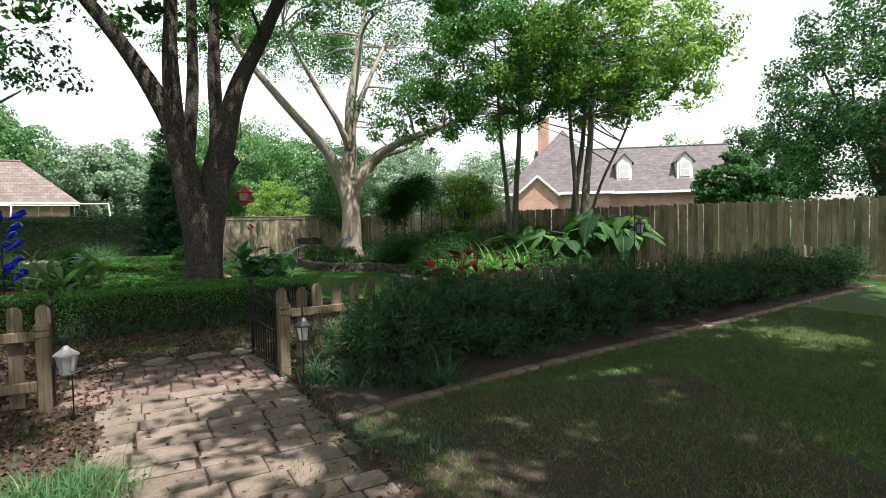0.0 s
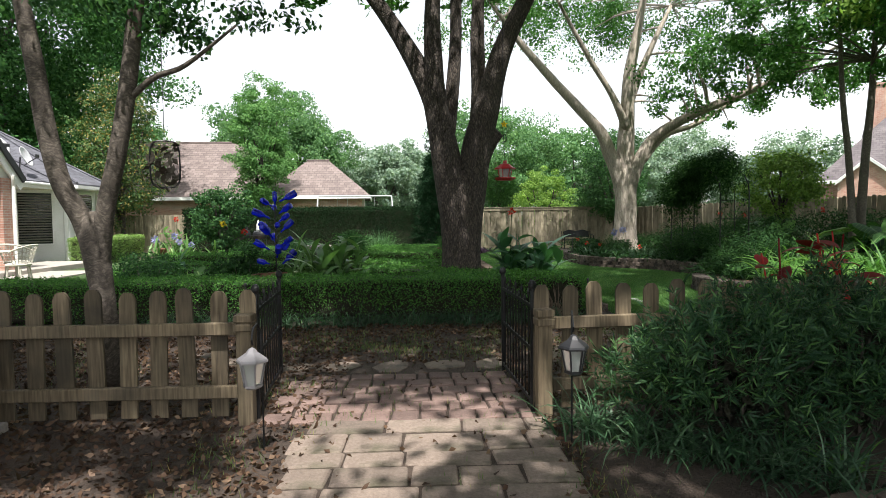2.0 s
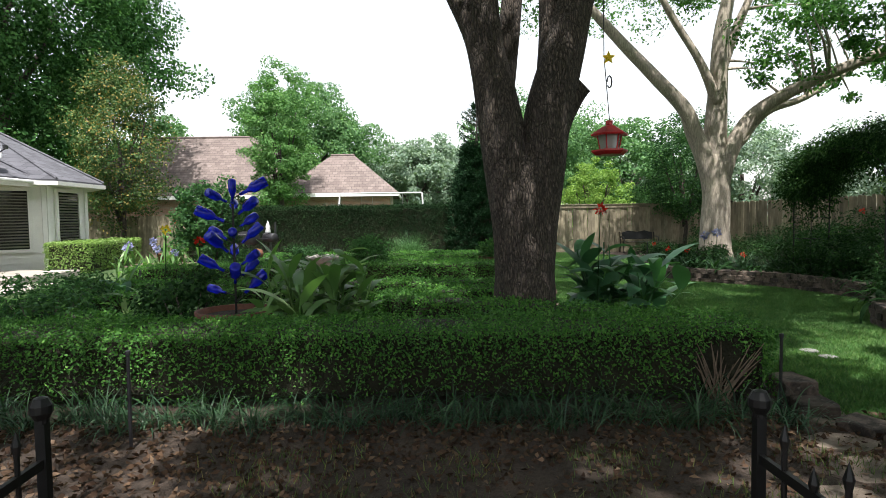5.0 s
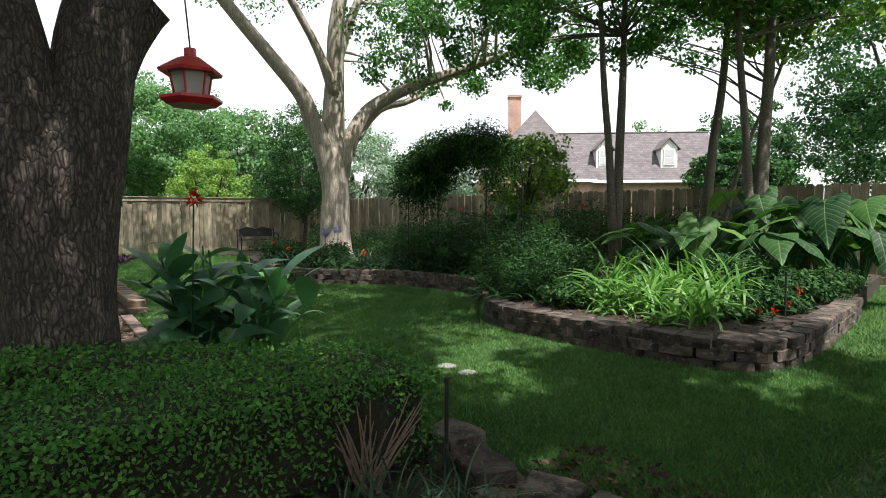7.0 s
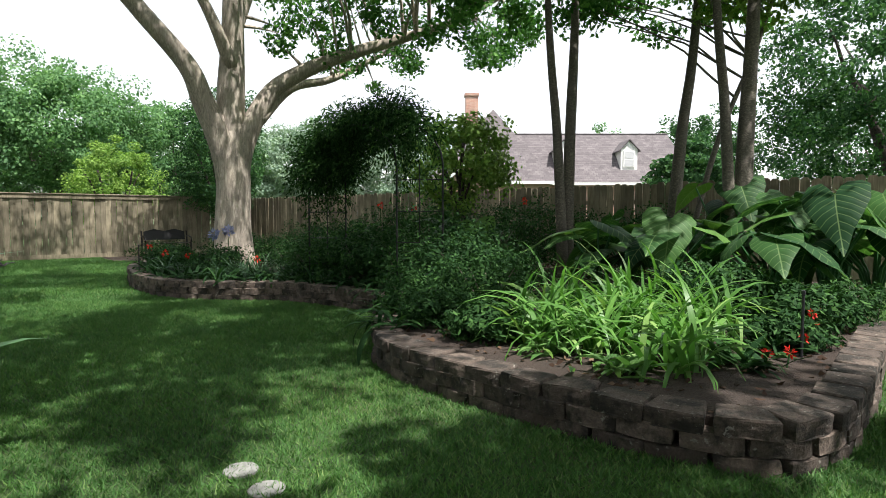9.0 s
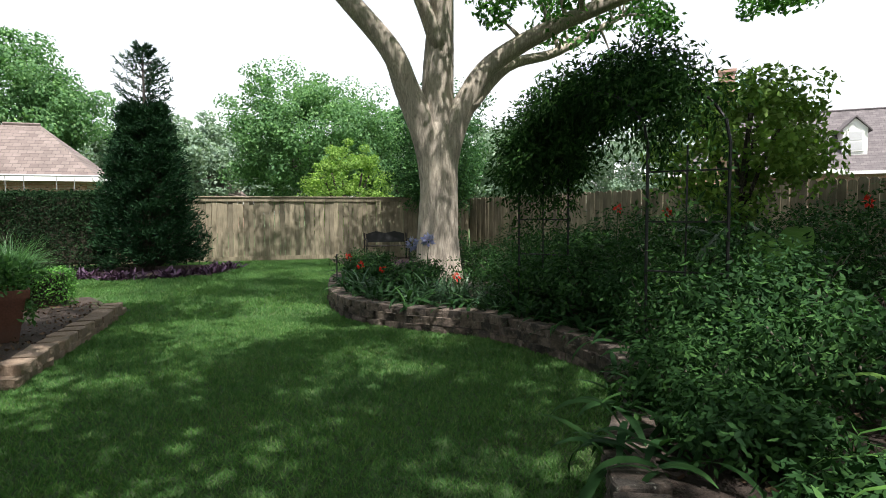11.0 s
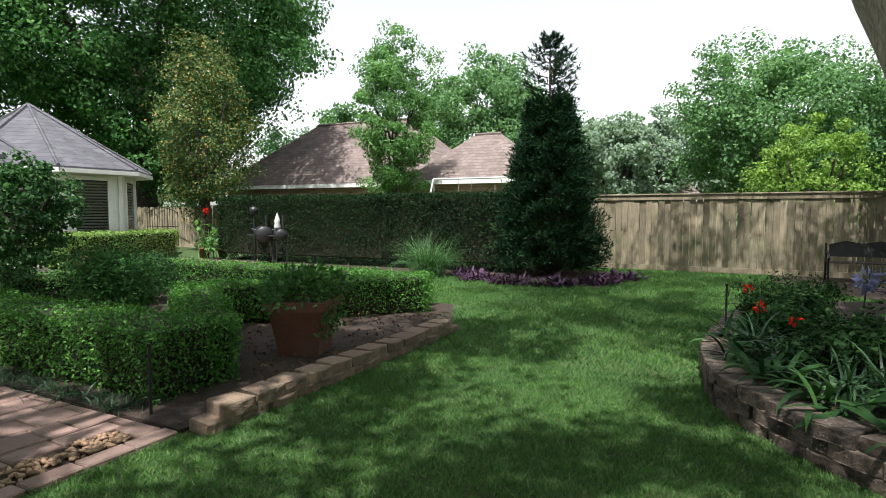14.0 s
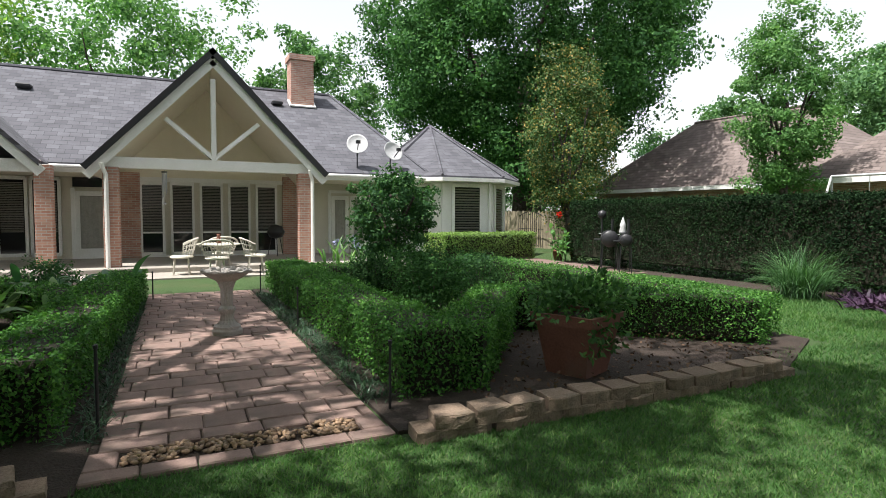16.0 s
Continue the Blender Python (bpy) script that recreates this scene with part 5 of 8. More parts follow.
        part("mast", Geo().tube([(-0.02, 0, 0.0), (-0.05, 0, -0.35), (0.1, 0, -0.8)], 0.025, 6), M["black"], dsh)
    return ob


house()


def hip_house(name, label, m, w, d, eave, ridge, hip, roof_mat, wall_mat, dormers=(), chimney=None, cross=None):
    ob = thing(name, label, "house", m)
    part("wall", Geo().box((0, d / 2, eave / 2), (w - 1, d - 1, eave)), wall_mat, ob)
    a, b = -w / 2, w / 2
    part("roof", Geo().slab([(a, 0, eave), (b, 0, eave), (b - hip, d / 2, ridge), (a + hip, d / 2, ridge)], 0.15), roof_mat, ob)
    part("roof", Geo().slab([(b, 0, eave), (b, d, eave), (b - hip, d / 2, ridge)], 0.15), roof_mat, ob)
    part("roof", Geo().slab([(b, d, eave), (a, d, eave), (a + hip, d / 2, ridge), (b - hip, d / 2, ridge)], 0.15), roof_mat, ob)
    part("roof", Geo().slab([(a, d, eave), (a, 0, eave), (a + hip, d / 2, ridge)], 0.15), roof_mat, ob)
    part("fascia", Geo().box((0, 0.02, eave - 0.1), (w, 0.06, 0.2)).box((b, d / 2, eave - 0.1), (0.06, d, 0.2)).box((a, d / 2, eave - 0.1), (0.06, d, 0.2)), M["white"], ob)
    part("ridge_cap", Geo().tube([(a + hip, d / 2, ridge + 0.02), (b - hip, d / 2, ridge + 0.02)], 0.08, 6), roof_mat, ob)
    for x in dormers:
        dm = thing("dormer", "", "")
        dm.parent = ob
        sl = (ridge - eave) / (d / 2)
        y0 = 1.1
        z0 = eave + sl * y0
        dm.matrix_local = pose(x, y0, z0)
        part("dormer_wall", Geo().box((0, 0.9, 0.75), (1.3, 1.8, 1.7)).add([(-0.65, 0, 1.6), (0.65, 0, 1.6), (0, 0, 2.25)], [(0, 1, 2)]), M["white"], dm)
        for s in (-1, 1):
            part("dormer_roof", Geo().slab([(s * 0.85, -0.15, 1.5), (0, -0.15, 2.4), (0, 3.0, 2.4), (s * 0.85, 3.0, 1.5)], 0.1), roof_mat, dm)
        part("window_frame", Geo().box((0, -0.03, 0.85), (0.9, 0.06, 1.3)), M["white"], dm)
        part("pane", Geo().box((0, -0.065, 1.15), (0.7, 0.02, 0.5)).box((0, -0.065, 0.55), (0.7, 0.02, 0.5)), M["dish"], dm)
    if chimney:
        x, y, z0, z1 = chimney
        part("chimney", Geo().box((x, y, (z0 + z1) / 2), (1.0, 0.9, z1 - z0)).box((x, y, z1 + 0.08), (1.15, 1.05, 0.2)), M["brick_x"], ob)
    if cross:
        x, wd, pk, dep = cross
        f0, top0, top1 = -dep, (x + 0.6, d / 2 - 1.0, pk), (x + 0.6, d / 2 + 1.5, pk)
        part("cross_roof", Geo().slab([(x - wd, f0, eave), (x + wd, f0, eave), top0], 0.15), roof_mat, ob)
        part("cross_roof", Geo().slab([(x + wd, f0, eave), (x + wd, d, eave), top1, top0], 0.15), roof_mat, ob)
        part("cross_roof", Geo().slab([(x - wd, d, eave), (x - wd, f0, eave), top0, top1], 0.15), roof_mat, ob)
        part("cross_fascia", Geo().box((x, f0, eave - 0.1), (2 * wd, 0.08, 0.22)), M["white"], ob)
        part("cross_wall", Geo().box((x, f0 + 2.5, eave / 2), (2 * wd - 0.8, 4.2, eave)), wall_mat, ob)
        gx = x - wd * 0.35
        for s in (-1, 1):
            part("gable_roof", Geo().slab([(gx + s * 1.9, f0 - 0.6, eave - 0.2), (gx, f0 - 0.6, eave + 1.5), (gx, f0 + 2.4, eave + 1.5), (gx + s * 1.9, f0 + 2.4, eave - 0.2)], 0.12), roof_mat, ob)
            part("rake_board", Geo().tube([(gx + s * 1.9, f0 - 0.62, eave - 0.3), (gx, f0 - 0.62, eave + 1.4)], 0.12, 4), M["white"], ob)
        part("gable_wall", Geo().add([(gx - 1.7, f0 - 0.4, 0), (gx + 1.7, f0 - 0.4, 0), (gx + 1.7, f0 - 0.4, eave - 0.3), (gx, f0 - 0.4, eave + 1.3), (gx - 1.7, f0 - 0.4, eave - 0.3)], [(0, 1, 2, 3, 4)]), wall_mat, ob)
    return ob


M["shingle_far"] = coursed_mat("dark_grey_shingle", (0.115, 0.1, 0.105), (0.165, 0.145, 0.148), (0.07, 0.06, 0.064), 0.35, 0.16, 0.008, 0.95, 0.3)
hip_house("neighbour_house", "two-level brick house with a grey roof and white dormers", pose(38.2, 30.6, 0, 0, 0, -38.9), 18.5, 9.0, 3.85, 8.1, 0.6, M["shingle_far"], M["brick_x"], (-0.7, 4.4), (-7.8, 2.9, 3, 10.9), (-6.6, 4.8, 10.0, 1.8))
hip_house("neighbour_house", "low house with a brown hipped roof", pose(-15.4, 32.0, 0, 0, 0, 4), 15.0, 9.0, 3.0, 6.9, 4.2, M["shingle_brown"], M["brick_x"])
hip_house("neighbour_house", "low house with a brown hipped roof and a gabled end", pose(-6.4, 31.6, 0, 0, 0, 4), 6.8, 6.0, 3.0, 5.4, 2.7, M["shingle_brown"], M["brick_x"])
hip_house("neighbour_house", "far low house with a brown hipped roof", pose(-1.0, 52, 0, 0, 0, 0), 7, 6.0, 2.4, 4.6, 2.6, M["shingle_brown"], M["brick_x"])

# ---------------- strap-leaved and broad-leaved plants ----------------


def strips(name, C, S, W, mat):
    """Ribbons: centre lines (n, k, 3), side directions (n, 3), widths (n, k)."""
    n, k = C.shape[:2]
    half = S[:, None, :] * (W / 2)[:, :, None]
    V = np.stack([C - half, C + half], 2).reshape(-1, 3)
    base = (np.arange(n) * k * 2)[:, None]
    i = np.arange(k - 1)[None] * 2
    q = base + i
    F = np.stack([q, q + 1, q + 3, q + 2], -1).reshape(-1)
    me = bpy.data.meshes.new(name)
    me.vertices.add(len(V))
    me.vertices.foreach_set("co", V.astype(np.float32).ravel())
    me.loops.add(len(F))
    me.loops.foreach_set("vertex_index", F.astype(np.int32))
    me.polygons.add(len(F) // 4)
    me.polygons.foreach_set("loop_start", np.arange(0, len(F), 4, dtype=np.int32))
    me.update(calc_edges=True)
    me.materials.append(mat)
    return me


def arching(P, length, width, rise=75, droop=95, k=7, broad=False, spread=0.25, az=None):
    """Leaves that rise from P and arch over: returns what strips() takes."""
    n = len(P)
    a = rng.uniform(0, 2 * np.pi, n) if az is None else az
    L = length * rng.uniform(0.6, 1.2, n)
    e = np.radians(rise + rng.normal(0, 14, n))
    dr = np.radians(droop) * rng.uniform(0.4, 1.25, n)
    C = np.zeros((n, k, 3))
    C[:, 0] = P
    for i in range(1, k):
        el = e - dr * (i / (k - 1)) ** 1.3
        st = (L / (k - 1))[:, None]
        C[:, i] = C[:, i - 1] + st * np.stack([np.cos(a) * np.cos(el), np.sin(a) * np.cos(el), np.sin(el)], 1)
    tw = rng.normal(0, spread, n)
    S = unit(np.stack([-np.sin(a + tw), np.cos(a + tw), rng.normal(0, 0.25, n)], 1))
    t = np.linspace(0, 1, k)
    prof = (np.sin(np.pi * np.clip(t * 1.02, 0, 1)) ** 0.75 * 0.98 + 0.04) if broad else np.minimum(1, 0.55 + t * 2) * (1 - t ** 2.2) + 0.03
    W = width * rng.uniform(0.7, 1.2, n)[:, None] * prof[None]
    return C, S, W


def joined(sets):
    return tuple(np.concatenate([s[i] for s in sets]) for i in range(3))


def clump(name, label, category, x, y, z0, n, length, width, mat, rad=0.12, rise=75, droop=100, broad=False, group=""):
    p = np.stack([x + rng.normal(0, rad, n), y + rng.normal(0, rad, n), np.full(n, z0 - 0.01)], 1)
    ob = thing(name, label, category, group=group)
    tagged(part("leafage", strips("leafage", *arching(p, length, width, rise, droop, 7, broad), mat), mat, ob), kind="stuff")
    return ob


def flower(x, y, z0, z1, mat, label, size=0.09, n=26, lean=0.05):
    ob = thing("flower", label, "flower")
    part("stem", Geo().tube([(x, y, z0), (x + lean * 0.5, y, (z0 + z1) / 2), (x + lean, y, z1)], 0.006, 5), M["fern"], ob)
    d = ball(n)
    part("bloom", quads("bloom", leaves(np.array((x + lean, y, z1)) + d * size * 0.4, d, size, size * 0.6, jitter=0.3), mat), mat, ob)
    return ob


# ---------------- lawn ----------------


def scatter(x0, x1, y0, y1, per_m2):
    n = int((x1 - x0) * (y1 - y0) * per_m2)
    return rng.uniform(x0, x1, n), rng.uniform(y0, y1, n)


def lawn_mask(x, y):
    ok = ~inside(BED_POLY, x, y)
    ok &= ~((x < 1.93) & (y > 4.6) & (y < 14.3) & ((y < 8.22) | (y > 10.12)))
    ok &= ~((x < 1.77) & (y > 8.2) & (y < 10.15))
    ok &= ~((x < 1.2) & (y > 4.6) & (y < 15.8) & (x > -6.6))
    ok &= ~inside([(-13, -8), (1.35, -8), (1.08, -1.55), (1.05, 0.4), (3.5, 0.4), (3.3, 2.2), (2.9, 3.0), (2.6, 4.0), (2.5, 4.8), (-13, 4.8)], x, y)
    ok &= ~inside(SHRUB_POLY, x, y)
    ok &= ~inside([(-10.0, 19.9), (-1.2, 19.5), (2.6, 18.9), (2.4, 22.0), (-10.0, 22.2)], x, y)
    ok &= ~inside([(5.6, 21.3), (7.0, 19.5), (10.6, 18.2), (10.3, 23.0), (5.6, 23.0)], x, y)
    ok &= y < 22.95
    return ok


def lawn(name, label, x0, x1, y0, y1, per, h, w, mat, patch=0.0):
    x, y = scatter(x0, x1, y0, y1, per)
    ok = lawn_mask(x, y)
    x, y = x[ok], y[ok]
    if patch:
        v = np.array([noise.noise(Vector((a * 0.8, b * 0.8, 2))) + 0.5 * noise.noise(Vector((a * 2.7, b * 2.7, 5))) for a, b in zip(x, y)])
        ok = v + rng.normal(0, 0.25, len(v)) > patch
        x, y = x[ok], y[ok]
    P = np.stack([x, y, 0 * x - 0.004], 1)
    return tagged(new(name, quads(name, blades(P, h, w, 1.5), mat)), label, "grass", kind="stuff")


lawn("lawn_grass", "short dense green lawn grass", 1.74, 7.0, 2.6, 13.0, 6200, 0.034, 0.0095, M["grass"])
lawn("lawn_grass", "short dense green lawn grass", -6.6, 9.0, 13.0, 23.0, 2000, 0.045, 0.015, M["grass"])
lawn("lawn_grass", "short dense green lawn grass", 2.3, 14.3, 0.4, 5.2, 2200, 0.042, 0.013, M["grass"])
lawn("lawn_grass", "short dense green lawn grass", -10.6, -6.4, 7.0, 12.0, 900, 0.06, 0.018, M["grass"])
lawn("lawn_grass", "thin patchy grass with bare soil", 1.1, 9.5, -6.5, 0.3, 4200, 0.036, 0.0095, M["dry_grass"], -0.3)
sheet("bare_patch", [(1.1, -7), (2.4, -7), (3.6, -4.0), (4.6, -1.9), (2.2, -1.45), (1.08, -1.62)], 0.005, M["dirt"])


def strewn(name, label, cat, spots, h, w, mat, z=0.006, n=40, rad=0.12):
    P = []
    for x, y in spots:
        m = int(n * rng.uniform(0.5, 1.4))
        P.append(np.stack([x + rng.normal(0, rad, m), y + rng.normal(0, rad, m), np.full(m, z)], 1))
    return tagged(new(name, quads(name, blades(np.concatenate(P), h, w, 0.8), mat)), label, cat, kind="stuff")


spots = [(rng.uniform(-1.6, 1.6), rng.uniform(1.7, 3.0)) for _ in range(46)] + [(rng.uniform(-1.1, -0.5), rng.uniform(-2.6, 1.0)) for _ in range(16)] + [(rng.uniform(0.85, 1.15), rng.uniform(-2, 1.2)) for _ in range(12)] + [(rng.uniform(1.3, 2.8), rng.uniform(1.2, 3.0)) for _ in range(18)] + [(rng.uniform(-0.5, 0.9), rng.uniform(-3, 1.5)) for _ in range(16)] + [(rng.uniform(-5, -1.2), rng.uniform(0.4, 2.6)) for _ in range(14)]
strewn("weed_grass", "scattered tufts of weedy grass on bare soil", "grass", spots, 0.06, 0.007, M["dry_grass"])
x, y = scatter(-6, 3.4, -4.2, 3.6, 620)
ok = ~((x > -0.5) & (x < 0.95) & (y < 1.5) & (rng.uniform(0, 1, len(x)) < 0.93))
ok &= ~((x > 1.1) & (y < 0.3)) & ~((x > -0.5) & (y > 1.2) & (y < 2.8) & (rng.uniform(0, 1, len(x)) < 0.5))
x, y = x[ok], y[ok]
tagged(new("leaf_litter", quads("leaf_litter", leaves(np.stack([x, y, 0 * x + rng.uniform(0.008, 0.03, len(x))], 1), np.stack([rng.normal(0, 1, len(x)), rng.normal(0, 1, len(x)), 0 * x], 1), 0.048, 0.03, 0.3, 0.3), M["litter"])), "dry brown fallen leaves on the soil", "leaves", kind="stuff")
x, y = scatter(5.6, 12.5, 4.0, 16.0, 60)
ok = inside(BED_POLY, x, y)
x, y = x[ok], y[ok]
tagged(new("leaf_litter", quads("leaf_litter", leaves(np.stack([x, y, 0 * x + 0.25], 1), np.stack([rng.normal(0, 1, len(x)), rng.normal(0, 1, len(x)), 0 * x], 1), 0.06, 0.04, 0.3, 0.3), M["litter"])), "dry fallen leaves on the planting bed", "leaves", kind="stuff")
x, y = scatter(-0.4, 1.7, 10.9, 14.6, 90)
tagged(new("leaf_litter", quads("leaf_litter", leaves(np.stack([x, y, 0 * x + 0.1], 1), np.stack([rng.normal(0, 1, len(x)), rng.normal(0, 1, len(x)), 0 * x], 1), 0.05, 0.03, 0.3, 0.3), M["litter"])), "dry fallen leaves between the hedges", "leaves", kind="stuff")

# ---------------- planting ----------------
for i in range(30):  # liriope in front of the long hedge
    clump("liriope", "dark strappy border grass under the hedge", "plant", -4.2 + i * 0.225, 3.52 + 0.1 * math.sin(i * 1.9), 0, 60, 0.36, 0.011, M["liriope"], 0.08, 68, 110, group="border grass")
for i in range(9):
    clump("liriope", "dark strappy border grass by the path", "plant", 1.2 + 0.13 * i, -0.35 - 0.1 * i + 0.06 * math.sin(i * 3), 0, 75, 0.42, 0.014, M["liriope"], 0.1, 65, 110, group="border grass")
for i in range(22):
    clump("liriope", "dark strappy border grass by the path", "plant", 0.95 - i * 0.31, 10.22 + 0.03 * math.sin(i * 2), 0.02, 95, 0.17, 0.01, M["liriope"], 0.07, 60, 110, group="border grass")
    clump("liriope", "dark strappy border grass by the path", "plant", 1.0 - i * 0.31, 8.2 + 0.02 * math.sin(i * 2), 0, 80, 0.17, 0.01, M["liriope"], 0.06, 60, 110, group="border grass")
for x, y in ((-0.62, -1.85), (-0.5, -2.1), (-0.85, -1.98), (-0.72, -2.2)):
    clump("mondo_grass", "blue-green tufted grass at the path's edge", "plant", x, y, 0, 260, 0.24, 0.006, M["tuft"], 0.1, 70, 100)
for x, y in ((1.0, -1.75), (1.15, -2.0), (1.35, -2.25), (1.05, -2.2), (1.5, -2.45)):
    clump("mondo_grass", "dark low tufted grass at the path's edge", "plant", x, y, 0, 130, 0.16, 0.006, M["liriope"], 0.1, 60, 100)
clump("spider_lily", "small pale-green strappy plant under the shrubs", "plant", 2.35, -1.05, 0, 22, 0.26, 0.025, M["lily"], 0.04, 60, 80)
clump("fountain_grass", "rounded clump of fine green grass by the hedge", "plant", -1.5, 19.3, 0, 900, 1.15, 0.012, M["tuft"], 0.16, 76, 100)
for i, (x, y) in enumerate([(6.3, 4.75), (6.75, 4.9), (6.4, 5.35), (6.95, 5.5), (7.45, 5.1), (7.4, 5.8), (6.7, 6.0), (7.9, 5.5), (7.2, 6.4), (8.0, 6.1), (6.2, 5.75)]):
    clump("daylily", "bright green arching daylily clump", "plant", x, y, 0.24, 62, 0.9 if i > 2 else 0.72, 0.044, M["lily"], 0.11, 72, 135, group="daylily clumps")
for i in range(20):  # dark strappy border of the far bed
    t = i / 19
    x, y = 5.35 + 1.5 * t + 0.25 * math.sin(i * 2.1), 13.6 - 2.6 * t + 0.3 * math.sin(i * 3.7)
    clump("agapanthus", "dark strappy agapanthus leaves over the stone edge", "plant", x, y, 0.24, 46, 0.5, 0.026, M["liriope"], 0.08, 66, 110, group="agapanthus border")


def heart_leaf(size, fold=0.18):
    """A drooping heart-shaped leaf whose stalk joins at the origin and whose tip points along +x."""
    g = Geo()
    half = [(-0.32, 0.16), (-0.3, 0.34), (-0.1, 0.44), (0.15, 0.42), (0.4, 0.32), (0.65, 0.17), (0.85, 0.06)]
    mid = [(0.0, 0), (0.05, 0), (0.12, 0), (0.25, 0), (0.45, 0), (0.66, 0), (0.86, 0)]
    vs, fs = [], []
    for s in (1, -1):
        o = len(vs)
        for (mx, my), (hx, hy) in zip(mid, half):
            for f in (0.0, 0.5, 1.0):
                x, y = mx + (hx - mx) * f, s * hy * f
                z = fold * abs(y) - 0.42 * max(0, x) ** 2 + 0.035 * math.sin(11 * x + 2 * s) * f - 0.25 * f * f * abs(y)
                vs.append((x * size, y * size, z * size))
        for i in range(len(half) - 1):
            for j in range(2):
                a = o + i * 3 + j
                fs.append((a, a + 1, a + 4, a + 3))
    tip = len(vs)
    vs.append((1.0 * size, 0, -0.36 * size))
    g.add(vs, fs)
    g.f += [(6 * 3, 6 * 3 + 1, tip), (6 * 3 + 1, 6 * 3 + 2, tip), (39 - 0, 40, tip), (40, 41, tip)]
    return g


EAR = [heart_leaf(s).mesh("leaf", M["ear"], True) for s in (0.54, 0.68, 0.44)]


def elephant_ear(x, y, z0, h, n, label, seed):
    r = random.Random(seed)
    ob = thing("elephant_ear", label, "plant", pose(x, y, z0), group="elephant ears")
    for i in range(n):
        a = 2 * math.pi * i / n + r.uniform(-0.4, 0.4)
        H, out = h * r.uniform(0.55, 1.05), r.uniform(0.2, 0.55)
        px, py = math.cos(a) * out, math.sin(a) * out
        part("stalk", Geo().tube([(0, 0, -0.02), (px * 0.3, py * 0.3, H * 0.55), (px, py, H)], [0.025, 0.018, 0.012], 6), M["canna"], ob)
        piece("leaf", EAR[i % 3], ob, pose(px, py, H, r.uniform(-20, 20), r.uniform(-4, 46), math.degrees(a)))


for i, (x, y, h, n) in enumerate([(9.1, 5.2, 0.8, 7), (9.8, 4.9, 1.25, 8), (10.6, 4.7, 1.3, 8), (11.3, 5.2, 1.35, 8), (10.2, 5.6, 1.35, 7), (9.2, 6.4, 0.95, 7), (8.9, 7.2, 0.9, 6), (9.8, 7.4, 1.0, 7), (10.9, 6.5, 1.4, 7), (11.8, 6.1, 1.4, 7), (8.7, 9.4, 0.95, 6), (9.1, 10.6, 1.1, 6)]):
    elephant_ear(x, y, 0.23, h, n + 4, "elephant ear plant with huge glossy heart-shaped leaves", i + 3)


def leafy(name, label, x, y, z0, stems, h, leaf_len, leaf_w, mat, rad, per=6, rise=55, droop=80):
    """Upright stalks with broad leaves set along them."""
    ob = thing(name, label, "plant")
    g, P, A = Geo(), [], []
    for i in range(stems):
        sx, sy = x + rng.normal(0, rad), y + rng.normal(0, rad)
        H = h * rng.uniform(0.55, 1.0)
        tx, ty = sx + rng.normal(0, rad * 0.6), sy + rng.normal(0, rad * 0.6)
        g.tube([(sx, sy, z0), (tx, ty, z0 + H)], [0.014, 0.008], 6)
        for k in range(per):
            t = 0.25 + 0.75 * k / per
            P.append((sx + (tx - sx) * t, sy + (ty - sy) * t, z0 + H * t))
            A.append(2.4 * k + i)
    tagged(part("stalk_mass", g, mat, ob), kind="stuff")
    tagged(part("leafage", strips("leafage", *arching(np.array(P), leaf_len, leaf_w, rise, droop, 7, True, 0.25, np.array(A)), mat), mat, ob), kind="stuff")
    return ob


leafy("canna", "tall canna lily with broad dark green leaves by the tree", 2.05, 6.5, 0.0, 15, 1.1, 0.58, 0.19, M["canna"], 0.25, 6, 60, 85)
leafy("canna", "canna with broad dark leaves beside the hedge", 2.15, 7.1, 0.0, 5, 0.8, 0.48, 0.15, M["canna"], 0.15, 5, 60, 70)
leafy("shell_ginger", "variegated ginger with long arching cream-edged leaves", -1.42, 5.5, 0.0, 26, 1.1, 0.58, 0.11, M["ginger"], 0.24, 6, 58, 85)
leafy("red_leaf_plant", "plant with broad deep red leaves behind the picket fence", 3.75, 1.3, 0.0, 7, 1.3, 0.3, 0.13, M["redleaf"], 0.2, 6, 45, 75)
leafy("red_leaf_plant", "plant with broad deep red leaves behind the picket fence", 4.65, 1.5, 0.0, 8, 1.2, 0.3, 0.13, M["redleaf"], 0.24, 6, 45, 75)
leafy("lily", "green strap-leaved lily clump behind the picket fence", 4.3, 1.05, 0.0, 6, 0.95, 0.42, 0.05, M["ginger"], 0.3, 6, 60, 80)
leafy("lily", "green strap-leaved lily clump behind the picket fence", 3.2, 1.25, 0.0, 4, 0.9, 0.36, 0.06, M["ginger"], 0.15, 6, 60, 80)
leafy("lily", "green strap-leaved lily clump behind the picket fence", 5.35, 1.35, 0.0, 5, 0.95, 0.42, 0.05, M["ginger"], 0.2, 6, 60, 80)
leafy("iris", "tall strap-leaved iris clump by the house", -6.6, 12.4, 0.0, 16, 0.75, 0.55, 0.055, M["ginger"], 0.5, 5, 75, 60)

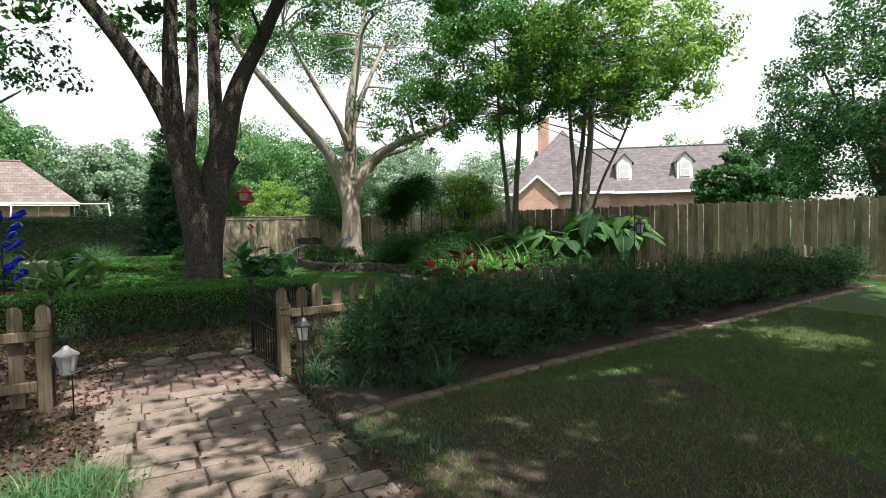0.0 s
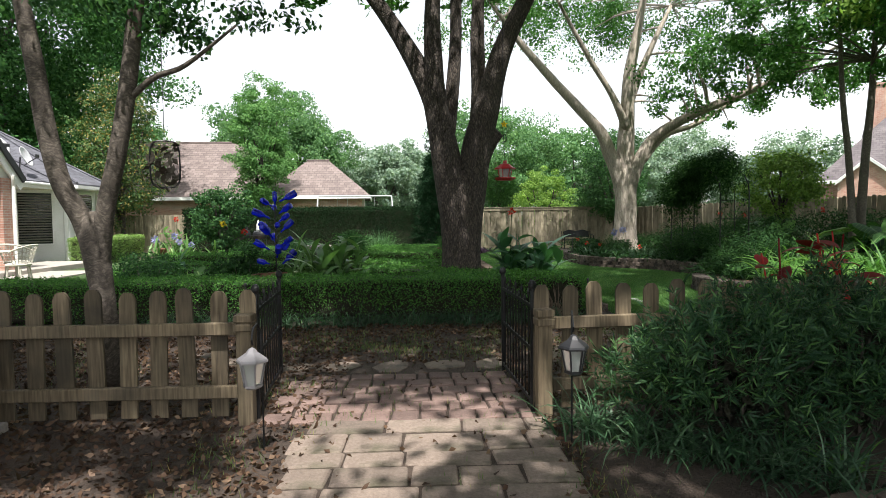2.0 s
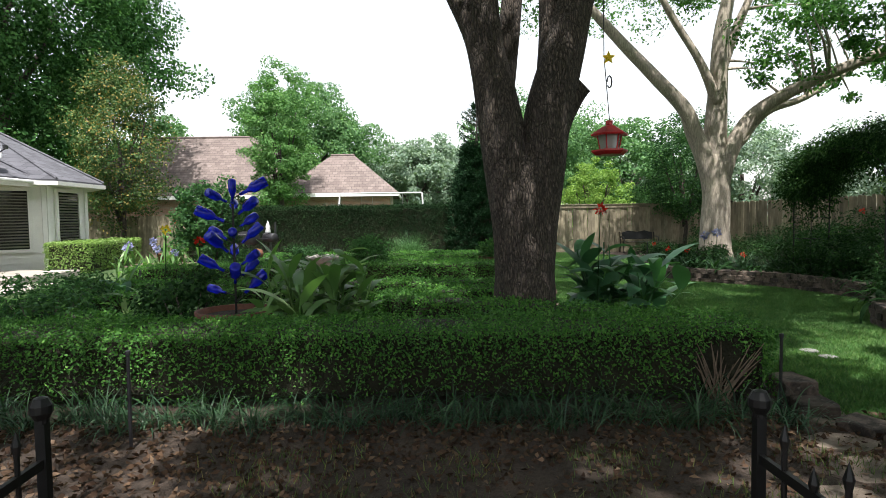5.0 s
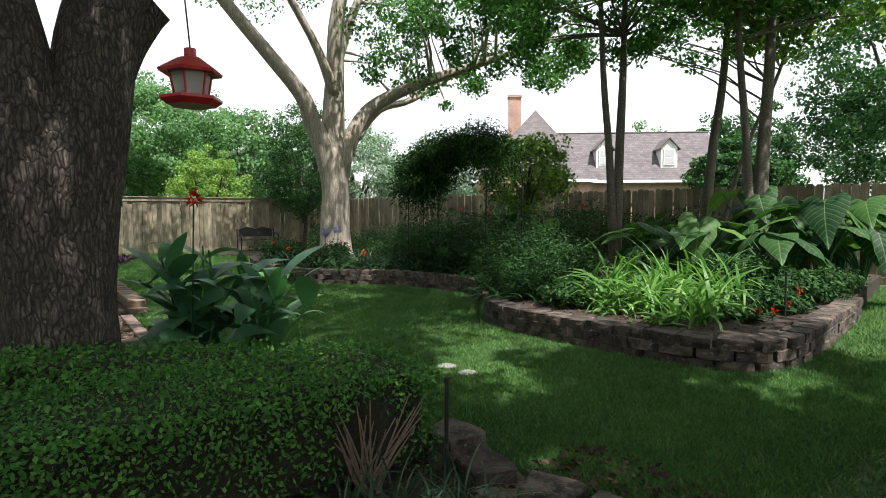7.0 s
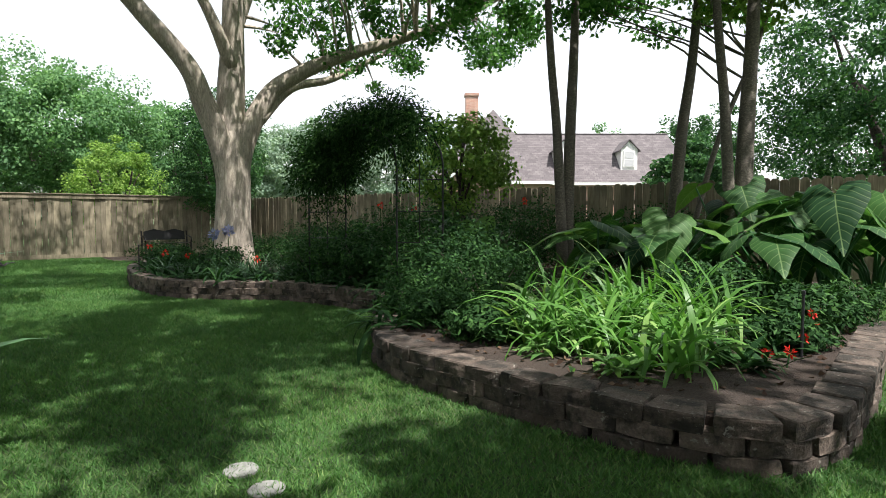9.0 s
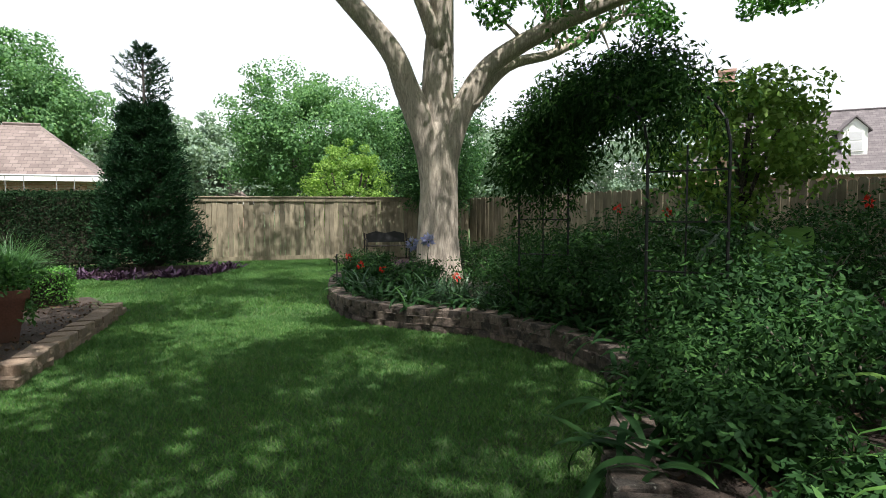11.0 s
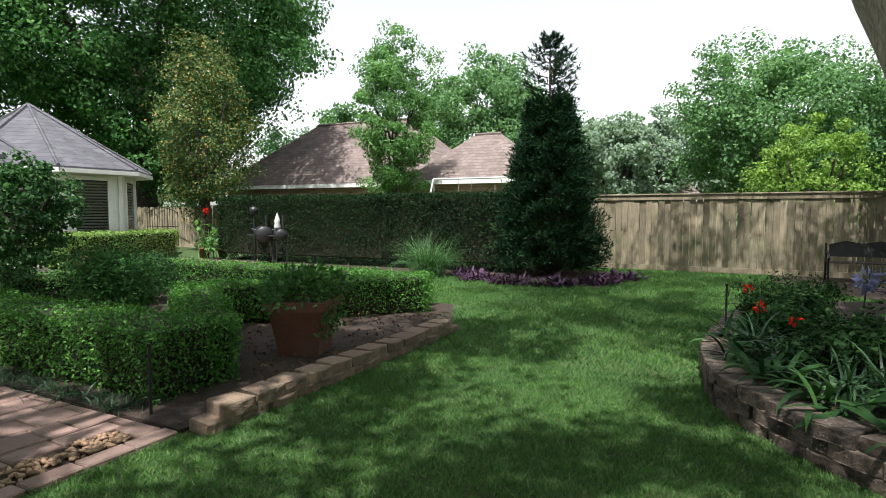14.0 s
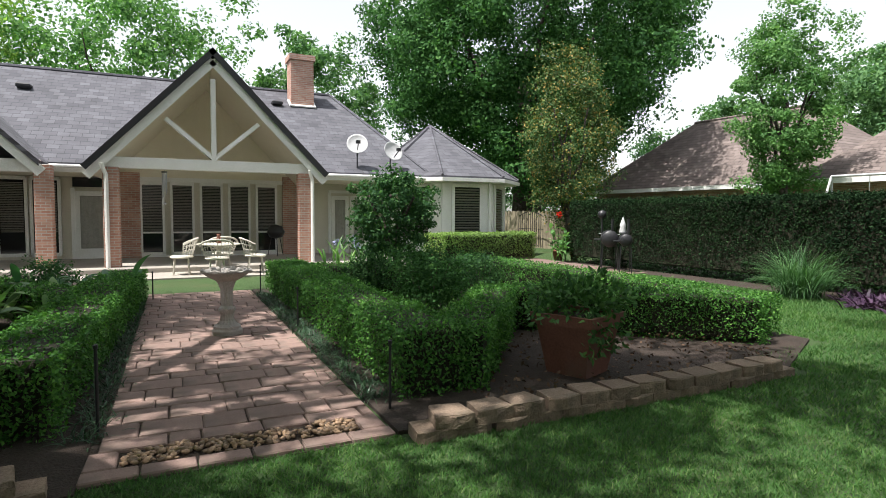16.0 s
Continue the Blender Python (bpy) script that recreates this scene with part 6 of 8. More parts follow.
UNDER = "shade-loving understory shrub with fine dark leaves"
r9 = random.Random(4)
for i, (x, y, h, rx) in enumerate([(6.3, 7.6, 0.4, 0.4), (7.1, 7.3, 0.65, 0.6), (7.5, 8.2, 0.8, 0.7), (7.4, 9.2, 0.75, 0.7), (8.3, 8.8, 1.1, 0.8), (7.3, 10.2, 0.8, 0.7), (8.2, 10.0, 1.1, 0.8), (7.0, 11.3, 0.6, 0.6), (8.0, 11.6, 0.9, 0.8), (7.2, 12.5, 0.6, 0.7), (8.4, 12.9, 0.9, 0.9), (9.4, 11.8, 1.3, 0.9), (9.9, 10.2, 1.3, 0.9), (10.6, 8.9, 1.2, 0.9), (9.6, 13.4, 1.2, 0.9), (8.0, 14.6, 0.6, 0.8), (9.2, 15.6, 0.9, 0.9), (11.2, 10.4, 1.4, 0.9), (10.7, 12.4, 1.4, 1.0), (5.9, 12.9, 0.5, 0.5), (5.5, 14.0, 0.45, 0.4), (6.1, 6.9, 0.35, 0.35), (6.0, 6.2, 0.3, 0.3), (12.0, 8.2, 1.2, 0.8), (5.6, 15.4, 0.5, 0.5), (7.6, 16.3, 0.6, 0.8), (8.6, 4.75, 0.4, 0.4), (9.1, 4.6, 0.4, 0.4), (7.6, 4.5, 0.25, 0.3), (8.4, 5.5, 0.55, 0.5), (6.9, 7.9, 0.5, 0.5)]):
    shrub(x, y, 0.23, rx, rx, h, M["fern"], UNDER, 3600, 0.055 + 0.012 * (i % 3), "shrub", 0.5, "understory of the bed", 0.4)
for x, y in ((6.0, 4.9), (6.1, 5.5), (6.75, 4.45), (7.3, 4.55), (8.2, 4.7)):
    clump("fern", "small bright fern at the bed's stone edge", "fern", x, y, 0.24, 40, 0.3, 0.05, M["ginger"] if x < 6.5 else M["fern"], 0.08, 45, 70, True)
for i, (x, y, z) in enumerate([(7.7, 4.35, 0.4), (7.35, 4.3, 0.38), (8.1, 4.5, 0.45), (6.7, 4.3, 0.36), (6.95, 4.25, 0.34), (8.5, 4.6, 0.45), (5.2, 13.6, 0.62), (5.45, 13.1, 0.6), (6.3, 12.2, 0.55), (5.1, 14.3, 0.7), (8.0, 11.0, 1.45), (8.4, 10.6, 1.4), (9.2, 8.8, 1.5), (7.4, 12.0, 0.6)]):
    flower(x, y, 0.22, z, M["redflower"], "small bright red flower on a thin stem", 0.035 if i < 6 else 0.055, 18)
for x, y, z in ((6.15, 13.1, 1.0), (5.95, 13.3, 0.95)):
    flower(x, y, 0.22, z, M["blueflower"], "pale violet agapanthus flower head", 0.09, 40)
flower(1.75, 6.4, 0.0, 1.5, M["redflower"], "red canna flower on a tall stalk", 0.06, 30)
for i, (x, y) in enumerate([(5.55, 7.0), (5.95, 7.5), (6.35, 7.95), (6.7, 8.5), (6.85, 9.1), (6.8, 9.7), (6.65, 10.3), (6.4, 10.9), (6.05, 11.35), (5.55, 11.8), (5.25, 12.3), (5.1, 12.9), (5.05, 13.6), (5.15, 14.6), (5.4, 15.4)]):
    clump("fern", "dark fern spilling over the stone wall", "fern", x + 0.12, y + 0.08, 0.26, 44, 0.42, 0.045, M["fern"], 0.12, 48, 95, True, group="ferns along the wall")
# purple heart round the conifer
for i in range(26):
    a = -2.9 + i * 0.125
    x, y = 0.95 + 1.75 * math.cos(a) + 0.2 * math.sin(i * 5), 20.5 + 1.75 * math.sin(a) + 0.15 * math.sin(i * 3)
    clump("purple_heart", "low purple-leaved groundcover plant under the conifer", "plant", x, y, 0, 46, 0.3, 0.045, M["purple"], 0.13, 50, 60, True, group="purple groundcover")
for i in range(10):
    clump("purple_heart", "low reddish groundcover plant by the bench", "plant", 7.4 + 0.28 * i, 20.6 - 0.12 * i, 0, 36, 0.22, 0.04, M["purple"], 0.13, 50, 60, True, group="red groundcover")
# inside the low hedges
RB = "rounded dark green shrub inside the low hedges"
shrub(-1.75, 11.85, 0.05, 0.5, 0.5, 1.08, M["live_oak"], RB, 9000, 0.05, stems=5)
shrub(-3.6, 13.6, 0.05, 0.55, 0.5, 0.8, M["oak_dark"], RB, 3500, 0.06)
shrub(-4.6, 12.0, 0.05, 0.5, 0.5, 0.75, M["fern"], RB, 3000, 0.07)
shrub(-4.3, 5.6, 0.0, 0.6, 0.6, 0.85, M["oak_dark"], RB, 4200, 0.06)
shrub(-5.0, 7.0, 0.0, 0.6, 0.5, 0.8, M["oak_dark"], RB, 3200, 0.06)
shrub(-0.2, 14.0, 0.05, 0.4, 0.4, 0.55, M["fern"], "leafy green plant inside the low hedges", 2000, 0.08)
shrub(-2.9, 5.9, 0.0, 0.5, 0.5, 0.9, M["fern"], "leafy flowering plant behind the hedge", 2600, 0.08)
for x, y, z in ((-3.3, 6.2, 1.35), (-3.0, 6.4, 1.2)):
    flower(x, y, 0.0, z, M["yellowflower"] if x < -3.2 else M["redflower"], "single bright flower on a tall stem", 0.05)
for x, y, z in ((-6.9, 12.7, 1.0), (-7.3, 12.4, 0.95), (-6.6, 12.3, 0.85), (-7.1, 12.0, 0.9), (-6.5, 12.9, 0.75)):
    flower(x, y, 0.0, z, M["blueflower"], "pale blue flower head on a tall stem", 0.08, 40)
far_tree(-5.5, 12.72, 2.5, 0.8, 0.6, M["oak_dark"], "small round-headed shrub tree near the porch", 0.16, 80, 40, 0.04, loose=0.26)
leafy("hibiscus", "leafy green plant with red flowers by the hedge", -9.9, 20.2, 0.0, 10, 1.3, 0.35, 0.12, M["fresh"], 0.25, 6)
flower(-9.9, 20.0, 0, 1.55, M["redflower"], "open red hibiscus flower on a stalk", 0.1)


# ---------------- the arbour ----------------
def arbour():
    ob = thing("arbour", "iron garden arch smothered by a dark climbing vine", "arbour")
    c, ux, uy = Vector((7.03, 9.72, 0.23)), Vector((-0.07, 1.0, 0)), Vector((0.66, -0.75, 0))
    half, spring, rise = 1.1, 1.7, 0.62
    for s in (-0.3, 0.3):
        path = [c + ux * half + uy * s + Vector((0, 0, z)) for z in (0, 0.9, spring)]
        path += [c + ux * (half * math.cos(a)) + uy * s + Vector((0, 0, spring + rise * math.sin(a))) for a in (0.3, 0.6, 0.9, 1.2, 1.57, 1.95, 2.25, 2.55, 2.85)]
        path += [c - ux * half + uy * s + Vector((0, 0, z)) for z in (spring, 0.9, 0)]
        part("arch", Geo().tube(path, 0.013, 6), M["iron"], ob)
    for k in (-half, half):
        for z in (0.3, 0.7, 1.1, 1.5):
            part("rung", Geo().tube([c + ux * k + uy * -0.3 + Vector((0, 0, z)), c + ux * k + uy * 0.3 + Vector((0, 0, z))], 0.008, 5), M["iron"], ob)
        part("lattice", Geo().tube([c + ux * k, c + ux * k + Vector((0, 0, spring))], 0.008, 5), M["iron"], ob)
    # the vine: thick over the crown of the arch and down its far side, thin on the near leg
    m = 150
    a = rng.beta(1.1, 1.5, m) * 2.9
    C = np.array(c) + np.outer(half * np.cos(a), np.array(ux)) + np.outer(rng.uniform(-0.42, 0.42, m), np.array(uy)) + np.stack([0 * a, 0 * a, spring + rise * np.sin(a) + rng.normal(0.06, 0.1, m)], 1)
    per = 120
    off = ball(m * per)
    P = np.repeat(C, per, 0) + off * (0.27 * rng.uniform(0, 1, m * per) ** 0.5)[:, None]
    D = off
    far = [crown_points(q, r, n, 110, 0.26, 0.2, -0.9) for q, r, n in (((6.9, 10.85, 1.95), (0.4, 0.42, 0.5), 36), ((7.1, 10.3, 2.5), (0.5, 0.5, 0.2), 16))]
    P, D = np.concatenate([P] + [e[1] for e in far]), np.concatenate([D] + [e[2] for e in far])
    n, k = 150, 26  # hanging strands
    st = C[rng.integers(0, m, n)]
    drop = rng.uniform(0.15, 0.75, n)
    P2 = np.repeat(st, k, 0) + rng.normal(0, 0.035, (n * k, 3)) - np.stack([np.zeros(n * k), np.zeros(n * k), np.repeat(drop, k) * np.tile(np.linspace(0, 1, k), n)], 1)
    q = 1900  # up the legs
    t = rng.uniform(0, 1, q)
    leg = np.where(rng.uniform(0, 1, q) < 0.68, 1.0, -1.0)
    P3 = np.array(c) + np.outer(leg * half, np.array(ux)) + np.outer(rng.uniform(-0.35, 0.35, q), np.array(uy)) + np.stack([0 * t, 0 * t, t * 1.8], 1) + rng.normal(0, 0.07, (q, 3))
    P, D = np.concatenate([P, P2, P3]), np.concatenate([D, ball(n * k), ball(q)])
    tagged(part("vine", quads("vine", leaves(P, D * 0.5 + np.array((0, 0, -0.5)), 0.075, 0.024, jitter=0.5), M["vine"]), M["vine"], ob, "dense dark green vine"), kind="stuff")


arbour()
far_tree(9.2, 10.3, 3.0, 0.85, 1.35, M["bright"], "small light-green tree with drooping leaves in the bed", 0.17, 44, 60, 0.035, loose=0.36)


# ---------------- picket fence and gate ----------------
def picket_mesh(h):
    g = Geo()
    w = 0.055
    prof = [(-w, 0), (w, 0), (w, h - 0.05), (w * 0.72, h - 0.015), (w * 0.4, h), (-w * 0.4, h), (-w * 0.72, h - 0.015), (-w, h - 0.05)]
    n = len(prof)
    vs = [(x, -0.01, z) for x, z in prof] + [(x, 0.01, z) for x, z in prof]
    return g.add(vs, [tuple(range(n)), tuple(reversed(range(n, 2 * n)))] + [(i, n + i, n + (i + 1) % n, (i + 1) % n) for i in range(n)]).mesh("picket", M["picket"])


PICK = [picket_mesh(h) for h in (0.87, 0.885, 0.86)]


def picket_fence(x0, y0, ang, ln, label, s=1):
    ob = thing("picket_fence", label, "fence", pose(x0, y0, 0, 0, 0, ang))
    n = int(ln / 0.205)
    for i in range(n):
        piece("picket", PICK[i * 5 % 3], ob, pose(s * i * 0.205, 0.062, 0.03, random.uniform(-1, 1), random.uniform(-1.6, 1.6), 0))
    for z in (0.21, 0.64):
        part("rail", Geo().box((s * ln / 2, 0.025, z), (ln, 0.045, 0.085), None, 0.006), M["picket"], ob)
    for i in range(int(ln / 2.4) + 1):
        part("post", Geo().box((s * i * 2.4, -0.02 if i == 0 else 0.13, 0.34), (0.1, 0.1, 0.72), None, 0.008), M["picket"], ob)
    part("cap_block", Geo().box((0, -0.025, 0.66), (0.12, 0.115, 0.05), None, 0.006).box((0, -0.025, 0.72), (0.12, 0.115, 0.05), None, 0.006), M["picket"], ob)


picket_fence(-1.0, 0.0, 0, 5.2, "weathered wooden picket fence with round-topped pickets", -1)
picket_fence(1.01, 0.0, 5, 11.6, "weathered wooden picket fence half hidden by shrubs")


def iron_gate(hx, hy, ex, ey, label):
    d = Vector((ex - hx, ey - hy, 0))
    ob = thing("iron_gate", label, "gate", pose(hx, hy, 0, 0, 0, math.degrees(math.atan2(d.y, d.x))))
    ln = d.length
    for z in (0.08, 0.45, 0.75):
        part("bar", Geo().box((ln / 2, 0, z), (ln, 0.014, 0.026)), M["iron"], ob)
    for x in (0.0, ln):
        part("stile", Geo().box((x, 0, 0.44), (0.026, 0.026, 0.86)).lathe([(0, 0.938), (0.018, 0.932), (0.029, 0.912), (0.029, 0.892), (0.018, 0.872), (0.018, 0.862)], (x, 0, 0), 12), M["iron"], ob)
    n = 10
    for i in range(1, n):
        x = ln * i / n
        part("rod", Geo().tube([(x, 0, 0.06), (x, 0, 0.82 if i % 2 else 0.75)], 0.007, 6).lathe([(0, 0.88), (0.012, 0.84), (0.007, 0.815)], (x, 0, 0 if i % 2 else -0.06), 6), M["iron"], ob)


iron_gate(-0.95, 0.06, -1.06, 1.16, "open black iron garden gate")
iron_gate(0.95, 0.06, 0.9, 1.16, "open black iron garden gate")


# ---------------- stone edges and paving ----------------
def block_geo(w, d, h, seed):
    """A split-faced wall block: its rough front (-y) bows out in three facets, its back is narrower."""
    r = random.Random(seed)
    j = lambda a: r.uniform(-a, a)
    outline = [(-w * 0.4, d / 2), (-w / 2, -d * 0.42 + j(0.006)), (-w * 0.3, -d / 2 + j(0.01)), (0, -d * 0.52 + j(0.012)), (w * 0.3, -d / 2 + j(0.01)), (w / 2, -d * 0.42 + j(0.006)), (w * 0.4, d / 2)]
    n = len(outline)
    vs = []
    for z, k in ((-h / 2, 0.985), (-h / 2 + 0.008, 1.0), (0.0, 1.008), (h / 2 - 0.01, 1.0), (h / 2, 0.965)):
        vs += [(px * k + j(0.004), py * k + j(0.005), z + j(0.003)) for px, py in outline]
    fs = [tuple(reversed(range(n))), tuple(range(4 * n, 5 * n))]
    fs += [(c * n + i, c * n + (i + 1) % n, (c + 1) * n + (i + 1) % n, (c + 1) * n + i) for c in range(4) for i in range(n)]
    return Geo().add(vs, fs)


BLK = [block_geo(w, 0.22, 0.1, i).mesh("block", M["block"]) for i, w in enumerate((0.3, 0.295, 0.305, 0.298))]
CAP = [block_geo(w, 0.24, 0.1, i + 9).mesh("block", M["block"]) for i, w in enumerate((0.3, 0.304, 0.296))]
TAN = [block_geo(w, 0.23, 0.098, i + 20).mesh("block", M["block_tan"]) for i, w in enumerate((0.288, 0.292, 0.28, 0.285))]


def block_wall(name, label, pts, meshes, caps, courses, pitch=0.3, h=0.105, flip=False):
    ob = thing(name, label, "wall")
    for c in range(courses):
        line = smooth_line(pts, pitch / 2)[c % 2::2]
        last = c == courses - 1
        for i, (p, q) in enumerate(zip(line, line[1:])):
            d = q - p
            mid = (p + q) / 2
            me = (caps if last else meshes)[(i * 3 + c) % len(caps if last else meshes)]
            piece("block", me, ob, pose(mid.x + random.uniform(-0.012, 0.012), mid.y + random.uniform(-0.012, 0.012), h / 2 - 0.02 + c * h - (0.01 if last else 0), random.uniform(-2.2, 2.2), random.uniform(-2.0, 2.0), math.degrees(math.atan2(d.y, d.x)) + (180 if flip else 0) + random.uniform(-4, 4)))
    return ob


block_wall("retaining_wall", "curved low retaining wall of mossy grey-brown concrete blocks", BED, BLK, CAP, 3, flip=True)
block_wall("garden_edging", "low two-course edging of tan concrete blocks", [(1.86, 10.15), (1.85, 11.5), (1.84, 13.0), (1.8, 14.15)], TAN, TAN, 2, 0.3, 0.1)
block_wall("garden_edging", "low two-course edging of tan concrete blocks", [(1.82, 8.15), (1.84, 7.6), (1.86, 6.9)], TAN, TAN, 2, 0.3, 0.1, True)

ob = thing("brick_edging", "sunken brick edging between shrubs and lawn", "edging")
EB = [chip(0.2, 0.1, 0.06, 0.008, 0.004).mesh("brick", M["edge"])]
line = smooth_line(EDGE, 0.215)
for p, q in zip(line, line[1:]):
    d, mid = q - p, (p + q) / 2
    piece("brick", EB[0], ob, pose(mid.x, mid.y + random.uniform(-0.01, 0.01), 0.01, random.uniform(-3, 3), random.uniform(-3, 3), math.degrees(math.atan2(d.y, d.x)) + random.uniform(-4, 4)))

CACHE = {}


def slab_mesh(name, w, d, mat, h=0.05):
    key = (name, round(w, 2), round(d, 2), mat.name)
    if key not in CACHE:
        CACHE[key] = chip(round(w, 2), round(d, 2), h, 0.009, 0.004).mesh(name, mat)
    return CACHE[key]


pv = sheet("path_bed", [(-6.25, 8.3), (1.78, 8.24), (1.78, 10.1), (-6.25, 10.12)], 0.004, M["dirt"])
pv.name = "paved_path"
x, row = 1.33, 0
while x > -6.2:
    d = 0.3 if row % 3 else 0.2
    y, k = 8.3, 0
    offs = (0.0, 0.22, 0.1)[row % 3]
    first = True
    while y < 10.05:
        w = (0.4, 0.2, 0.4, 0.3)[(k + row) % 4]
        if first and offs:
            w, first = offs, False
        w = min(w, 10.09 - y)
        if w > 0.06:
            piece("paver", slab_mesh("paver", d - 0.012, w - 0.012, M["paver"]), pv, pose(x - d / 2, y + w / 2, 0.003 + random.uniform(-0.003, 0.003), random.uniform(-0.5, 0.5), random.uniform(-0.5, 0.5), random.uniform(-0.6, 0.6)))
        y += w
        k += 1
    x -= d
    row += 1
for y in np.arange(8.32, 10.0, 0.31):  # border course at the lawn
    piece("paver", slab_mesh("paver", 0.14, 0.3, M["paver"]), pv, pose(1.69, float(y) + 0.08, 0.004, 0, 0, random.uniform(-1, 1)))
for y in (8.34, 10.0):
    piece("paver", slab_mesh("paver", 0.27, 0.17, M["paver"]), pv, pose(1.475, y, 0.004, 0, 0, random.uniform(-1, 1)))
ob = thing("gravel_strip", "strip of rounded tan river pebbles across the path's end", "gravel")
PEB = []
for k in range(4):
    bm = bmesh.new()
    bmesh.ops.create_icosphere(bm, subdivisions=1, radius=0.03)
    for v in bm.verts:
        v.co = Vector((v.co.x * (1.2 + 0.1 * k), v.co.y * (0.9 - 0.06 * k), v.co.z * 0.6)) * (1 + 0.15 * noise.noise(v.co * 30 + Vector((k, 0, 0))))
    me = bpy.data.meshes.new("pebble")
    bm.to_mesh(me)
    bm.free()
    me.materials.append(M["pebble"])
    for q in me.polygons:
        q.use_smooth = True
    PEB.append(me)
for i in range(290):
    px, py = random.uniform(1.37, 1.59), random.uniform(8.45, 9.9)
    piece("pebble", PEB[i % 4], ob, pose(px, py, 0.014 + random.uniform(0, 0.02), random.uniform(-25, 25), random.uniform(-25, 25), random.uniform(0, 360)) @ Matrix.Scale(random.uniform(0.5, 1.0), 4))

gp = sheet("gate_path", [(-0.62, -6.6), (1.0, -6.6), (1.0, 1.15), (-0.95, 1.15), (-0.95, 0.0), (-0.62, -0.2)], 0.009, M["dirt"])
y, row = -6.5, 0
r7 = random.Random(11)
while y < -0.12:
    d = r7.choice((0.24, 0.3, 0.3, 0.2))
    x = -0.58 + r7.uniform(-0.08, 0.04)
    while x < 0.95:
        w = min(r7.choice((0.26, 0.34, 0.42, 0.5)), 1.02 - x)
        if w > 0.1:
            piece("slab", slab_mesh("slab", w - 0.015, d - 0.015, M["flag"], 0.05), gp, pose(x + w / 2, y + d / 2, -0.004 + r7.uniform(-0.006, 0.006), r7.uniform(-1.2, 1.2), r7.uniform(-1.2, 1.2), r7.uniform(-2, 2)))
        x += w
    y += d
row = 0
y = -0.1
while y < 1.08:
    x = -0.92 + (0.09 if row % 2 else 0)
    while x < 0.88:
        w = r7.choice((0.19, 0.19, 0.1, 0.2))
        piece("cobble", slab_mesh("cobble", w - 0.016, 0.184, M["cobble"], 0.06), gp, pose(x + w / 2, y + 0.1, -0.003 + r7.uniform(-0.006, 0.008), r7.uniform(-2, 2), r7.uniform(-2, 2), r7.uniform(-3, 3)))
        x += w
    y += 0.2
    row += 1
FLAGS = []
for k in range(5):
    r = random.Random(k)
    poly = [(0.22 * math.cos(a) * r.uniform(0.85, 1.15), 0.17 * math.sin(a) * r.uniform(0.85, 1.15)) for a in np.linspace(0, 5.5, 7)]
    FLAGS.append(Geo().prism(poly, -0.03, 0.014).mesh("flagstone", M["stepstone"]))
for i, (x, y, a) in enumerate([(-1.05, 1.42, 0), (-0.58, 1.4, 40), (-0.1, 1.38, 80), (0.38, 1.42, 10), (0.85, 1.45, 60), (-1.6, 1.7, 20), (-2.1, 1.9, 70), (2.66, 4.0, 20), (2.6, 3.55, 60), (2.45, 3.1, 0), (2.3, 2.72, 30), (2.0, 2.35, 70), (1.75, 2.0, 10), (1.5, 1.75, 40), (-3.2, 2.1, 0)]):
    piece("flagstone", FLAGS[i % 5], gp, pose(x, y, 0.004, 0, 0, a))

# ---------------- garden ornaments and furniture ----------------


def bird_feeder(x, y, z):
    ob = thing("bird_feeder", "red hexagonal bird feeder with clear panes, hanging from a wire", "bird feeder", pose(x, y, z))
    part("roof", Geo().lathe([(0.155, -0.1), (0.16, -0.085), (0.06, -0.02), (0.03, -0.01), (0.03, 0.03), (0.0, 0.032)], (0, 0, 0), 6).lathe([(0.155, -0.1), (0.0, -0.085)], (0, 0, 0), 6), M["red_paint"], ob)
    part("tray", Geo().lathe([(0, -0.262), (0.12, -0.262), (0.155, -0.235), (0.155, -0.22), (0.0, -0.232)], (0, 0, 0), 6), M["red_paint"], ob)
    for k in range(6):
        a = math.radians(60 * k)
        part("corner_post", Geo().tube([(0.078 * math.cos(a), 0.078 * math.sin(a), -0.235), (0.105 * math.cos(a), 0.105 * math.sin(a), -0.09)], 0.006, 5), M["red_paint"], ob)
        b = math.radians(60 * k + 60)
        part("pane", Geo().add([(0.076 * math.cos(a), 0.076 * math.sin(a), -0.234), (0.076 * math.cos(b), 0.076 * math.sin(b), -0.234), (0.102 * math.cos(b), 0.102 * math.sin(b), -0.092), (0.102 * math.cos(a), 0.102 * math.sin(a), -0.092)], [(0, 1, 2, 3)]), M["clear"], ob)
    part("hopper", Geo().box((0, 0, -0.165), (0.045, 0.045, 0.14)), M["red_paint"], ob)
    part("wire", Geo().tube([(0, 0, 0.03), (-0.02, 0.1, 0.6), (0.03, 0.35, 2.2)], 0.004, 5), M["iron"], ob)
    part("hook", Geo().tube([(0.02 * math.cos(a), 0, 0.36 + 0.05 * math.sin(a)) for a in np.linspace(-2.5, 3.2, 12)], 0.006, 6), M["iron"], ob)
    star = []
    for k in range(10):
        r = 0.06 if k % 2 == 0 else 0.028
        star.append((r * math.sin(k * math.pi / 5), r * math.cos(k * math.pi / 5)))
    part("star", Geo().add([(a - 0.01, -0.01, b + 0.56) for a, b in star] + [(-0.01, -0.025, 0.56), (-0.01, 0.01, 0.56)], [(i, (i + 1) % 10, 10) for i in range(10)] + [((i + 1) % 10, i, 11) for i in range(10)]), M["yellowflower"], ob, "yellow hanging star")


bird_feeder(1.43, 4.62, 2.2)


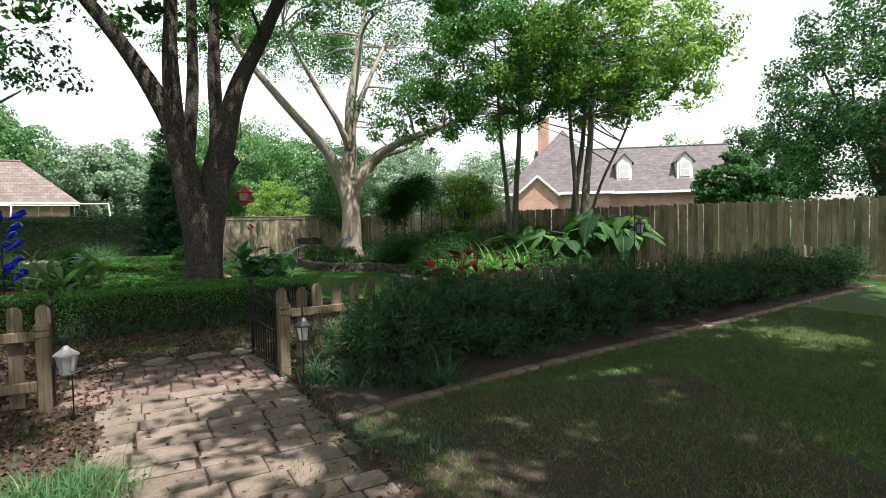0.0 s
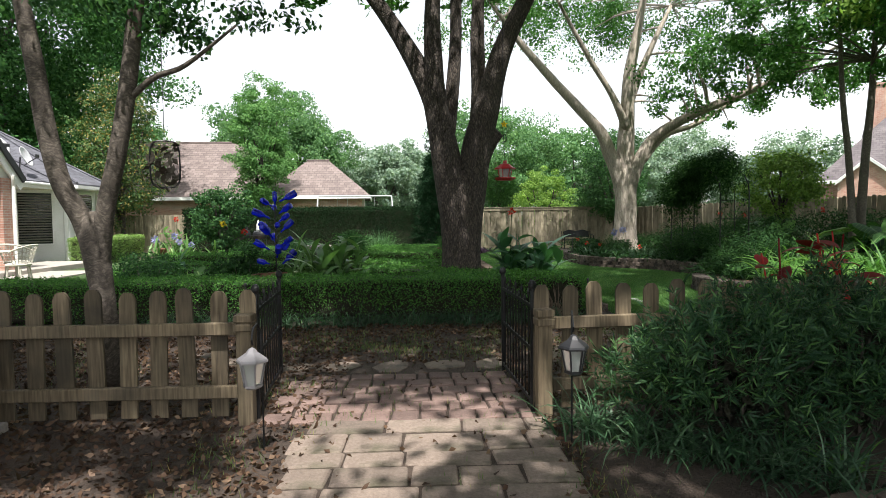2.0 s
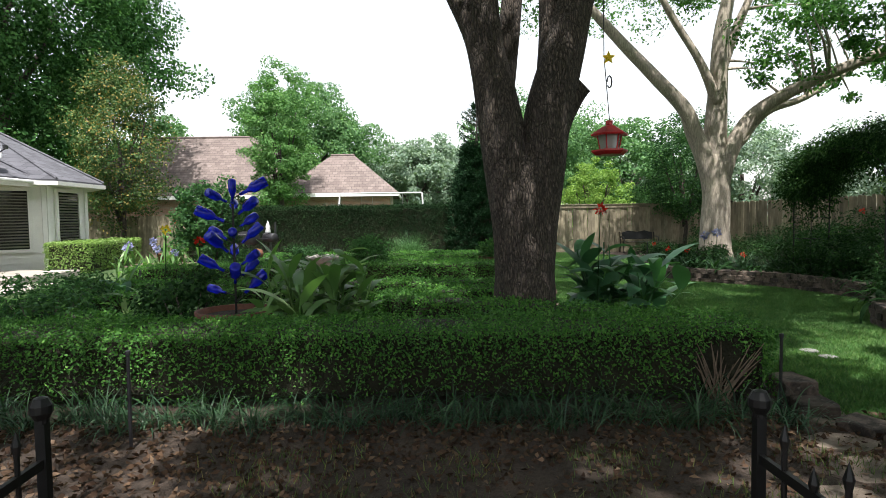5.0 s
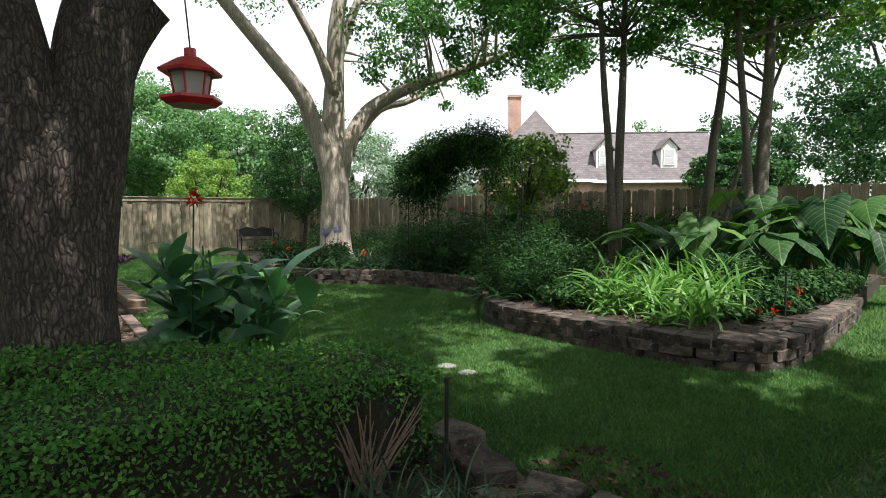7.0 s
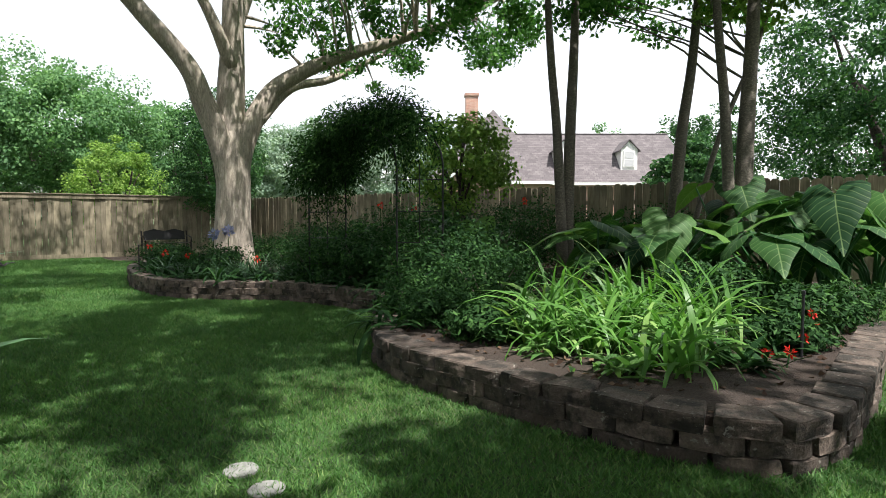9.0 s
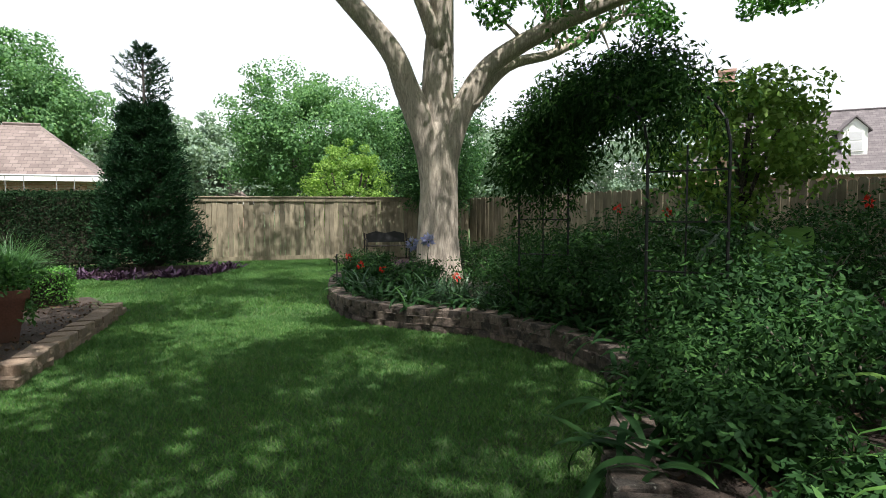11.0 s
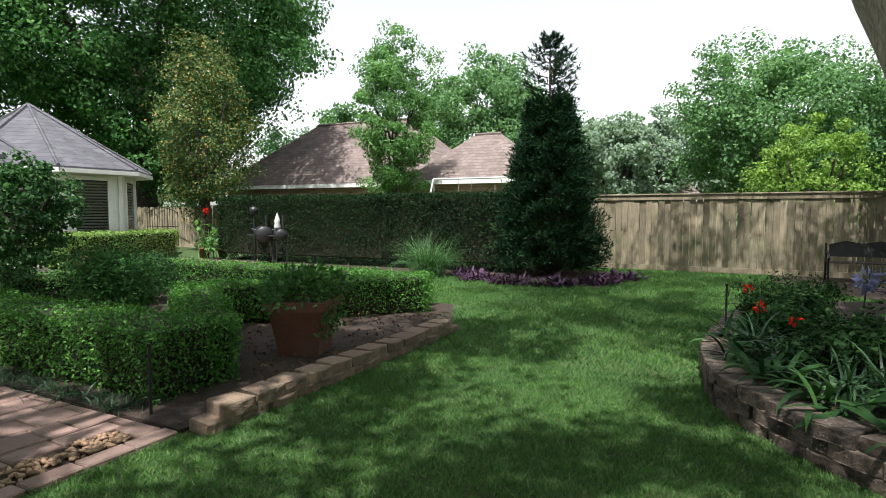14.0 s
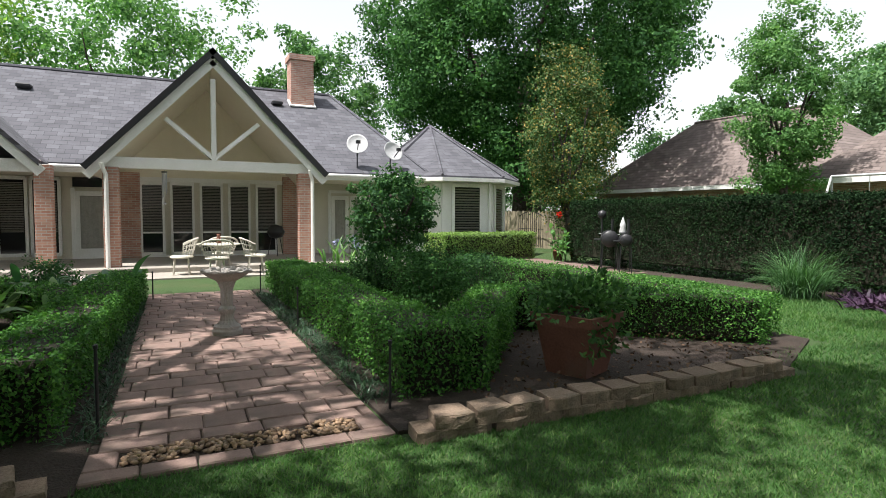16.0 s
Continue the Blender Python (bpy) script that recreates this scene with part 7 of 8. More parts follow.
def bottle_tree(x, y):
    ob = thing("bottle_tree", "cobalt blue glass bottle tree standing in a terracotta bowl", "garden ornament", pose(x, y, 0))
    part("pole", Geo().tube([(0, 0, 0.3), (0, 0, 1.72)], 0.012, 8), M["iron"], ob)
    k = 0
    r = random.Random(2)
    for i in range(17):
        z = 0.6 + i * 0.066
        a = i * 2.35 + 0.4
        el = radians(24 + r.uniform(-14, 22))
        d = Vector((math.cos(a) * math.cos(el), math.sin(a) * math.cos(el), math.sin(el)))
        ln = 0.1 + 0.05 * (1 - i / 17)
        e = Vector((0, 0, z)) + d * ln
        part("arm", Geo().tube([(0, 0, z), e], 0.006, 5), M["iron"], ob)
        m = Vector((0, 0, 1)).rotation_difference(d).to_matrix()
        sc = r.uniform(0.85, 1.12)
        prof = [(0.015, -0.02), (0.016, 0.05), (0.038, 0.09), (0.05, 0.11), (0.052, 0.23), (0.046, 0.245), (0.0, 0.24)]
        part("bottle", Geo().lathe([(p * sc, q * sc) for p, q in prof], e, 14, m), M["cobalt"], ob, "cobalt blue glass bottle", True)
    part("bottle", Geo().lathe([(0.013, -0.02), (0.014, 0.05), (0.038, 0.11), (0.04, 0.22), (0.0, 0.24)], (0, 0, 1.62), 14), M["cobalt"], ob, "", True)
    part("bowl", Geo().lathe([(0.0, 0.0), (0.26, 0.0), (0.35, 0.36), (0.375, 0.46), (0.39, 0.47), (0.395, 0.53), (0.365, 0.53), (0.345, 0.46), (0.0, 0.44)], (0, 0, 0.0), 28), M["terracotta"], ob, "wide terracotta bowl", True)
    part("soil", Geo().lathe([(0.345, 0.475), (0.0, 0.485)], (0, 0, 0), 20), M["soil"], ob)


bottle_tree(-2.15, 5.4)


def square_pot(x, y, z):
    ob = thing("planter", "large square terracotta planter with trailing green plants", "planter", pose(x, y, z, 0, 0, 22))
    g = Geo()
    for (s0, z0), (s1, z1) in (((0.2, 0), (0.28, 0.5)), ((0.315, 0.5), (0.325, 0.6))):
        b = [(i * s0, j * s0, z0) for i, j in ((-1, -1), (1, -1), (1, 1), (-1, 1))]
        t = [(i * s1, j * s1, z1) for i, j in ((-1, -1), (1, -1), (1, 1), (-1, 1))]
        g.add(b + t, [(3, 2, 1, 0)] + [(i, (i + 1) % 4, 4 + (i + 1) % 4, 4 + i) for i in range(4)])
    s0, s1 = 0.325, 0.28
    a = [(i * s0, j * s0, 0.6) for i, j in ((-1, -1), (1, -1), (1, 1), (-1, 1))]
    b = [(i * s1, j * s1, 0.6) for i, j in ((-1, -1), (1, -1), (1, 1), (-1, 1))]
    c = [(i * s1, j * s1, 0.52) for i, j in ((-1, -1), (1, -1), (1, 1), (-1, 1))]
    g.add(a + b + c, [(i, (i + 1) % 4, 4 + (i + 1) % 4, 4 + i) for i in range(4)] + [(4 + i, 4 + (i + 1) % 4, 8 + (i + 1) % 4, 8 + i) for i in range(4)])
    part("pot_body", g, M["terracotta"], ob)
    part("rosette", Geo().lathe([(0, 0.0), (0.03, 0.0), (0.05, 0.012), (0.06, 0.0)], (0.245, 0, 0.28), 10, Matrix.Rotation(radians(83), 3, "Y")), M["terracotta"], ob)
    part("soil", Geo().box((0, 0, 0.53), (0.55, 0.55, 0.02)), M["soil"], ob)
    C, P, D = crown_points((0, 0, 0.72), (0.44, 0.42, 0.19), 62, 20, 0.11, 0.2, -0.8)
    P2 = np.stack([rng.uniform(0.2, 0.36, 160), rng.uniform(-0.36, 0.3, 160), rng.uniform(0.25, 0.65, 160)], 1)
    P2[:, 0] = 0.3 + rng.normal(0, 0.03, 160)
    tagged(part("planting", quads("planting", leaves(np.concatenate([P, P2]), np.concatenate([D, ball(160)]), 0.085, 0.04, jitter=0.6), M["trail"]), M["trail"], ob, "trailing leafy plants"), kind="stuff")


square_pot(1.02, 12.2, 0.0)


def bird_bath(x, y):
    ob = thing("bird_bath", "pale cast-stone birdbath on a fluted pedestal", "birdbath", pose(x, y, 0.025))
    part("plinth", Geo().lathe([(0, 0), (0.18, 0), (0.18, 0.05), (0.16, 0.07), (0.16, 0.1), (0.12, 0.13)], (0, 0, 0), 24), M["stone_pale"], ob)
    g = Geo()
    seg = 32
    prof = [(0.12, 0.12), (0.085, 0.17), (0.075, 0.25), (0.1, 0.29), (0.1, 0.32), (0.07, 0.35), (0.075, 0.55), (0.1, 0.62), (0.12, 0.66)]
    g.lathe(prof, (0, 0, 0), seg)
    g.v = [(vx * (0.94 if i % 2 else 1), vy * (0.94 if i % 2 else 1), vz) for i, (vx, vy, vz) in enumerate(g.v)]
    part("pedestal", g, M["stone_pale"], ob)
    part("basin", Geo().lathe([(0.0, 0.66), (0.12, 0.66), (0.2, 0.7), (0.28, 0.76), (0.295, 0.78), (0.28, 0.79), (0.2, 0.74), (0.0, 0.72)], (0, 0, 0), 28), M["stone_pale"], ob, "", True)
    part("shell_rim", Geo().tube([(0.285 * math.cos(a), 0.285 * math.sin(a), 0.785 + 0.012 * math.sin(9 * a)) for a in np.linspace(0, 6.2832, 60)], 0.014, 6), M["stone_pale"], ob)
    for k in range(5):
        part("ornament", Geo().lathe([(0, 0.75), (0.035, 0.76), (0.04, 0.79), (0.02, 0.82), (0, 0.83)], (0.15 * math.cos(k * 1.26), 0.15 * math.sin(k * 1.26), 0), 8), M["stone_pale"], ob, "", True)


bird_bath(-2.15, 9.33)


def bench(x, y, rz):
    ob = thing("garden_bench", "dark metal and wood garden bench with scrolled back", "bench", pose(x, y, 0.01, 0, 0, rz))
    for k in range(5):
        part("seat_slat", Geo().box((0, -0.18 + k * 0.085, 0.42), (1.35, 0.07, 0.025), None, 0.006), M["bark_dark"], ob)
    part("back_panel", Geo().add([(-0.6, 0.24, 0.52), (0.6, 0.24, 0.52), (0.6, 0.3, 0.78), (0.3, 0.31, 0.86), (0, 0.31, 0.8), (-0.3, 0.31, 0.86), (-0.6, 0.3, 0.78), (-0.6, 0.27, 0.52), (0.6, 0.27, 0.52), (0.6, 0.33, 0.78), (0.3, 0.34, 0.86), (0, 0.34, 0.8), (-0.3, 0.34, 0.86), (-0.6, 0.33, 0.78)], [(0, 1, 2, 3, 4, 5, 6), (13, 12, 11, 10, 9, 8, 7)] + [(i, (i + 1) % 7, 7 + (i + 1) % 7, 7 + i) for i in range(7)]), M["iron"], ob)
    for s in (-0.66, 0.66):
        part("leg", Geo().tube([(s, -0.24, 0), (s, -0.22, 0.3), (s, -0.22, 0.42)], 0.022, 6), M["iron"], ob)
        part("leg", Geo().tube([(s, 0.3, 0), (s, 0.22, 0.42), (s, 0.3, 0.8)], 0.022, 6), M["iron"], ob)
        part("armrest", Geo().tube([(s, 0.26, 0.62), (s, 0.0, 0.64), (s, -0.24, 0.6), (s, -0.28, 0.52), (s, -0.22, 0.42)], 0.02, 6), M["iron"], ob)


bench(7.3, 22.2, 0)


def lantern(x, y, mat, label, top=0.78):
    ob = thing("lantern", label, "lantern", pose(x, y, 0))
    part("hook_rod", Geo().tube([(0.02, 0.12, 0), (0.02, 0.12, top), (0.01, 0.08, top + 0.05), (0, 0.03, top + 0.03), (0, 0, top - 0.03), (0, 0.015, top - 0.06)], 0.006, 6), M["iron"], ob)
    z = top - 0.09
    part("roof", Geo().lathe([(0.0, z + 0.02), (0.02, z + 0.01), (0.035, z - 0.01), (0.085, z - 0.045), (0.09, z - 0.055), (0.09, z - 0.065), (0, z - 0.06)], (0, 0, 0), 6), mat, ob)
    part("glass", Geo().lathe([(0.068, z - 0.065), (0.045, z - 0.19), (0.0, z - 0.19)], (0, 0, 0), 6), M["clear"], ob)
    for k in range(6):
        a = math.radians(60 * k)
        part("bar", Geo().tube([(0.072 * math.cos(a), 0.072 * math.sin(a), z - 0.062), (0.047 * math.cos(a), 0.047 * math.sin(a), z - 0.195)], 0.006, 5), mat, ob)
    part("base", Geo().lathe([(0.055, z - 0.19), (0.055, z - 0.205), (0.03, z - 0.22), (0, z - 0.225)], (0, 0, 0), 6), mat, ob)


lantern(-0.78, -0.62, M["lantern_grey"], "grey solar lantern hanging on a hook by the gate post", 0.72)
lantern(1.06, -0.62, M["black"], "black lantern hanging on a hook beside the shrubs", 0.76)
lantern(6.35, 0.3, M["black"], "black lantern on a tall hook behind the shrub row", 1.6)


def stake(x, y, h, label="thin dark garden stake with a small cap"):
    ob = thing("garden_stake", label, "stake", pose(x, y, 0))
    part("rod", Geo().tube([(0, 0, -0.03), (0.004, 0, h)], 0.011, 8), M["black"], ob)
    part("cap", Geo().lathe([(0.016, h - 0.02), (0.016, h + 0.006), (0, h + 0.012)], (0.004, 0, 0), 8), M["black"], ob)


for x, y, h in ((2.4, 3.72, 0.55), (-1.95, 3.1, 0.62), (1.3, 10.22, 0.55), (0.85, 8.26, 0.6), (-2.2, 10.2, 0.55), (-5.8, 10.2, 0.55), (-5.7, 8.4, 0.5), (7.35, 4.3, 0.72), (4.95, 14.2, 0.75)):
    stake(x, y, h)

g = Geo().lathe([(0, 0.0), (0.085, 0.0), (0.085, 0.012), (0.08, 0.016), (0, 0.018)], (0, 0, 0), 24)
for x, y in ((3.7, 5.52), (3.72, 5.24)):
    ob = solid("utility_cover", g, M["cover"], "round grey concrete utility cover set in the lawn", "cover")
    ob.matrix_world = pose(x, y, 0.0)


def air_unit(x, y):
    ob = thing("air_conditioner", "grey metal air conditioner unit beside the picket fence", "air conditioner", pose(x, y, 0))
    part("pad", Geo().box((0, 0, 0.03), (1.0, 0.95, 0.07), None, 0.01), M["concrete"], ob)
    part("casing", Geo().box((0, 0, 0.34), (0.78, 0.72, 0.54), None, 0.03), M["black"], ob)
    part("top", Geo().box((0, 0, 0.63), (0.88, 0.82, 0.05), None, 0.015), M["ac"], ob)
    for s in (-1, 1):
        for t in (-1, 1):
            part("corner_post", Geo().box((s * 0.405, t * 0.375, 0.34), (0.05, 0.05, 0.56), None, 0.01), M["ac"], ob)
    for k in range(16):
        part("louvre", Geo().box((0.405, 0, 0.1 + k * 0.032), (0.012, 0.7, 0.012)).box((0, -0.375, 0.1 + k * 0.032), (0.76, 0.012, 0.012)), M["ac"], ob)
    part("fan_grille", Geo().tube([(0.28 * math.cos(a), 0.28 * math.sin(a), 0.66) for a in np.linspace(0, 6.2832, 30)], 0.01, 5), M["black"], ob)


air_unit(-3.05, -0.52)


def metal_hanging(x, y, z):
    ob = thing("metal_ornament", "black openwork metal leaf panel hanging from a branch", "garden ornament", pose(x, y, z, 0, 0, 15))
    part("rim", Geo().tube([(0.1 * math.copysign(abs(math.cos(a)) ** 0.5, math.cos(a)), 0, 0.17 * math.copysign(abs(math.sin(a)) ** 0.5, math.sin(a))) for a in np.linspace(0, 6.2832, 40)], 0.006, 5), M["iron"], ob)
    n = 70
    P = np.stack([rng.uniform(-0.09, 0.09, n), rng.normal(0, 0.006, n), rng.uniform(-0.16, 0.14, n)], 1)
    tagged(part("leafwork", quads("leafwork", leaves(P, np.stack([rng.normal(0, 1, n), 0 * P[:, 0], rng.normal(0, 1, n)], 1), 0.075, 0.042, 0.1, 0.05), M["bronze"]), M["bronze"], ob), kind="stuff")
    part("chain", Geo().tube([(0, 0, 0.17), (0, 0, 1.25)], 0.003, 4), M["iron"], ob)


metal_hanging(-1.68, 0.42, 1.79)


def swing_frame():
    ob = thing("swing_frame", "pale green metal swing-set frame beyond the hedge", "swing set", pose(-3.3, 26.4, 0, 0, 0, 4))
    part("top_bar", Geo().tube([(-1.9, 0, 2.7), (1.9, 0, 2.7)], 0.035, 8), M["dish"], ob)
    for s in (-1.9, 1.9):
        for t in (-0.8, 0.8):
            part("leg", Geo().tube([(s, 0, 2.7), (s + (0.2 if s > 0 else -0.2), t, 0)], 0.035, 8), M["dish"], ob)
    for x in (-0.9, -0.4, 0.5, 1.0):
        part("chain", Geo().tube([(x, 0, 2.7), (x, 0, 0.5)], 0.012, 5), M["steel"], ob)
    for x in (-0.65, 0.75):
        part("swing_seat", Geo().box((x, 0, 0.5), (0.5, 0.2, 0.03), None, 0.01), M["black"], ob)


swing_frame()


def hoop():
    ob = thing("basketball_hoop", "basketball hoop with a pale fan-shaped backboard", "basketball hoop", pose(39, 20.8, 0, 0, 0, -120))
    part("pole", Geo().tube([(0, 0, 0), (0, 0, 3.6), (0.5, 0, 4.0)], 0.06, 8), M["steel"], ob)
    pts = [(0.5 * math.cos(a), 0.45 * math.sin(a)) for a in np.linspace(-0.4, math.pi + 0.4, 14)]
    n = len(pts)
    part("backboard", Geo().add([(0.55, a, 3.9 + b) for a, b in pts] + [(0.6, a, 3.9 + b) for a, b in pts], [tuple(range(n)), tuple(reversed(range(n, 2 * n)))] + [(i, (i + 1) % n, n + (i + 1) % n, n + i) for i in range(n)]), M["dish"], ob)
    part("rim", Geo().tube([(0.85 + 0.23 * math.cos(a), 0.23 * math.sin(a), 3.75) for a in np.linspace(0, 6.2832, 20)], 0.012, 5), M["red_paint"], ob)


hoop()


def smoker(x, y, rz, s=1.0):
    ob = thing("barbecue_grill", "black barrel barbecue grill standing by the tall hedge", "barbecue", pose(x, y, 0.03, 0, 0, rz))
    rot = Matrix.Rotation(radians(90), 3, "Y")
    part("barrel", Geo().lathe([(0, -0.42 * s), (0.2 * s, -0.42 * s), (0.23 * s, -0.38 * s), (0.23 * s, 0.38 * s), (0.2 * s, 0.42 * s), (0, 0.42 * s)], (0, 0, 0.85), 18, rot), M["black"], ob, "", True)
    part("side_shelf", Geo().box((0, -0.32 * s, 0.82), (0.8 * s, 0.16, 0.025)), M["black"], ob)
    for i in (-0.33, 0.33):
        for j in (-0.18, 0.18):
            part("leg", Geo().tube([(i * s, j * s, 0.7), (i * 1.1 * s, j * 1.2 * s, 0)], 0.015, 6), M["black"], ob)
    part("chimney_pipe", Geo().tube([(0.36 * s, 0.05, 1.0), (0.36 * s, 0.05, 1.4)], 0.035, 8), M["black"], ob)
    part("lid_handle", Geo().tube([(-0.2 * s, -0.22 * s, 0.98), (-0.2 * s, -0.27 * s, 0.99), (0.2 * s, -0.27 * s, 0.99), (0.2 * s, -0.22 * s, 0.98)], 0.01, 6), M["steel"], ob)


smoker(-7.2, 19.75, -38)
smoker(-6.35, 19.55, -38, 0.7)
ob = thing("garden_figurine", "small pale blue pointed garden figurine on the grill", "figurine", pose(-6.4, 19.5, 1.045))
part("figure", Geo().lathe([(0, 0), (0.09, 0), (0.1, 0.05), (0.07, 0.16), (0.085, 0.22), (0.06, 0.28), (0.03, 0.38), (0, 0.45)], (0, 0, 0), 12), M["dish"], ob, "", True)
ob = thing("lamp_post", "black post lamp with a round head by the grill", "lamp", pose(-7.75, 19.95, 0))
part("post", Geo().tube([(0, 0, 0), (0, 0, 1.45)], 0.025, 8), M["black"], ob)
part("head", Geo().lathe([(0, 1.42), (0.1, 1.46), (0.13, 1.55), (0.1, 1.64), (0, 1.68)], (0, 0, 0), 14), M["black"], ob, "", True)


def clay_pot(x, y, r, h):
    ob = thing("flower_pot", "round terracotta flower pot on the ground", "flower pot", pose(x, y, 0.01))
    part("pot_body", Geo().lathe([(0, 0), (r * 0.7, 0), (r * 0.92, h * 0.8), (r, h * 0.8), (r, h), (r * 0.88, h), (r * 0.85, h * 0.85), (0, h * 0.82)], (0, 0, 0), 18), M["terracotta"], ob, "", True)
    tagged(part("planting", quads("planting", leaves(np.array((0, 0, h)) + rng.normal(0, r * 0.6, (120, 3)) * np.array((1, 1, 0.6)) + np.array((0, 0, 0.12)), ball(120), 0.1, 0.05), M["fern"]), M["fern"], ob), kind="stuff")


clay_pot(-10.7, 20.6, 0.2, 0.34)
clay_pot(-10.2, 20.9, 0.16, 0.28)
ob = thing("gazing_ball", "brown ceramic garden ball among the hedges", "garden ornament", pose(-4.6, 13.2, 0.05))
part("stand", Geo().lathe([(0.1, 0), (0.06, 0.1), (0.06, 0.45), (0.09, 0.5), (0, 0.5)], (0, 0, 0), 12), M["stone_pale"], ob)
part("sphere", Geo().lathe([(0.02, 0.49), (0.1, 0.53), (0.13, 0.62), (0.1, 0.71), (0, 0.75)], (0, 0, 0), 16), M["terracotta"], ob, "", True)


# ---------------- porch furniture ----------------
def wicker_chair():
    ob = thing("porch_chair", "white wicker porch chair with a curved back", "chair", pose(0, 0, 0), group="chairs round the porch table")
    part("seat", Geo().lathe([(0, 0.4), (0.24, 0.4), (0.27, 0.43), (0.24, 0.46), (0, 0.46)], (0, 0, 0), 16), M["wicker"], ob)
    angles = np.linspace(math.pi - 1.45, math.pi + 1.45, 13)
    rows = [[(r * math.cos(a), r * math.sin(a), 0.46 + j * 0.14 - 0.053 * j * abs(a - math.pi) ** 2 / 2.2) for a in angles] for j, r in enumerate((0.25, 0.29, 0.33, 0.37))]
    for i in range(13):
        part("back_rod", Geo().tube([q[i] for q in rows], 0.007, 5), M["wicker"], ob)
    for q in rows[1:3]:
        part("back_band", Geo().tube(q, 0.009, 5), M["wicker"], ob)
    part("back_rim", Geo().tube(rows[-1], 0.022, 6), M["wicker"], ob)
    for a in (0.7, 2.3, 3.9, 5.5):
        part("leg", Geo().tube([(0.2 * math.cos(a), 0.2 * math.sin(a), 0.42), (0.25 * math.cos(a), 0.25 * math.sin(a), 0)], 0.02, 6), M["wicker"], ob)
    return ob


PT = (-9.95, 9.75)
TZ = 0.035
first = wicker_chair()
first.matrix_world = pose(PT[0] + 0.85, PT[1] - 0.1, TZ, 0, 0, 0)
for dx, dy, rz in ((0.1, -0.85, -90), (0.15, 0.85, 90), (-0.85, 0.15, 180)):
    copy_thing(first, pose(PT[0] + dx, PT[1] + dy, TZ, 0, 0, rz + 0))
first.matrix_world = pose(PT[0] + 0.85, PT[1] - 0.1, TZ, 0, 0, 180)
ob = thing("porch_table", "round white porch table on a pedestal", "table", pose(PT[0], PT[1], TZ))
part("tabletop", Geo().lathe([(0, 0.7), (0.5, 0.7), (0.52, 0.72), (0.5, 0.74), (0, 0.74)], (0, 0, 0), 24), M["wicker"], ob)
part("pedestal", Geo().lathe([(0.25, 0), (0.22, 0.05), (0.06, 0.12), (0.06, 0.6), (0.2, 0.7)], (0, 0, 0), 14), M["wicker"], ob)
ob = thing("vase", "small orange vase on the porch table", "vase", pose(PT[0], PT[1], TZ + 0.74))
part("vase_body", Geo().lathe([(0, 0), (0.05, 0), (0.07, 0.08), (0.035, 0.18), (0.05, 0.24), (0.04, 0.24)], (0, 0, 0), 12), M["terracotta"], ob, "", True)
ob = thing("porch_grill", "black kettle grill standing on the porch", "barbecue", pose(-13.9, 11.75, FL))
part("bowl", Geo().lathe([(0, 0.55), (0.2, 0.6), (0.28, 0.75), (0.28, 0.78), (0.2, 0.95), (0, 1.02)], (0, 0, 0), 18), M["black"], ob, "", True)
for k in range(3):
    a = k * 2.1
    part("leg", Geo().tube([(0.15 * math.cos(a), 0.15 * math.sin(a), 0.62), (0.28 * math.cos(a), 0.28 * math.sin(a), 0)], 0.014, 6), M["black"], ob)
ob = thing("wind_chime", "long metal wind chime hanging under the porch beam", "wind chime", pose(HX + 0.02, 8.55, 2.64))
part("top_disc", Geo().lathe([(0, -0.05), (0.07, -0.05), (0.07, -0.08), (0, -0.08)], (0, 0, 0), 12), M["black"], ob)
for k in range(5):
    part("tube", Geo().tube([(0.05 * math.cos(k * 1.26), 0.05 * math.sin(k * 1.26), -0.1), (0.05 * math.cos(k * 1.26), 0.05 * math.sin(k * 1.26), -0.55 - 0.05 * k)], 0.012, 6), M["steel"], ob)
part("cord", Geo().tube([(0, 0, 0), (0, 0, -0.85)], 0.003, 4), M["black"], ob)
part("sail", Geo().lathe([(0, -0.82), (0.05, -0.87), (0, -0.93)], (0, 0, 0), 8), M["steel"], ob)
ob = thing("easel_stand", "black metal easel stand by the house corner", "stand", pose(-9.6, 5.2, 0))
for x, y in ((0.25, 0.22), (0.25, -0.22), (-0.25, 0)):
    part("leg", Geo().tube([(x, y, 0), (0, 0, 1.9)], 0.014, 6), M["iron"], ob)
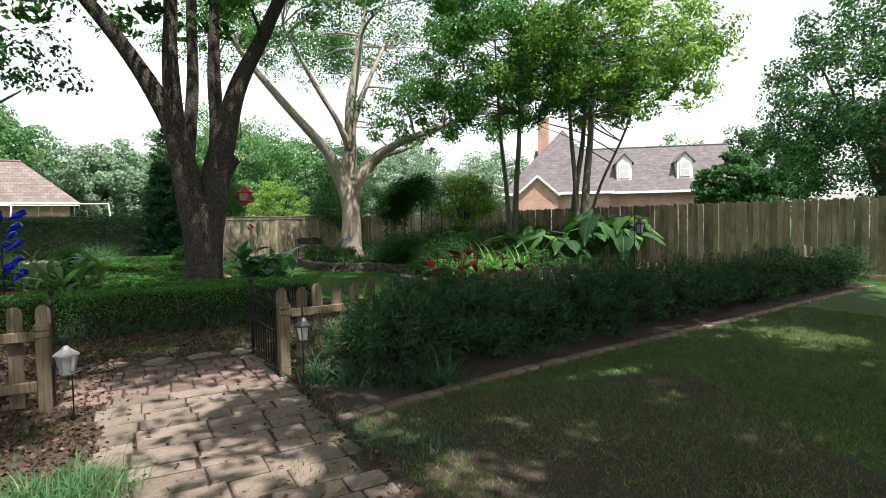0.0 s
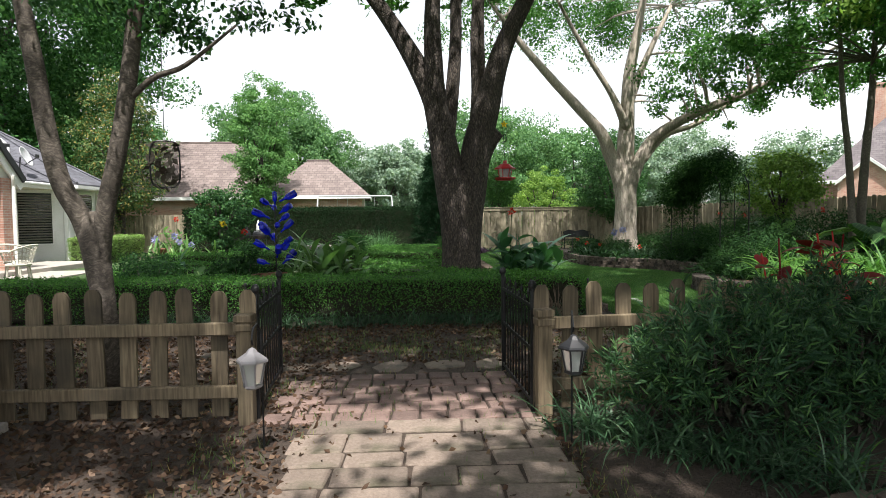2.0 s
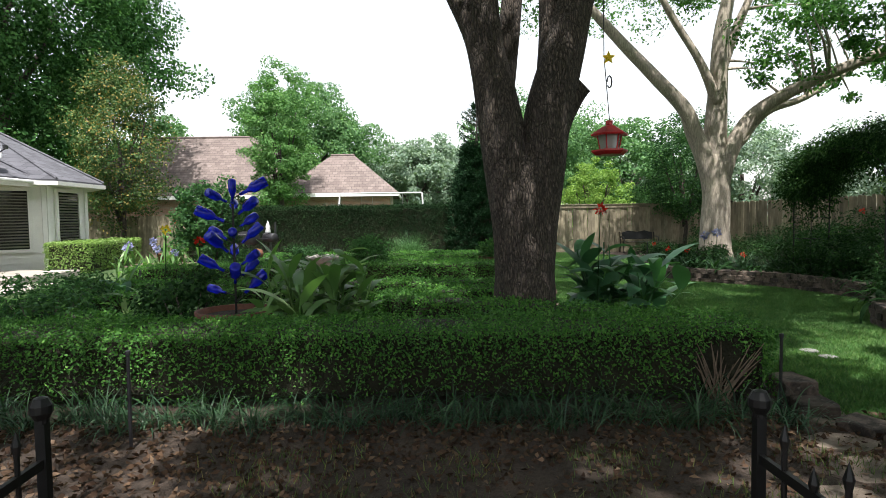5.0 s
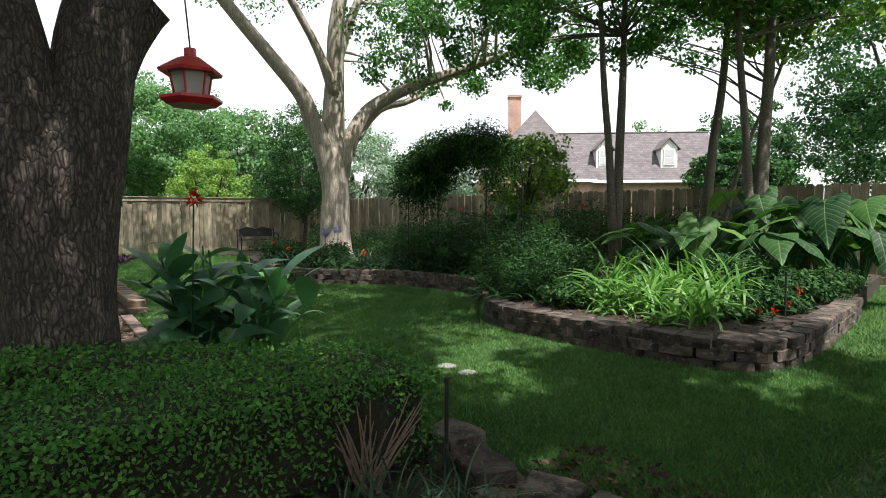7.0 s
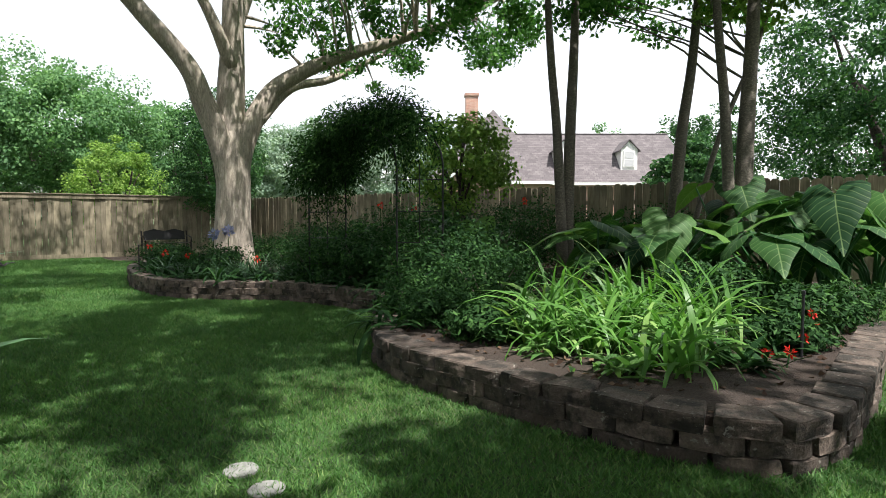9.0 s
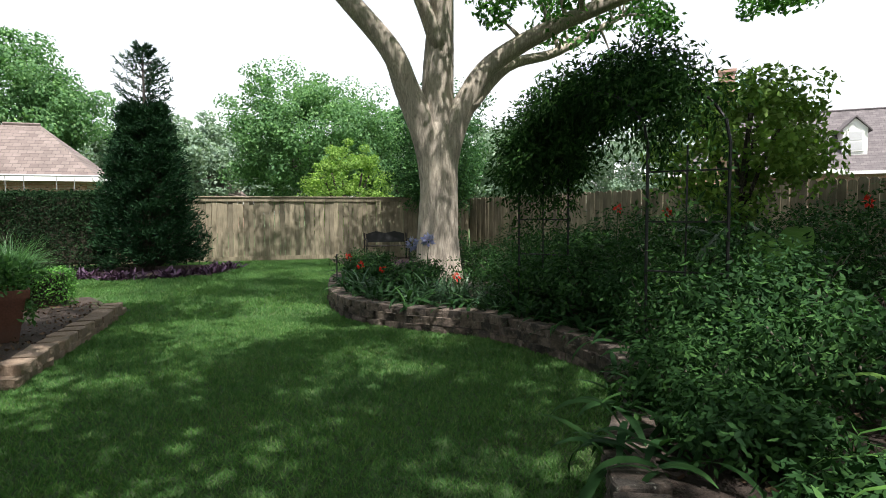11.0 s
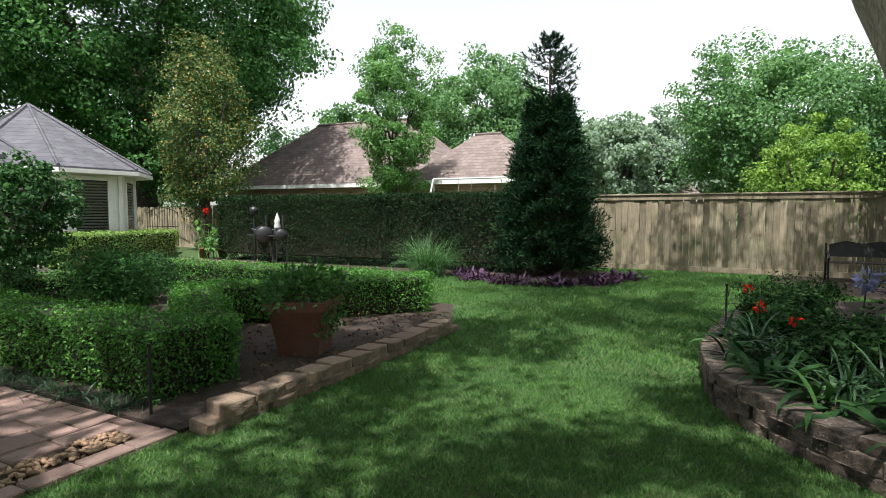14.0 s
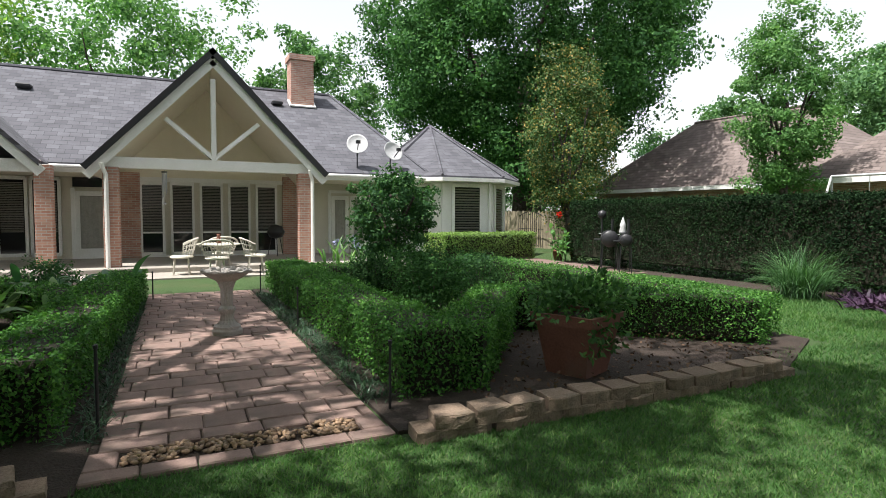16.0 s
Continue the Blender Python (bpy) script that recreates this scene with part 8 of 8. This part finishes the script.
part("shelf", Geo().box((0.12, 0, 0.9), (0.2, 0.36, 0.02)), M["iron"], ob)
part("plaque", Geo().box((0.14, 0, 1.08), (0.02, 0.36, 0.34), Matrix.Rotation(-0.15, 3, "Y")), M["black"], ob)
leafy("hosta", "broad-leaved plant with pale-edged leaves near the path", -3.6, 6.7, 0.0, 9, 0.5, 0.5, 0.16, M["ginger"], 0.35, 5, 50, 80)
leafy("hosta", "broad-leaved plant with pale-edged leaves near the path", -4.6, 7.3, 0.0, 8, 0.6, 0.5, 0.14, M["canna"], 0.3, 5, 50, 80)


# iron drive gate beside the bay
ob = thing("drive_gate", "black arched iron gate between the house and the fence", "gate", pose(-16.9, 23.6, 0))
for i in range(13):
    x = -1.0 + i * 0.165
    part("rod", Geo().tube([(x, 0, 0.08), (x, 0, 1.5 + 0.25 * math.cos(x * 1.5))], 0.011, 6), M["iron"], ob)
part("top_rail", Geo().tube([(x, 0, 1.45 + 0.25 * math.cos(x * 1.5)) for x in np.linspace(-1, 1, 12)], 0.018, 6), M["iron"], ob)
for z in (0.15, 0.9):
    part("rail", Geo().tube([(-1, 0, z), (1, 0, z)], 0.016, 6), M["iron"], ob)
# twigs at the hedge's bare end
g = Geo()
for k in range(22):
    a = k * 1.7
    limb(g, (2.05 + 0.04 * math.cos(a), 3.86 + 0.03 * math.sin(a), 0), (2.05 + 0.22 * math.cos(a * 1.3), 3.82 + 0.06 * math.sin(a), 0.3 + 0.18 * (k % 4) / 3), 0.0085, 0.003, 0.03, 5, 5, 0, 0.2)
solid("bare_twigs", g, M["twig"], "bare pale twigs showing at the hedge's end", "twigs", kind="stuff")
# stacked blocks by the stake at the hedge's end
for x, y, z, rz in ((2.55, 3.98, 0.045, 12), (2.6, 3.66, 0.045, -8), (2.58, 3.9, 0.143, 4), (2.72, 3.3, 0.02, 20), (2.8, 2.98, 0.015, 8)):
    ob = tagged(new("stone_block", CAP[0]), "weathered brown concrete block on the soil by the hedge", "block", "loose edging blocks")
    ob.matrix_world = pose(x, y, z, 0, 0, rz + 90)
